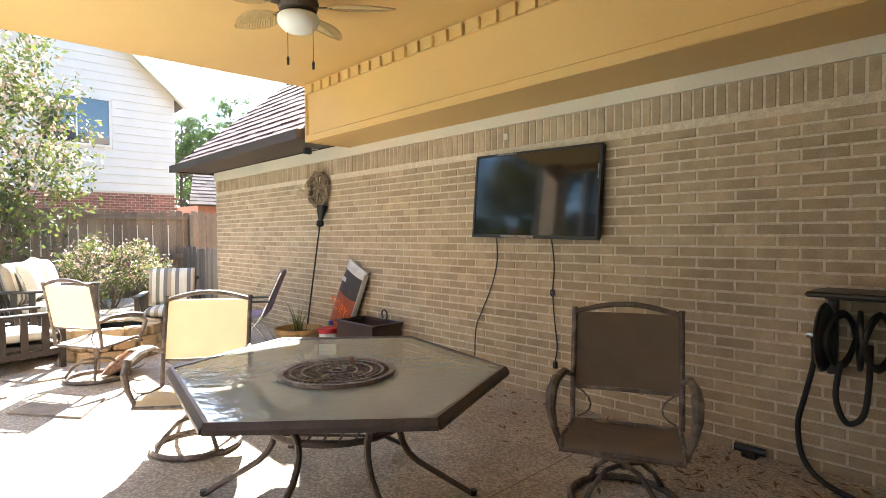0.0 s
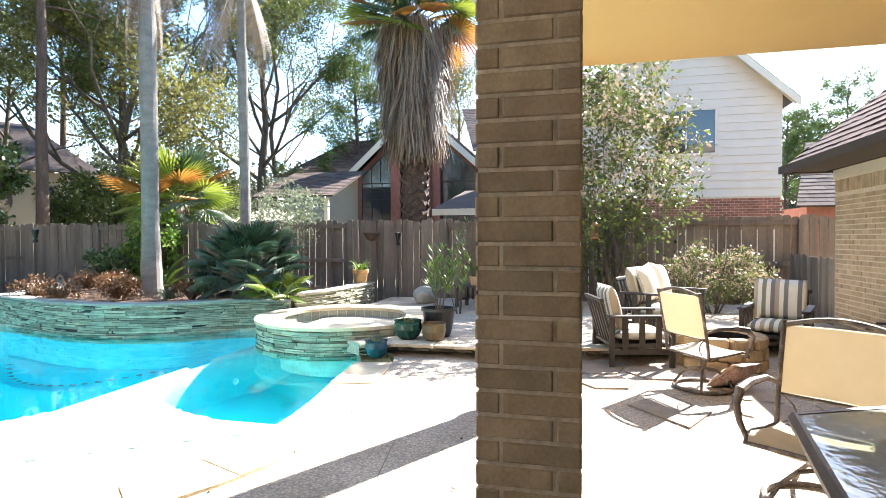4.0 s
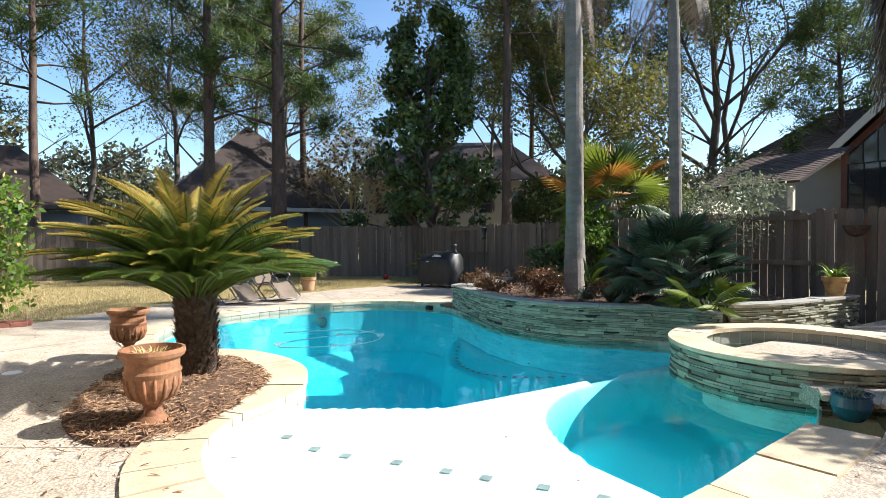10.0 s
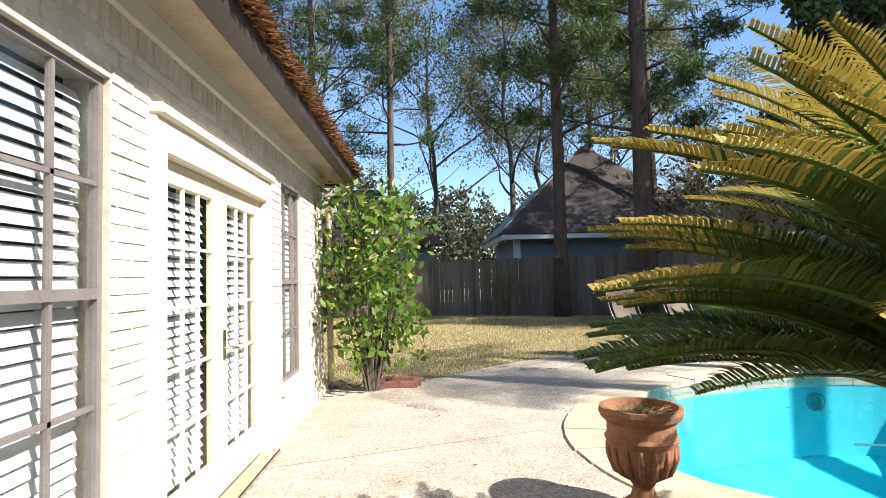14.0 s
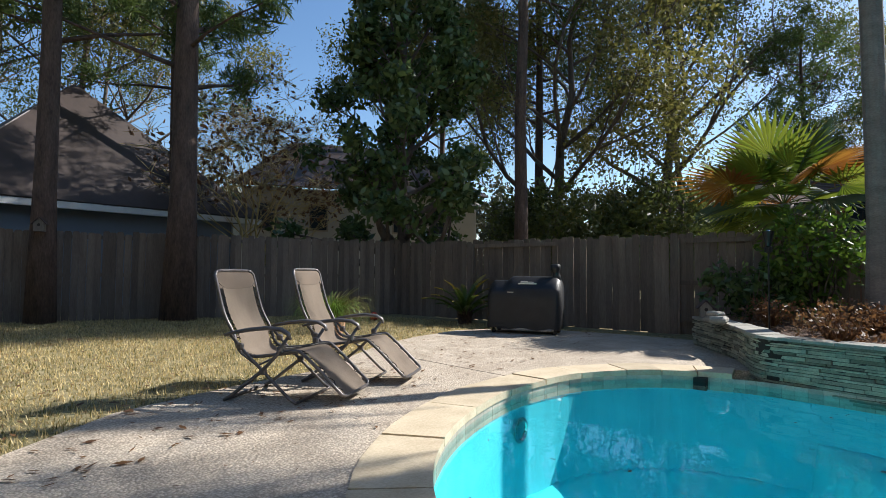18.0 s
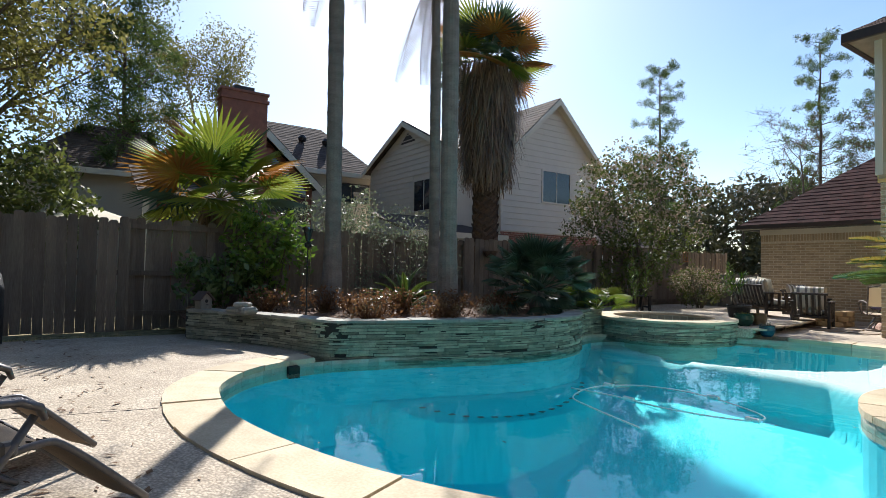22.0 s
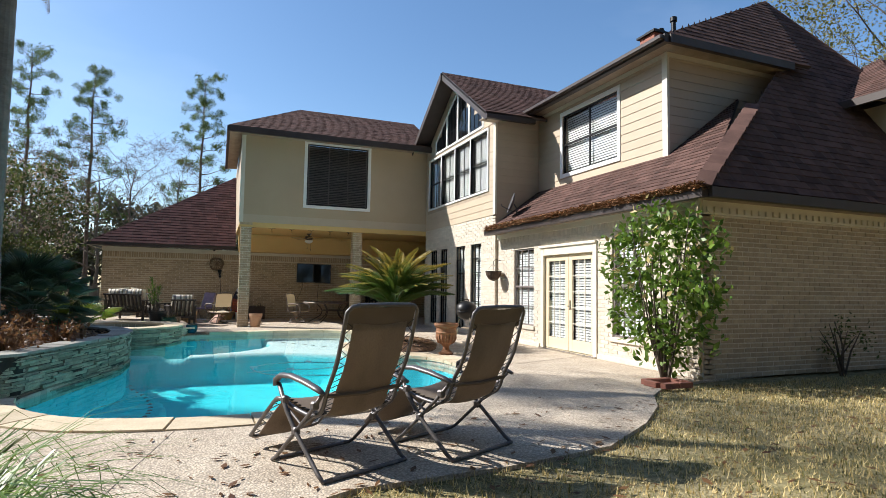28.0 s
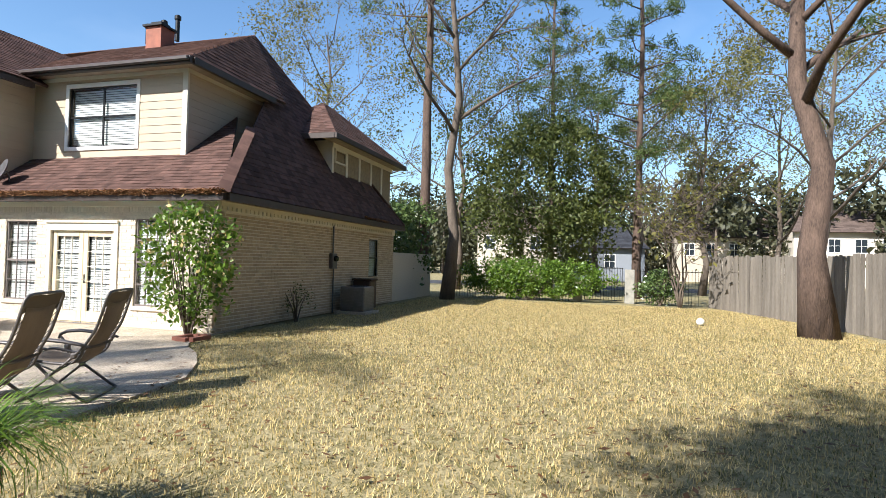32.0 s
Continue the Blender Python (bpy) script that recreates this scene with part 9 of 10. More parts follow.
# ceiling fan
def ceiling_fan():
    f = thing("ceiling_fan", "bronze ceiling fan with woven leaf blades and a white globe", "ceiling fan", at=Matrix.Translation((4.05, -2.02, 0)))
    bm = bmesh.new()
    lathe(bm, [(.08, 3.24), (.075, 3.20), (.03, 3.18), (.03, 3.14)], 20)
    part("canopy", bm, BRONZE, f)
    bm = bmesh.new()
    lathe(bm, [(.05, 3.15), (.13, 3.13), (.145, 3.08), (.13, 3.03), (.08, 3.01), (.06, 2.995)], 24)
    part("motor", bm, BRONZE, f)
    bm = bmesh.new()
    lathe(bm, [(.13, 3.0), (.145, 2.985), (.14, 2.94), (.10, 2.895), (.04, 2.875), (0, 2.872)], 24)
    part("globe", bm, PAINT_WHITE, f, "frosted white glass globe", smooth=True)
    rattan = material("woven_cane", (0.52, 0.38, 0.18), 0.7, col2=(0.40, 0.28, 0.12), scale=30, bump=0.4)
    for k in range(5):
        a = radians(15 + 72 * k)
        R = Matrix.Rotation(a, 4, "Z") @ Matrix.Translation((0, 0, 3.055)) @ Matrix.Rotation(radians(11), 4, "X")
        half = lambda u: .105 * math.sin(math.pi * min(1, u) ** .8) ** .75 + .002
        edge = [(.2 + .48 * u, half(u)) for u in [j / 14 for j in range(15)]]
        loop = [(x, y, 0) for x, y in edge] + [(x, -y, 0) for x, y in edge[::-1]]
        bm = bmesh.new()
        tube(bm, [R @ Vector(p) for p in loop + loop[:1]], .006, 5)
        for j in range(-9, 30):
            pts = []
            for q in range(13):
                y = -.10 + .2 * q / 12
                x = .2 + .018 * j + abs(y) * 1.1
                u = (x - .2) / .48
                if 0 < u < 1 and abs(y) < half(u):
                    pts.append(R @ Vector((x, y, 0)))
            if len(pts) > 1:
                tube(bm, pts, .0045, 4)
        bl = part("blade", bm, rattan, f)
        bm = boxes((.10, .24, -.02, .02, -.004, .004), m=R)
        part("bracket", bm, BRONZE, bl)
    for x, y, z in ((.06, .05, 2.72), (-.08, -.07, 2.68)):
        ch = part("pull_chain", tubes([([(x, y, 2.98), (x, y, z)], .0025)], 4), BRONZE, f)
        part("tassel", tubes([([(x, y, z), (x, y, z - .015), (x, y, z - .06)], [.004, .011, .008])], 8), BLACK_PLASTIC, ch)


ceiling_fan()
sl = thing("string_lights", "black cord of outdoor bulbs along the patio beam", "string lights")
pts = [(2.75 + (6.5 - 2.75) * k / 24, .26 + .0 * k, 3.20 - .06 * abs(math.sin(k * math.pi / 4))) for k in range(25)]
part("cord", tubes([(pts, .005)], 5), BLACK_PLASTIC, sl)
for k in range(2, 25, 4):
    x, y, z = pts[k]
    bm = bmesh.new()
    lathe(bm, [(.014, -.0), (.016, -.05), (.012, -.055)], 8, (x, y, z))
    b = part("socket", bm, BLACK_PLASTIC, sl)
    bm = bmesh.new()
    lathe(bm, [(.012, -.055), (.026, -.085), (.022, -.12), (0, -.135)], 10, (x, y, z))
    part("bulb", bm, glassy("bulb_glass", (.9, .88, .8)) if k == 2 else bpy.data.materials["bulb_glass"], b)
pot("clay_pot", "empty pale clay pot beside the outer column", (5.98, .50, 0), [(.13, 0), (.15, .05), (.185, .30), (.19, .33), (.205, .34), (.207, .41), (.20, .42)], PALE_CLAY)


def scatter_leaves(name, label, spots, size, mat, seed):
    """Single fallen leaves and twigs, lying flat."""
    r = random.Random(seed)
    v, f = [], []
    for x, y, z in spots:
        a, s = r.uniform(0, 6.28), size * r.uniform(.5, 1.4)
        u, w = Vector((math.cos(a), math.sin(a), r.uniform(-.15, .15))) * s, Vector((-math.sin(a), math.cos(a), r.uniform(-.2, .2))) * s * r.uniform(.12, .45)
        c = Vector((x, y, z + .006 + .15 * s))
        o = len(v)
        v += [tuple(c - u), tuple(c + w), tuple(c + u), tuple(c - w)]
        f.append((o, o + 1, o + 2, o + 3))
    ob = raw(name, v, f, mat)
    tagged(ob, label, "fallen leaves", kind="stuff")


r = random.Random(77)
spots = [(r.uniform(-1, 6.4), TV_Y + .05 + abs(r.gauss(0, .45)), .0) for _ in range(420)] + [(r.gauss(1.7, .5), r.gauss(-3.4, .35), 0) for _ in range(120)]
spots = [(x, y, z) for x, y, z in spots if y > TV_Y + .03]
scatter_leaves("leaf_litter", "dry brown leaves on the shaded patio floor", spots, .035, BROWNLEAF, 78)

# ---- round the pool ----
# mulch island under the large sago
isl = thing("mulch_island", "low mulch bed with bark chips and dry needles under the sago", "bed", kind="structure")
ISLAND = spline([(2.42, 5.2), (2.22, 6.0), (2.36, 6.8), (2.62, 7.55), (3.02, 8.15), (3.5, 8.05), (3.92, 7.75), (4.06, 7.1), (4.04, 6.4), (3.66, 5.72), (3.0, 4.98)], 4, True)
bm = bmesh.new()
cen = bm.verts.new((3.3, 6.8, .10))
rings = []
for f_, z in ((1.0, .004), (.85, .045), (.5, .09)):
    rings.append([bm.verts.new((3.3 + (x - 3.3) * f_, 6.8 + (y - 6.8) * f_, z + .02 * noise.noise((x * 3, y * 3, f_)))) for x, y in ISLAND])
n = len(ISLAND)
for a, b in zip(rings, rings[1:]):
    for k in range(n):
        bm.faces.new((a[k], a[(k + 1) % n], b[(k + 1) % n], b[k]))
for k in range(n):
    bm.faces.new((rings[-1][k], rings[-1][(k + 1) % n], cen))
bmesh.ops.recalc_face_normals(bm, faces=bm.faces[:])
part("mulch_mound", bm, MULCH, isl)


def chips(name, label, n, place, size, mat, seed, category="mulch"):
    """Thin chips and needles that lie crosswise over one another."""
    rr = random.Random(seed)
    v, f = [], []
    for _ in range(n):
        x, y, z = place(rr)
        a = rr.uniform(0, 6.28)
        s = size * rr.uniform(.4, 1.5)
        u = Vector((math.cos(a), math.sin(a), rr.uniform(-.35, .35))) * s
        w = Vector((-math.sin(a), math.cos(a), 0)) * s * rr.uniform(.06, .16)
        c = Vector((x, y, z + rr.uniform(.004, .03)))
        o = len(v)
        v += [tuple(c - u - w), tuple(c + u - w), tuple(c + u + w), tuple(c - u + w), tuple(c + Vector((0, 0, .008)))]
        f += [(o, o + 1, o + 4), (o + 1, o + 2, o + 4), (o + 2, o + 3, o + 4), (o + 3, o, o + 4)]
    ob = raw(name, v, f, mat)
    tagged(ob, label, category, kind="stuff")


def on_island(rr):
    while True:
        x, y = rr.uniform(2.2, 4.2), rr.uniform(4.95, 8.3)
        if inside((x, y), ISLAND):
            d = edge_distance((x, y), ISLAND)
            return x, y, min(.085, .02 + .1 * d)


CHIP = material("bark_chip", (0.36, 0.22, 0.125), 0.95, col2=(0.17, 0.095, 0.055), scale=30, bump=0.4, island=.45)
chips("bark_chips", "red-brown bark chips and dry needles on the island", 5200, on_island, .035, CHIP, 410)
chips("stray_chips", "bark chips strewn on the deck by the island", 260, lambda rr: (rr.gauss(2.5, .35), rr.gauss(5.6, .7), 0), .028, CHIP, 411)


def on_bed(rr):
    while True:
        x, y = rr.uniform(8.6, 13.3), rr.uniform(4.9, 12.2)
        if inside((x, y), [(p[0] + .32, p[1]) for p in PLANTER_LINE] + [(13.5, 4.8), (13.5, 12.4)]):
            return x, y, .40


chips("bed_litter", "rust-brown needles and chips on the raised bed", 3000, on_bed, .05, CHIP, 412)


def urn(label, at, dry):
    t = pot("garden_urn", label, at, [(.145, 0), (.15, .035), (.12, .05), (.075, .09), (.06, .15), (.085, .19), (.15, .235), (.19, .31), (.20, .40), (.215, .44), (.20, .46), (.20, .53), (.235, .56), (.245, .59), (.24, .62)], TERRACOTTA, n=32, category="urn")
    flute = mesh_of("flute", tubes([([(.10, 0, .205), (.165, 0, .25), (.195, 0, .33), (.2, 0, .40)], [.01, .017, .018, .01])], 5), TERRACOTTA, True)
    for k in range(16):
        ob = new("flute", flute)
        ob.parent = t
        ob.rotation_euler = (0, 0, 2 * math.pi * k / 16)
    return t


urn("terracotta pedestal urn with dry stubble on the mulch", (2.86, 5.38, .02), True)
tuft("dry_stubble", "dry grass stubble in the urn", (2.86, 5.38, .57), 60, .14, 415, STRAW, lean=.7, spread=.16)
urn("darkened terracotta urn with small plants by the pool", (2.82, 8.6, .0), False)
tuft("urn_plants", "small green and dry sprigs in the urn", (2.82, 8.6, .55), 40, .18, 416, OLIVE, STRAW, lean=.9, spread=.15)
dl = part("drain_lid", lathe(bmesh.new(), [(.10, 0), (.10, .006), (.085, .012), (0, .012)], 24, (1.655, 8.33, 0)), PAINT_WHITE)
tagged(dl, "round white plastic drain lid in the deck", "drain lid")


def kettle_grill(at):
    g = thing("kettle_grill", "black kettle grill on thin legs beside the wall", "grill", at=Matrix.Translation(at))
    part("bowl", lathe(bmesh.new(), [(.08, .48), (.20, .55), (.27, .66), (.285, .74)], 24), BLACK_METAL, g, smooth=True)
    part("lid", lathe(bmesh.new(), [(.29, .735), (.29, .75), (.26, .86), (.16, .95), (0, .98)], 24), BLACK_METAL, g, smooth=True)
    part("handle", tubes([([(-.06, 0, .97), (-.06, 0, 1.02), (.06, 0, 1.02), (.06, 0, .97)], .01)], 6), DARK_WOOD, g)
    for k in range(3):
        a = radians(90 + 120 * k)
        part("leg", tubes([([(.18 * math.cos(a), .18 * math.sin(a), .56), (.27 * math.cos(a), .27 * math.sin(a), 0)], .012)], 6), CHROME, g)
    part("ash_tray", lathe(bmesh.new(), [(.13, .26), (.16, .29), (.15, .29), (0, .27)], 16), CHROME, g)


kettle_grill((.95, 5.42, 0))
hb = thing("hanging_basket", "wire wall basket lined with brown coco fibre", "basket")
bm = bmesh.new()
lathe(bm, [(.03, 1.52), (.12, 1.56), (.19, 1.66), (.21, 1.76), (.19, 1.76), (0, 1.72)], 18, (.47, 6.04, 0))
part("liner", bm, FIBRE, hb)
part("wire", tubes([([(.47 + .215 * math.cos(2 * math.pi * k / 20), 6.04 + .215 * math.sin(2 * math.pi * k / 20), 1.765) for k in range(21)], .006), ([(.26, 6.04, 2.05), (.40, 6.04, 2.08), (.47, 6.04, 2.02), (.47, 6.04, 1.95)], .008)] + [([(.47, 6.04, 1.96), (.47 + .21 * math.cos(a), 6.04 + .21 * math.sin(a), 1.765)], .003) for a in (0, 2.1, 4.2)], 5), BLACK_METAL, hb)
sd = thing("satellite_dish", "grey satellite dish on the low roof", "satellite dish")
bm = bmesh.new()
lathe(bm, [(0, 0), (.12, .012), (.22, .04), (.28, .075), (.275, .08), (.12, .02), (0, .008)], 24)
bmesh.ops.transform(bm, matrix=Matrix.Translation((.12, 6.45, 3.5)) @ Matrix.Rotation(radians(70), 4, "Y") @ Matrix.Rotation(radians(20), 4, "X"), verts=bm.verts[:])
part("dish", bm, STEEL, sd, smooth=True)
part("mast", tubes([([(.02, 6.45, 3.15), (.03, 6.45, 3.4), (.10, 6.45, 3.5)], .018)], 7), STEEL, sd)
part("feed_arm", tubes([([(.12, 6.45, 3.3), (.45, 6.45, 3.42), (.47, 6.45, 3.48)], .012)], 6), STEEL, sd)
ds = thing("downspout", "tan downspout at the house corner", "downspout")
part("pipe", tubes([([(.52, 12.85, 2.72), (.48, 12.78, 2.6), (.34, 12.62, 2.48), (.30, 12.6, 2.3), (.30, 12.6, .12), (.42, 12.7, .05)], .038)], 8), PAINT_TAN, ds)
bp = thing("brick_planter", "small square brick edging box by the shrub", "planter")
for k, (x, y, a) in enumerate(((1.05, 12.62, 0), (1.3, 12.62, 0), (1.42, 12.80, 90), (1.05, 13.0, 0), (1.3, 13.0, 0), (.93, 12.8, 90))):
    ob = part("brick", boxes((-.12, .12, -.05, .05, 0, .075), bevel=.005), RED_BRICK, bp)
    ob.matrix_basis = pose(x, y, 0, 0, 0, a)


MESH_CLOTH = material("brown_mesh_cloth", (0.30, 0.235, 0.175), 0.8, col2=(0.19, 0.145, 0.105), scale=5, fine=240, bump=0.5, dist=0.003, stretch=(1, 1, 0.15))
_t = MESH_CLOTH.node_tree
_b = _t.nodes["Principled BSDF"]
_s = _t.nodes.new("ShaderNodeBsdfTranslucent")
_m = _t.nodes.new("ShaderNodeMixShader")
_m.inputs[0].default_value = 0.35
_t.links.new(_b.inputs["Base Color"].links[0].from_socket, _s.inputs["Color"])
_o = [n for n in _t.nodes if n.type == "OUTPUT_MATERIAL"][0]
_t.links.new(_b.outputs[0], _m.inputs[1])
_t.links.new(_s.outputs[0], _m.inputs[2])
_t.links.new(_m.outputs[0], _o.inputs["Surface"])
LOUNGER_TUBE = material("bronze_grey_tube", (0.17, 0.155, 0.15), 0.42, 0.5, col2=(0.11, 0.10, 0.098), scale=9, bump=0.12)


def lounger(label, head, foot):
    """Folding zero-gravity lounger: bent tube frame, laced sling, head band, broad arms."""
    h, f = Vector(head), Vector(foot)
    d = Vector((f.x - h.x, f.y - h.y, 0))
    k = d.length / 1.28
    at = Matrix.Translation((h.x, h.y, 0)) @ Matrix.Rotation(math.atan2(d.y, d.x), 4, "Z")
    t = thing("lounger", label, "lounger", "folding loungers", at=at)
    line = [(0, h.z), (.10 * k, h.z - .34), (.20 * k, .62), (.27 * k, .46), (.40 * k, .41), (.62 * k, .43), (.82 * k, .47), (.94 * k, .42), (1.28 * k, .11)]
    w = .325
    run = spline(line, 4)
    for s in (-1, 1):
        ends = [(-.018, s * (w - .09), h.z + .045), (-.012, s * (w - .035), h.z + .035)]
        part("side_tube", tubes([(ends + [(x, s * w, z) for x, z in run] + [(1.28 * k + .02, s * (w - .05), .09)], .0155)], 9), LOUNGER_TUBE, t, smooth=True)
        arm_y = s * (w + .06)
        bm = tubes([([(.16 * k, arm_y, .60), (.24 * k, arm_y, .625), (.40 * k, arm_y, .655), (.58 * k, arm_y, .675), (.72 * k, arm_y, .665), (.79 * k, arm_y, .63), (.81 * k, arm_y, .58)], [.012, .018, .02, .02, .02, .018, .012])], 10)
        for v in bm.verts:
            v.co.y = arm_y + (v.co.y - arm_y) * 1.7
        part("arm", bm, LOUNGER_TUBE, t, "smooth grey moulded armrest", smooth=True)
        y = s * (w + .035)
        part("leg", tubes([([(.20 * k, y, .60), (.36 * k, y, .44), (.55 * k, y, .27), (.80 * k, y, .05), (.86 * k, y, .016), (.86 * k, y - s * .06, .016)], .0145)], 8), LOUNGER_TUBE, t, smooth=True)
        part("leg", tubes([([(.78 * k, y + s * .012, .60), (.66 * k, y + s * .012, .42), (.52 * k, y + s * .012, .28), (.22 * k, y + s * .012, .05), (.16 * k, y + s * .012, .016), (.16 * k, y - s * .06, .016)], .0165)], 8), LOUNGER_TUBE, t, smooth=True)
        part("link_bar", tubes([([(.30 * k, y - s * .01, .44), (.47 * k, y - s * .01, .33), (.66 * k, y - s * .01, .42)], .010)], 6), LOUNGER_TUBE, t)
        for x, z in ((.535 * k, .285), (.70 * k, .485), (.30 * k, .50)):
            part("hub", boxes((x - .03, x + .03, y - .024, y + .028, z - .03, z + .03), bevel=.012), LOUNGER_TUBE, t, "grey plastic hinge hub")
    part("foot_bar", tubes([([(.86 * k, -w + .03, .016), (.86 * k, w - .03, .016)], .0145)], 8), LOUNGER_TUBE, t)
    part("rear_bar", tubes([([(.16 * k, -w + .03, .016), (.16 * k, w - .03, .016)], .0165)], 8), LOUNGER_TUBE, t)
    part("top_bar", tubes([([(-.018, -w + .09, h.z + .045), (-.02, 0, h.z + .048), (-.018, w - .09, h.z + .045)], .0155)], 8), LOUNGER_TUBE, t)
    part("lower_foot_bar", tubes([([(1.28 * k + .02, -w + .05, .09), (1.28 * k + .025, 0, .085), (1.28 * k + .02, w - .05, .09)], .0155)], 8), LOUNGER_TUBE, t)
    part("back_strap", tubes([([(.215 * k - .01, -w, .575), (.19 * k, 0, .56), (.215 * k - .01, w, .575)], .016)], 6), SLING_BROWN, t)
    cut = [p for p in run if p[1] < h.z - .06 or p[0] > .3]
    bm = bmesh.new()
    sling(bm, [(x + .008, z - .008, 0, -1) for x, z in cut], 2 * w - .15, bow=.025)
    part("sling", bm, MESH_CLOTH, t, "sun-faded brown mesh sling", smooth=True)
    bm = bmesh.new()
    band = [(-.02, h.z + .04), (.0, h.z), (.02 * k, h.z - .06), (.035 * k, h.z - .115)]
    sling(bm, [(x + .004, z, 0, -1) for x, z in band], 2 * w - .045, bow=.012)
    part("head_band", bm, SLING_BROWN, t, "dark brown cloth band over the frame", smooth=True)
    # cord laced between cloth and tube
    bm = bmesh.new()
    for s in (-1, 1):
        zig = []
        for i, (x, z) in enumerate(spline([(p[0], p[1]) for p in cut], 2)):
            zig.append((x + .006, s * (w - (.075 if i % 2 else .008)), z))
        tube(bm, zig, .0045, 4)
    part("lacing", bm, RUBBER, t, "black elastic lacing")


lounger("brown folding lounger facing the pool", (4.97, 15.0, 1.14), (5.50, 13.84, .3))
lounger("brown folding lounger with raised back beside the other", (5.98, 15.15, 1.16), (6.50, 14.0, .3))
pot("clay_pot", "terracotta pot at the lawn edge", (7.9, 16.9, -.03), [(.15, 0), (.17, .05), (.21, .32), (.235, .33), (.24, .41), (.23, .42)], PALE_CLAY)
tuft("arching_grass", "arching grass, half green and half straw, in the pot", (7.9, 16.9, .35), 520, .95, 420, BRIGHT, OLIVE, lean=.8, spread=.2, width=.010)


def covered_grill():
    a, b = Vector((11.5, 16.1, 0)), Vector((11.9, 14.75, 0))
    d = b - a
    g = thing("smoker_grill", "barrel smoker grill under a fitted black vinyl cover", "grill", at=Matrix.Translation((a + b) / 2) @ Matrix.Rotation(math.atan2(d.y, d.x), 4, "Z"))
    L_ = d.length / 2
    bm = bmesh.new()
    prof = [(-.35, .10), (-.34, .35), (-.33, .60), (-.335, .86), (-.32, .90), (-.15, 1.09), (.0, 1.12), (.22, 1.06), (.31, .93), (.31, .5), (.33, .10)]
    rings = []
    n = 16
    for i in range(n + 1):
        x = -L_ + 2 * L_ * i / n
        e = .93 if i in (0, n) else 1.0
        lid = .93 if i < 5 else 1.0      # the hopper end is lower
        rings.append([bm.verts.new((x + .012 * noise.noise((y * 9, z * 5, i)), y * e + .022 * noise.noise((i * .9, y * 5, z * 3)), z * (e * lid if z > .85 else 1) + (.018 * noise.noise((i * .7, y * 4, 1)) if z > .2 else .02 * math.sin(i)))) for y, z in prof])
    for p, q in zip(rings, rings[1:]):
        for k in range(len(prof) - 1):
            bm.faces.new((p[k], p[k + 1], q[k + 1], q[k]))
    bm.faces.new(rings[0][::-1])
    bm.faces.new(rings[-1])
    bmesh.ops.recalc_face_normals(bm, faces=bm.faces[:])
    part("cover", bm, BLACK_VINYL, g, smooth=True)
    part("chimney", tubes([([(L_ - .10, -.02, 1.02), (L_ - .10, -.02, 1.14), (L_ - .11, -.03, 1.20), (L_ - .12, -.03, 1.25), (L_ - .12, -.03, 1.34), (L_ - .12, -.03, 1.36)], [.10, .075, .06, .095, .10, .07])], 12), BLACK_VINYL, g, smooth=True)
    SM = Matrix.Translation((0, -.242, .995)) @ Matrix.Rotation(math.atan2(.19, .17), 4, "X")
    part("label_patch", boxes((-.10, .26, -.048, -.02, .006, .010), m=SM), CANVAS, g, "pale printed mark")
    part("label_patch", boxes((-.06, .08, -.005, .03, .006, .010), (.08, .20, -.005, .016, .006, .010), m=SM), CANVAS, g, "pale printed mark")
    part("hem_strap", boxes((-.30, -.18, -.352, -.344, .80, .815)), CANVAS, g)
    for sx in (-1, 1):
        for sy in (-1, 1):
            lg = part("leg", tubes([([(sx * (L_ - .1), sy * .22, .05), (sx * (L_ - .1), sy * .22, .3)], .018)], 7), BLACK_METAL, g)
            bm = bmesh.new()
            tube(bm, [(sx * (L_ - .1), sy * .22 - .015, .045), (sx * (L_ - .1), sy * .22 + .015, .045)], .045, 12)
            part("caster", bm, RUBBER, lg)


covered_grill()
for nm, lb, at, r_, mt in (("ball", "red rubber ball in the grass by the fence", (11.9, 19.8, .07), .11, material("red_rubber", (0.45, 0.03, 0.02), 0.5, scale=9, bump=0.1)), ("ball", "white ball lying on the lawn", (-7.1, 22.96, .08), .11, PAINT_WHITE)):
    bm = bmesh.new()
    bmesh.ops.create_icosphere(bm, subdivisions=3, radius=r_, matrix=Matrix.Translation(at))
    tagged(part(nm, bm, mt, None, smooth=True), lb, "ball")


def birdhouse(label, at, turn, s=1.0):
    b = thing("birdhouse", label, "birdhouse", at=Matrix.Translation(at) @ Matrix.Rotation(radians(turn), 4, "Z") @ Matrix.Scale(s, 4))
    bm = bmesh.new()
    poly = [(-.07, 0), (.07, 0), (.07, .13), (0, .20), (-.07, .13)]
    f0 = [bm.verts.new((-.07, y, z)) for y, z in poly]
    f1 = [bm.verts.new((.07, y, z)) for y, z in poly]
    bm.faces.new(f0[::-1])
    bm.faces.new(f1)
    for k in range(5):
        bm.faces.new((f0[k - 1], f0[k], f1[k], f1[k - 1]))
    bmesh.ops.recalc_face_normals(bm, faces=bm.faces[:])
    part("box", bm, FENCE_GREY, b)
    for sgn in (-1, 1):
        part("roof", slabbed(bmesh.new(), [(-.10, sgn * .10, .105), (.10, sgn * .10, .105), (.10, 0, .212), (-.10, 0, .212)][::sgn], .012), SHINGLE_NB, b)
    part("hole", tubes([([(-.072, 0, .1), (-.069, 0, .1)], .022)], 12), GAP_SHADE, b)
    part("perch", tubes([([(-.07, 0, .06), (-.12, 0, .06)], .005)], 5), FENCE_GREY, b)


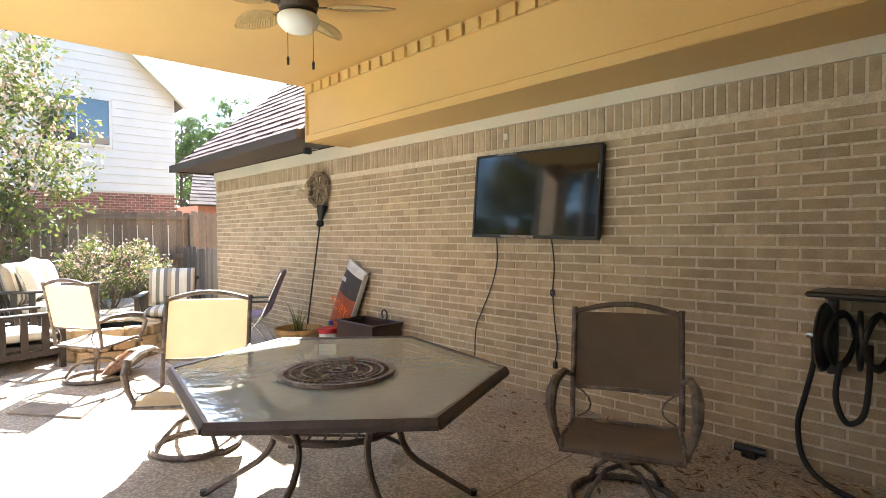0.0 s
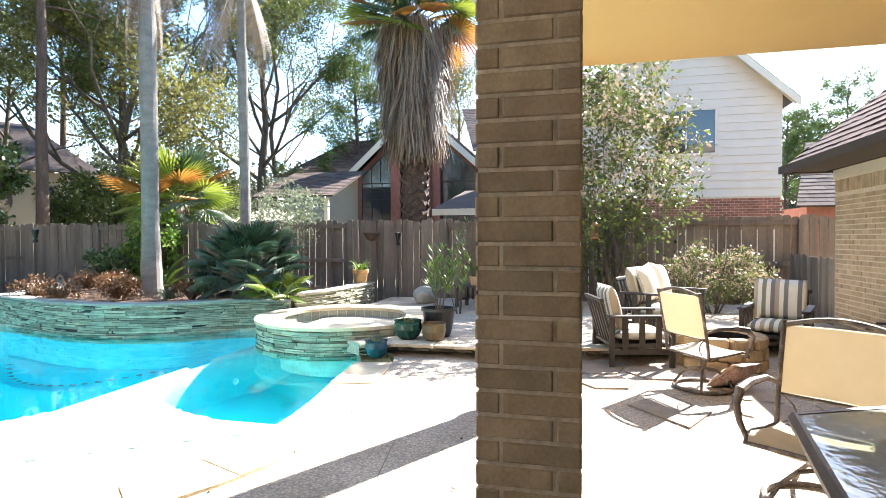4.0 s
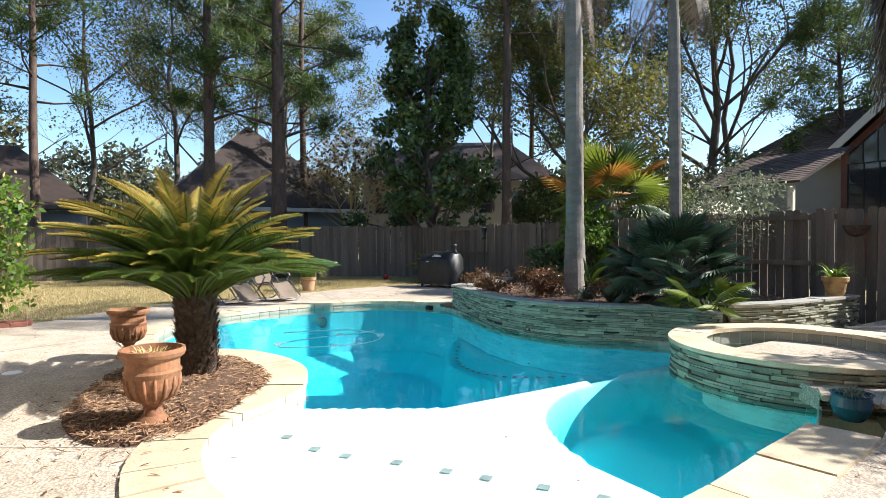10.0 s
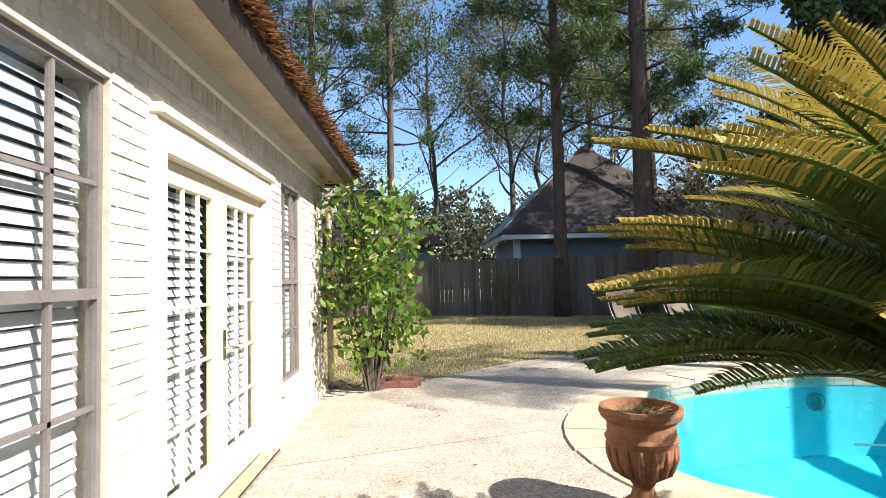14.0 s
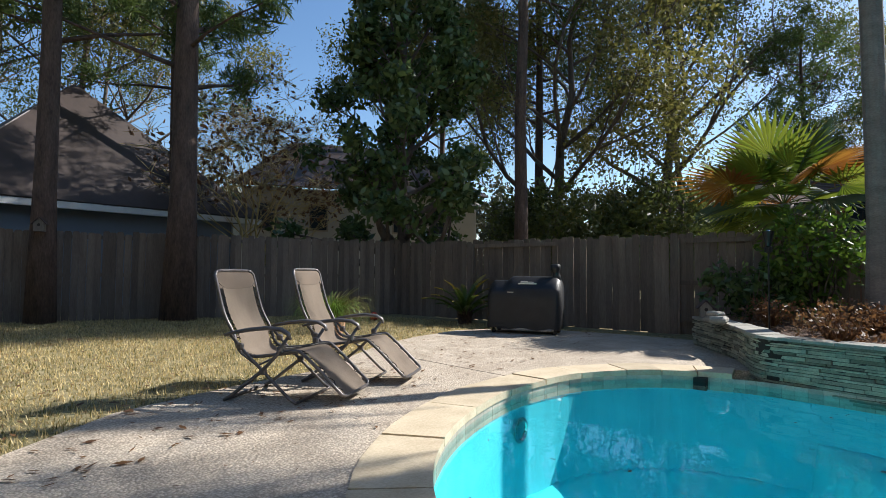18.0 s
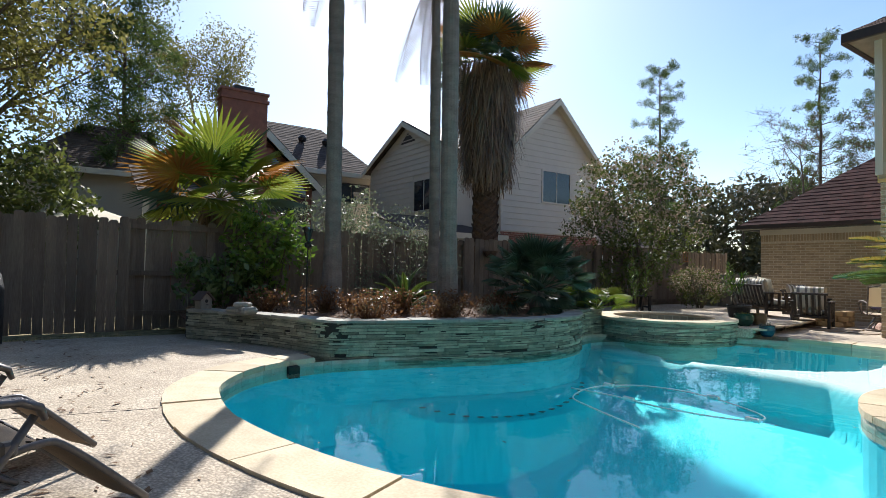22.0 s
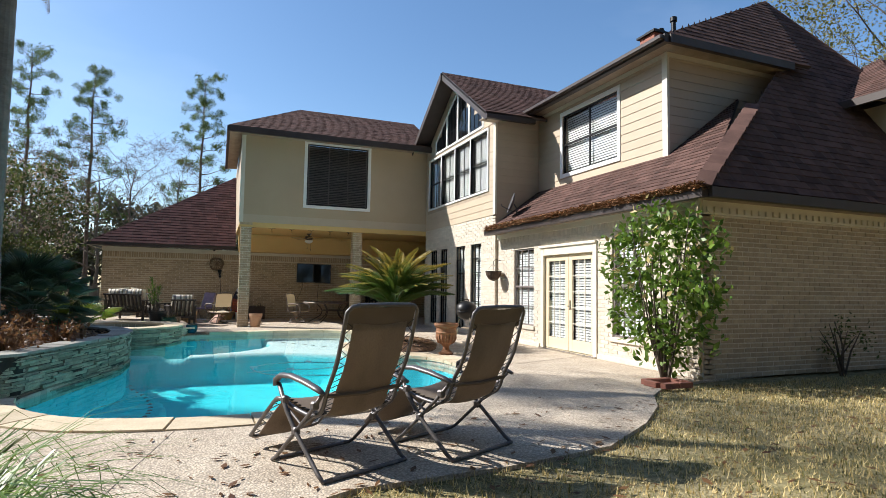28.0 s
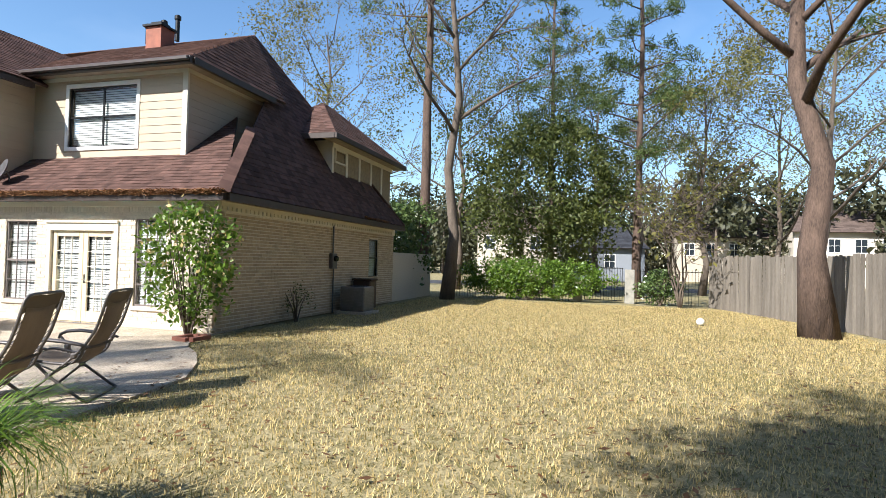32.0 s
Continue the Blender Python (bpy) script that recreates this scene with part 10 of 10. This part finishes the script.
birdhouse("small grey wooden birdhouse on the planter wall", (11.83, 12.15, .48), 20, 1.3)
birdhouse("wooden birdhouse fixed to the pine trunk", (6.2, 24.42, 2.0), 60, 1.4)
sb = thing("stone_stack", "pale stones stacked on the planter wall", "stones")
for k, (x, y, z, s) in enumerate(((10.75, 11.75, .475, .17), (10.95, 11.86, .475, .14), (10.82, 11.8, .57, .12))):
    bm = boxes((-s, s, -s * .7, s * .7, 0, s * .62), bevel=s * .2)
    ob = part("stone", bm, SLATE_CAP, sb)
    ob.matrix_basis = pose(x, y, z, 0, 0, 25 * k)
wb = thing("wall_basket", "half-round brown fibre basket on the fence", "basket")
bm = bmesh.new()
lathe(bm, [(.02, 1.50), (.12, 1.54), (.19, 1.66), (.20, 1.70), (.17, 1.70), (0, 1.66)], 16, (13.55, 4.8, 0))
part("liner", bm, FIBRE, wb)
pot("clay_pot", "pale clay pot with a leafy plant on the stone ledge", (12.3, 4.58, .58), [(.11, 0), (.13, .05), (.16, .22), (.18, .23), (.185, .29), (.18, .30)], YELLOW_CLAY)
tuft("pot_plant", "broad green leaves in the clay pot", (12.3, 4.58, .84), 26, .42, 425, BRIGHT, lean=.75, width=.03)


def bench(at, wide):
    b = thing("garden_bench", "dark slatted wooden bench on the terrace", "bench", at=at)
    for s in (-1, 1):
        for x in (-.18, .18):
            part("leg", boxes((s * (wide / 2 - .06) - .03, s * (wide / 2 - .06) + .03, x - .03, x + .03, 0, .42)), DARK_WOOD, b)
        part("side_rail", boxes((s * (wide / 2 - .06) - .015, s * (wide / 2 - .06) + .015, -.15, .15, .12, .17)), DARK_WOOD, b)
    for k in range(6):
        part("slat", boxes((-wide / 2, wide / 2, -.22 + k * .076, -.155 + k * .076, .42, .445), bevel=.004), DARK_WOOD, b)
    for k in range(14):
        x = -wide / 2 + .1 + (wide - .2) * k / 13
        part("baluster", boxes((x - .015, x + .015, -.20, -.18, .13, .42)), DARK_WOOD, b)


bench(Matrix.Translation((11.9, 1.6, .15)) @ Matrix.Rotation(radians(68), 4, "Z"), 1.6)
pot("clay_pot", "small clay pot standing on the bench", (12.1, 2.0, .595), [(.07, 0), (.08, .03), (.10, .14), (.11, .145), (.11, .18)], PALE_CLAY)
tuft("pot_plant", "leafy stems in the small clay pot", (12.1, 2.0, .74), 14, .7, 427, OAK, lean=.25, width=.02, spread=.05)
GREEN_GLAZE = material("green_glaze", (0.03, 0.10, 0.065), 0.25, col2=(0.015, 0.06, 0.04), scale=5, bump=0.1)
RED_GLAZE = material("rust_glaze", (0.22, 0.09, 0.04), 0.3, col2=(0.10, 0.10, 0.05), scale=4, bump=0.1)
BLUE_GLAZE = material("blue_glaze", (0.02, 0.05, 0.13), 0.22, col2=(0.015, 0.10, 0.12), scale=4, bump=0.1)
pot("glazed_pot", "round green glazed pot on the terrace edge", (8.3, 2.25, .15), [(.11, 0), (.16, .05), (.20, .14), (.19, .22), (.18, .23), (.195, .26)], GREEN_GLAZE)
tuft("pot_plant", "low sprigs in the green pot", (8.3, 2.25, .36), 26, .2, 428, OLIVE, lean=.6, spread=.1)
pot("glazed_pot", "rust and green glazed pot on the terrace edge", (8.2, 1.85, .15), [(.10, 0), (.14, .04), (.165, .14), (.16, .22), (.175, .25)], RED_GLAZE)
tuft("pot_plant", "low sprigs in the rust pot", (8.2, 1.85, .34), 20, .16, 429, OLIVE, lean=.6, spread=.1)
pot("black_pot", "large black plastic nursery pot", (8.6, 1.88, .15), [(.16, 0), (.18, .05), (.235, .36), (.255, .37), (.255, .41)], BLACK_PLASTIC)


def oleander(at, h, seed):
    t = thing("oleander", "tall oleander with long narrow leaves in a pot", "plant", at=Matrix.Translation(at))
    rr = random.Random(seed)
    st, v, f = [], [], []
    for k in range(6):
        a = rr.uniform(0, 6.28)
        pts = [Vector((math.cos(a) * .04, math.sin(a) * .04, 0))]
        H_ = h * rr.uniform(.55, 1.0)
        for j in range(1, 7):
            pts.append(pts[-1] + Vector((math.cos(a) * .035 + rr.uniform(-.03, .03), math.sin(a) * .035 + rr.uniform(-.03, .03), H_ / 6)))
        st.append((pts, [.012 - .0015 * j for j in range(7)]))
        for j in range(3, 7):
            for _ in range(9):
                p = pts[j] + Vector((0, 0, rr.uniform(-H_ / 8, 0)))
                b = rr.uniform(0, 6.28)
                u = Vector((math.cos(b) * .6, math.sin(b) * .6, rr.uniform(.1, .9))).normalized() * rr.uniform(.12, .2)
                w = Vector((-math.sin(b), math.cos(b), 0)) * .013
                o = len(v)
                v += [tuple(p), tuple(p + u * .5 + w), tuple(p + u), tuple(p + u * .5 - w)]
                f.append((o, o + 1, o + 2, o + 3))
    for one in st:
        part("stem", tubes([one], 5), BARK_GREY, t)
    raw("foliage", v, f, BRIGHT, t, kind="stuff")


oleander((8.6, 1.88, .48), 1.05, 431)
oleander((11.0, 2.1, .15), 1.75, 432)
pot("glazed_pot", "small blue glazed pot on the deck", (7.72, 2.5, 0), [(.08, 0), (.12, .04), (.15, .12), (.14, .20), (.155, .22)], BLUE_GLAZE)
tuft("succulent", "spiky blue-green succulent in the blue pot", (7.72, 2.5, .17), 90, .2, 433, GREYGREEN, lean=.7, spread=.09, width=.007)
gs_ = thing("boulder", "low grey weathered boulder by the fence", "boulder")
bm = bmesh.new()
bmesh.ops.create_icosphere(bm, subdivisions=3, radius=.3)
for v in bm.verts:
    v.co = Vector((v.co.x * 1.3, v.co.y * .8, v.co.z * .75)) * (1 + .18 * noise.noise(v.co * 4))
    v.co += Vector((12.6, 3.2, .30))
part("stone", bm, SLATE_CAP, gs_)
ln = thing("hanging_lantern", "orange-brown lantern hanging in the small tree", "lantern", at=Matrix.Translation((11.25, -.35, 0)))
bm = bmesh.new()
lathe(bm, [(.02, 1.84), (.06, 1.80), (.075, 1.78)], 8)
part("cap", bm, material("rust_metal", (0.30, 0.13, 0.05), 0.6, 0.3, scale=12, bump=0.2), ln)
part("bars", tubes([([(.06 * math.cos(a), .06 * math.sin(a), 1.78), (.06 * math.cos(a), .06 * math.sin(a), 1.56)], .006) for a in [k * math.pi / 3 for k in range(6)]], 4), bpy.data.materials["rust_metal"], ln)
part("base", lathe(bmesh.new(), [(.075, 1.53), (.08, 1.55), (.065, 1.57), (0, 1.57)], 8), bpy.data.materials["rust_metal"], ln)
part("cord", tubes([([(0, 0, 1.84), (.05, 0, 2.4)], .004)], 4), BLACK_METAL, ln)

# pool fittings
ph = thing("pool_cleaner", "white floating pool cleaner hose in the water", "pool cleaner")
line = spline([(6.6, 9.3), (6.1, 9.2), (5.5, 9.2), (4.9, 9.0), (4.8, 8.7), (5.2, 8.45), (5.8, 8.3), (6.3, 8.5), (6.5, 9.0), (6.3, 9.6), (5.9, 9.8), (5.2, 10.0)], 6)
part("hose", tubes([([(x, y, WATER_Z - .004) for x, y in line], .009)], 6), PAINT_WHITE, ph, smooth=True)
for k in (8, 20, 33, 46):
    x, y = line[k]
    part("float", tubes([([(x - .06, y, WATER_Z + .005), (x + .06, y, WATER_Z + .005)], .022)], 8), PAINT_WHITE, ph)
sk = thing("skimmer", "dark skimmer mouth under the coping", "skimmer", kind="structure")
part("mouth", boxes((9.0, 9.4, 11.56, 11.70, -.19, -.05)), GAP_SHADE, sk)
pl_ = thing("pool_light", "round chrome underwater pool light", "pool light")
bm = bmesh.new()
lathe(bm, [(.13, 0), (.13, .02), (.10, .03), (.09, .01), (0, .015)], 20)
bmesh.ops.transform(bm, matrix=Matrix.Translation((6.9, 12.88, -.42)) @ Matrix.Rotation(math.pi / 2, 4, "X"), verts=bm.verts[:])
part("ring", bm, CHROME, pl_)


def on_water(rr):
    while True:
        x, y = rr.uniform(3, 9.2), rr.uniform(2.4, 12.8)
        if inside((x, y), POOL) and math.hypot(x - SPA_C[0], y - SPA_C[1]) > SPA_R + .05:
            return x, y


r = random.Random(440)
scatter_leaves("floating_leaves", "small dry leaves floating on the pool", [(*on_water(r), WATER_Z) for _ in range(110)], .022, BROWNLEAF, 441)
scatter_leaves("sunk_leaves", "leaves lying on the pool shelf", [(x, y, -pool_depth(x, y) + .004) for x, y in [on_water(r) for _ in range(220)] if y < 5.2], .02, BROWNLEAF, 442)
deck_spots = []
while len(deck_spots) < 420:
    x, y = r.uniform(.6, 13.2), r.uniform(.5, 16.2)
    if inside((x, y), DECK) and not inside((x, y), COPING_OUT) and not (x > 8.3 and y < 12.2) and not (8.3 < x and 4.3 < y < 12):
        deck_spots.append((x, y, .002))
scatter_leaves("deck_leaves", "scattered dry leaves on the sunlit deck", deck_spots, .024, BROWNLEAF, 443)

# side of the house
ac = thing("air_conditioner", "square grey outdoor air conditioner on a pad", "air conditioner", at=Matrix.Translation((-5.4, 13.2, 0)))
part("pad", boxes((-.5, .5, -.5, .5, -.03, .06), bevel=.01), CONCRETE, ac)
part("body", boxes((-.38, .38, -.38, .38, .06, .78), bevel=.02), material("hvac_paint", (0.20, 0.19, 0.175), 0.5, scale=6, bump=0.1), ac)
for k in range(14):
    z = .14 + k * .043
    part("louvre", boxes((-.36, .36, .38, .395, z, z + .02), (.38, .395, -.36, .36, z, z + .02)), bpy.data.materials["hvac_paint"], ac)
part("fan_guard", tubes([([(r0 * math.cos(2 * math.pi * k / 24), r0 * math.sin(2 * math.pi * k / 24), .79) for k in range(25)], .006) for r0 in (.08, .15, .22, .29, .34)], 4), BLACK_METAL, ac)
em = thing("electric_meter", "grey electric meter box with conduits on the side wall", "meter")
part("box", boxes((-5.05, -4.75, Y_SIDE + .01, Y_SIDE + .13, 1.3, 1.75), bevel=.01), STEEL, em)
bm = bmesh.new()
lathe(bm, [(.085, 0), (.085, .06), (.07, .09), (0, .095)], 18)
bmesh.ops.transform(bm, matrix=Matrix.Translation((-4.9, Y_SIDE + .13, 1.6)) @ Matrix.Rotation(-math.pi / 2, 4, "X"), verts=bm.verts[:])
part("dial", bm, SCREEN_BLACK, em)
part("conduit", tubes([([(-4.9, Y_SIDE + .06, 1.75), (-4.9, Y_SIDE + .06, 2.6)], .025), ([(-4.95, Y_SIDE + .06, 1.3), (-4.95, Y_SIDE + .06, 0)], .022)], 7), STEEL, em)
bb = thing("wheeled_bin", "dark wheeled bin beside the side wall", "bin", at=Matrix.Translation((-6.5, 12.95, -.03)))
part("body", boxes((-.26, .26, -.3, .3, .08, .95), bevel=.03), PLASTIC_BROWN, bb)
part("lid", boxes((-.29, .29, -.34, .34, .95, 1.02), bevel=.025), PLASTIC_BROWN, bb)
part("wheel", tubes([([(-.3, -.26, .1), (.3, -.26, .1)], .1)], 12), RUBBER, bb)

# ---- lawn cover and roof debris ----
def lawn_blades(name, label, n, area, size, mats, seed):
    rr = np.random.default_rng(seed)
    x0, x1, y0, y1 = area
    x, y = rr.uniform(x0, x1, n * 2), rr.uniform(y0, y1, n * 2)
    hit = np.zeros(len(x), bool)
    for (ax, ay), (bx_, by) in zip(DECK, DECK[1:] + DECK[:1]):
        if ay != by:
            hit ^= ((ay > y) != (by > y)) & (x < (bx_ - ax) * (y - ay) / (by - ay) + ax)
    far = ~hit
    x, y = x[far][:n], y[far][:n]
    n = len(x)
    a = rr.uniform(0, 6.28, n)
    h = size * rr.uniform(.5, 1.4, n)
    lean = rr.uniform(.2, 1.4, n)
    base = np.stack([x, y, np.full(n, -.038)], 1)
    tip = base + np.stack([np.cos(a) * np.sin(lean) * h, np.sin(a) * np.sin(lean) * h, np.cos(lean) * h + .01], 1)
    w = np.stack([-np.sin(a), np.cos(a), np.zeros(n)], 1) * .0055
    v = np.stack([base - w, base + w, tip], 1).reshape(-1, 3)
    me = bpy.data.meshes.new(name)
    f = np.arange(3 * n)
    me.vertices.add(3 * n)
    me.vertices.foreach_set("co", v.ravel())
    me.loops.add(3 * n)
    me.loops.foreach_set("vertex_index", f)
    me.polygons.add(n)
    me.polygons.foreach_set("loop_start", np.arange(0, 3 * n, 3))
    me.update(calc_edges=True)
    me.materials.append(mats)
    tagged(new(name, me), label, "grass", kind="stuff")


LAWN_STRAW = leafy("lawn_straw_blade", (0.46, 0.335, 0.135), (0.72, 0.57, 0.27), trans=0.3)
lawn_blades("lawn_straw", "dry straw-coloured grass blades of the lawn", 230000, (-14, 13, 12.9, 26.5), .05, LAWN_STRAW, 450)
lawn_blades("lawn_green", "sparse green grass blades among the straw", 60000, (-14, 13, 12.9, 26.5), .05, OLIVE, 451)
r = random.Random(452)
scatter_leaves("lawn_leaves", "fallen brown leaves on the lawn", [(r.uniform(-14, 13), r.uniform(13.6, 26), .0) for _ in range(8000)], .045, BROWNLEAF, 453)
NEEDLE = material("pine_straw", (0.34, 0.17, 0.07), 0.95, col2=(0.20, 0.10, 0.045), scale=20, bump=0.2, island=.4)
chips("roof_needles", "dry pine needles piled along the low eave", 7000, lambda rr: (EX + .13 - abs(rr.gauss(0, .09)), B1 + .1 + 7.05 * rr.random(), ZE - .02 + rr.uniform(-.03, .075)), .075, NEEDLE, 454, "debris")
chips("valley_needles", "pine needles lying on the side roof eave", 1400, lambda rr: (-6.3 - abs(rr.gauss(0, .9)), EY + .03 - abs(rr.gauss(0, .12)), ZE + .03 + rr.uniform(0, .05)), .08, NEEDLE, 455, "debris")
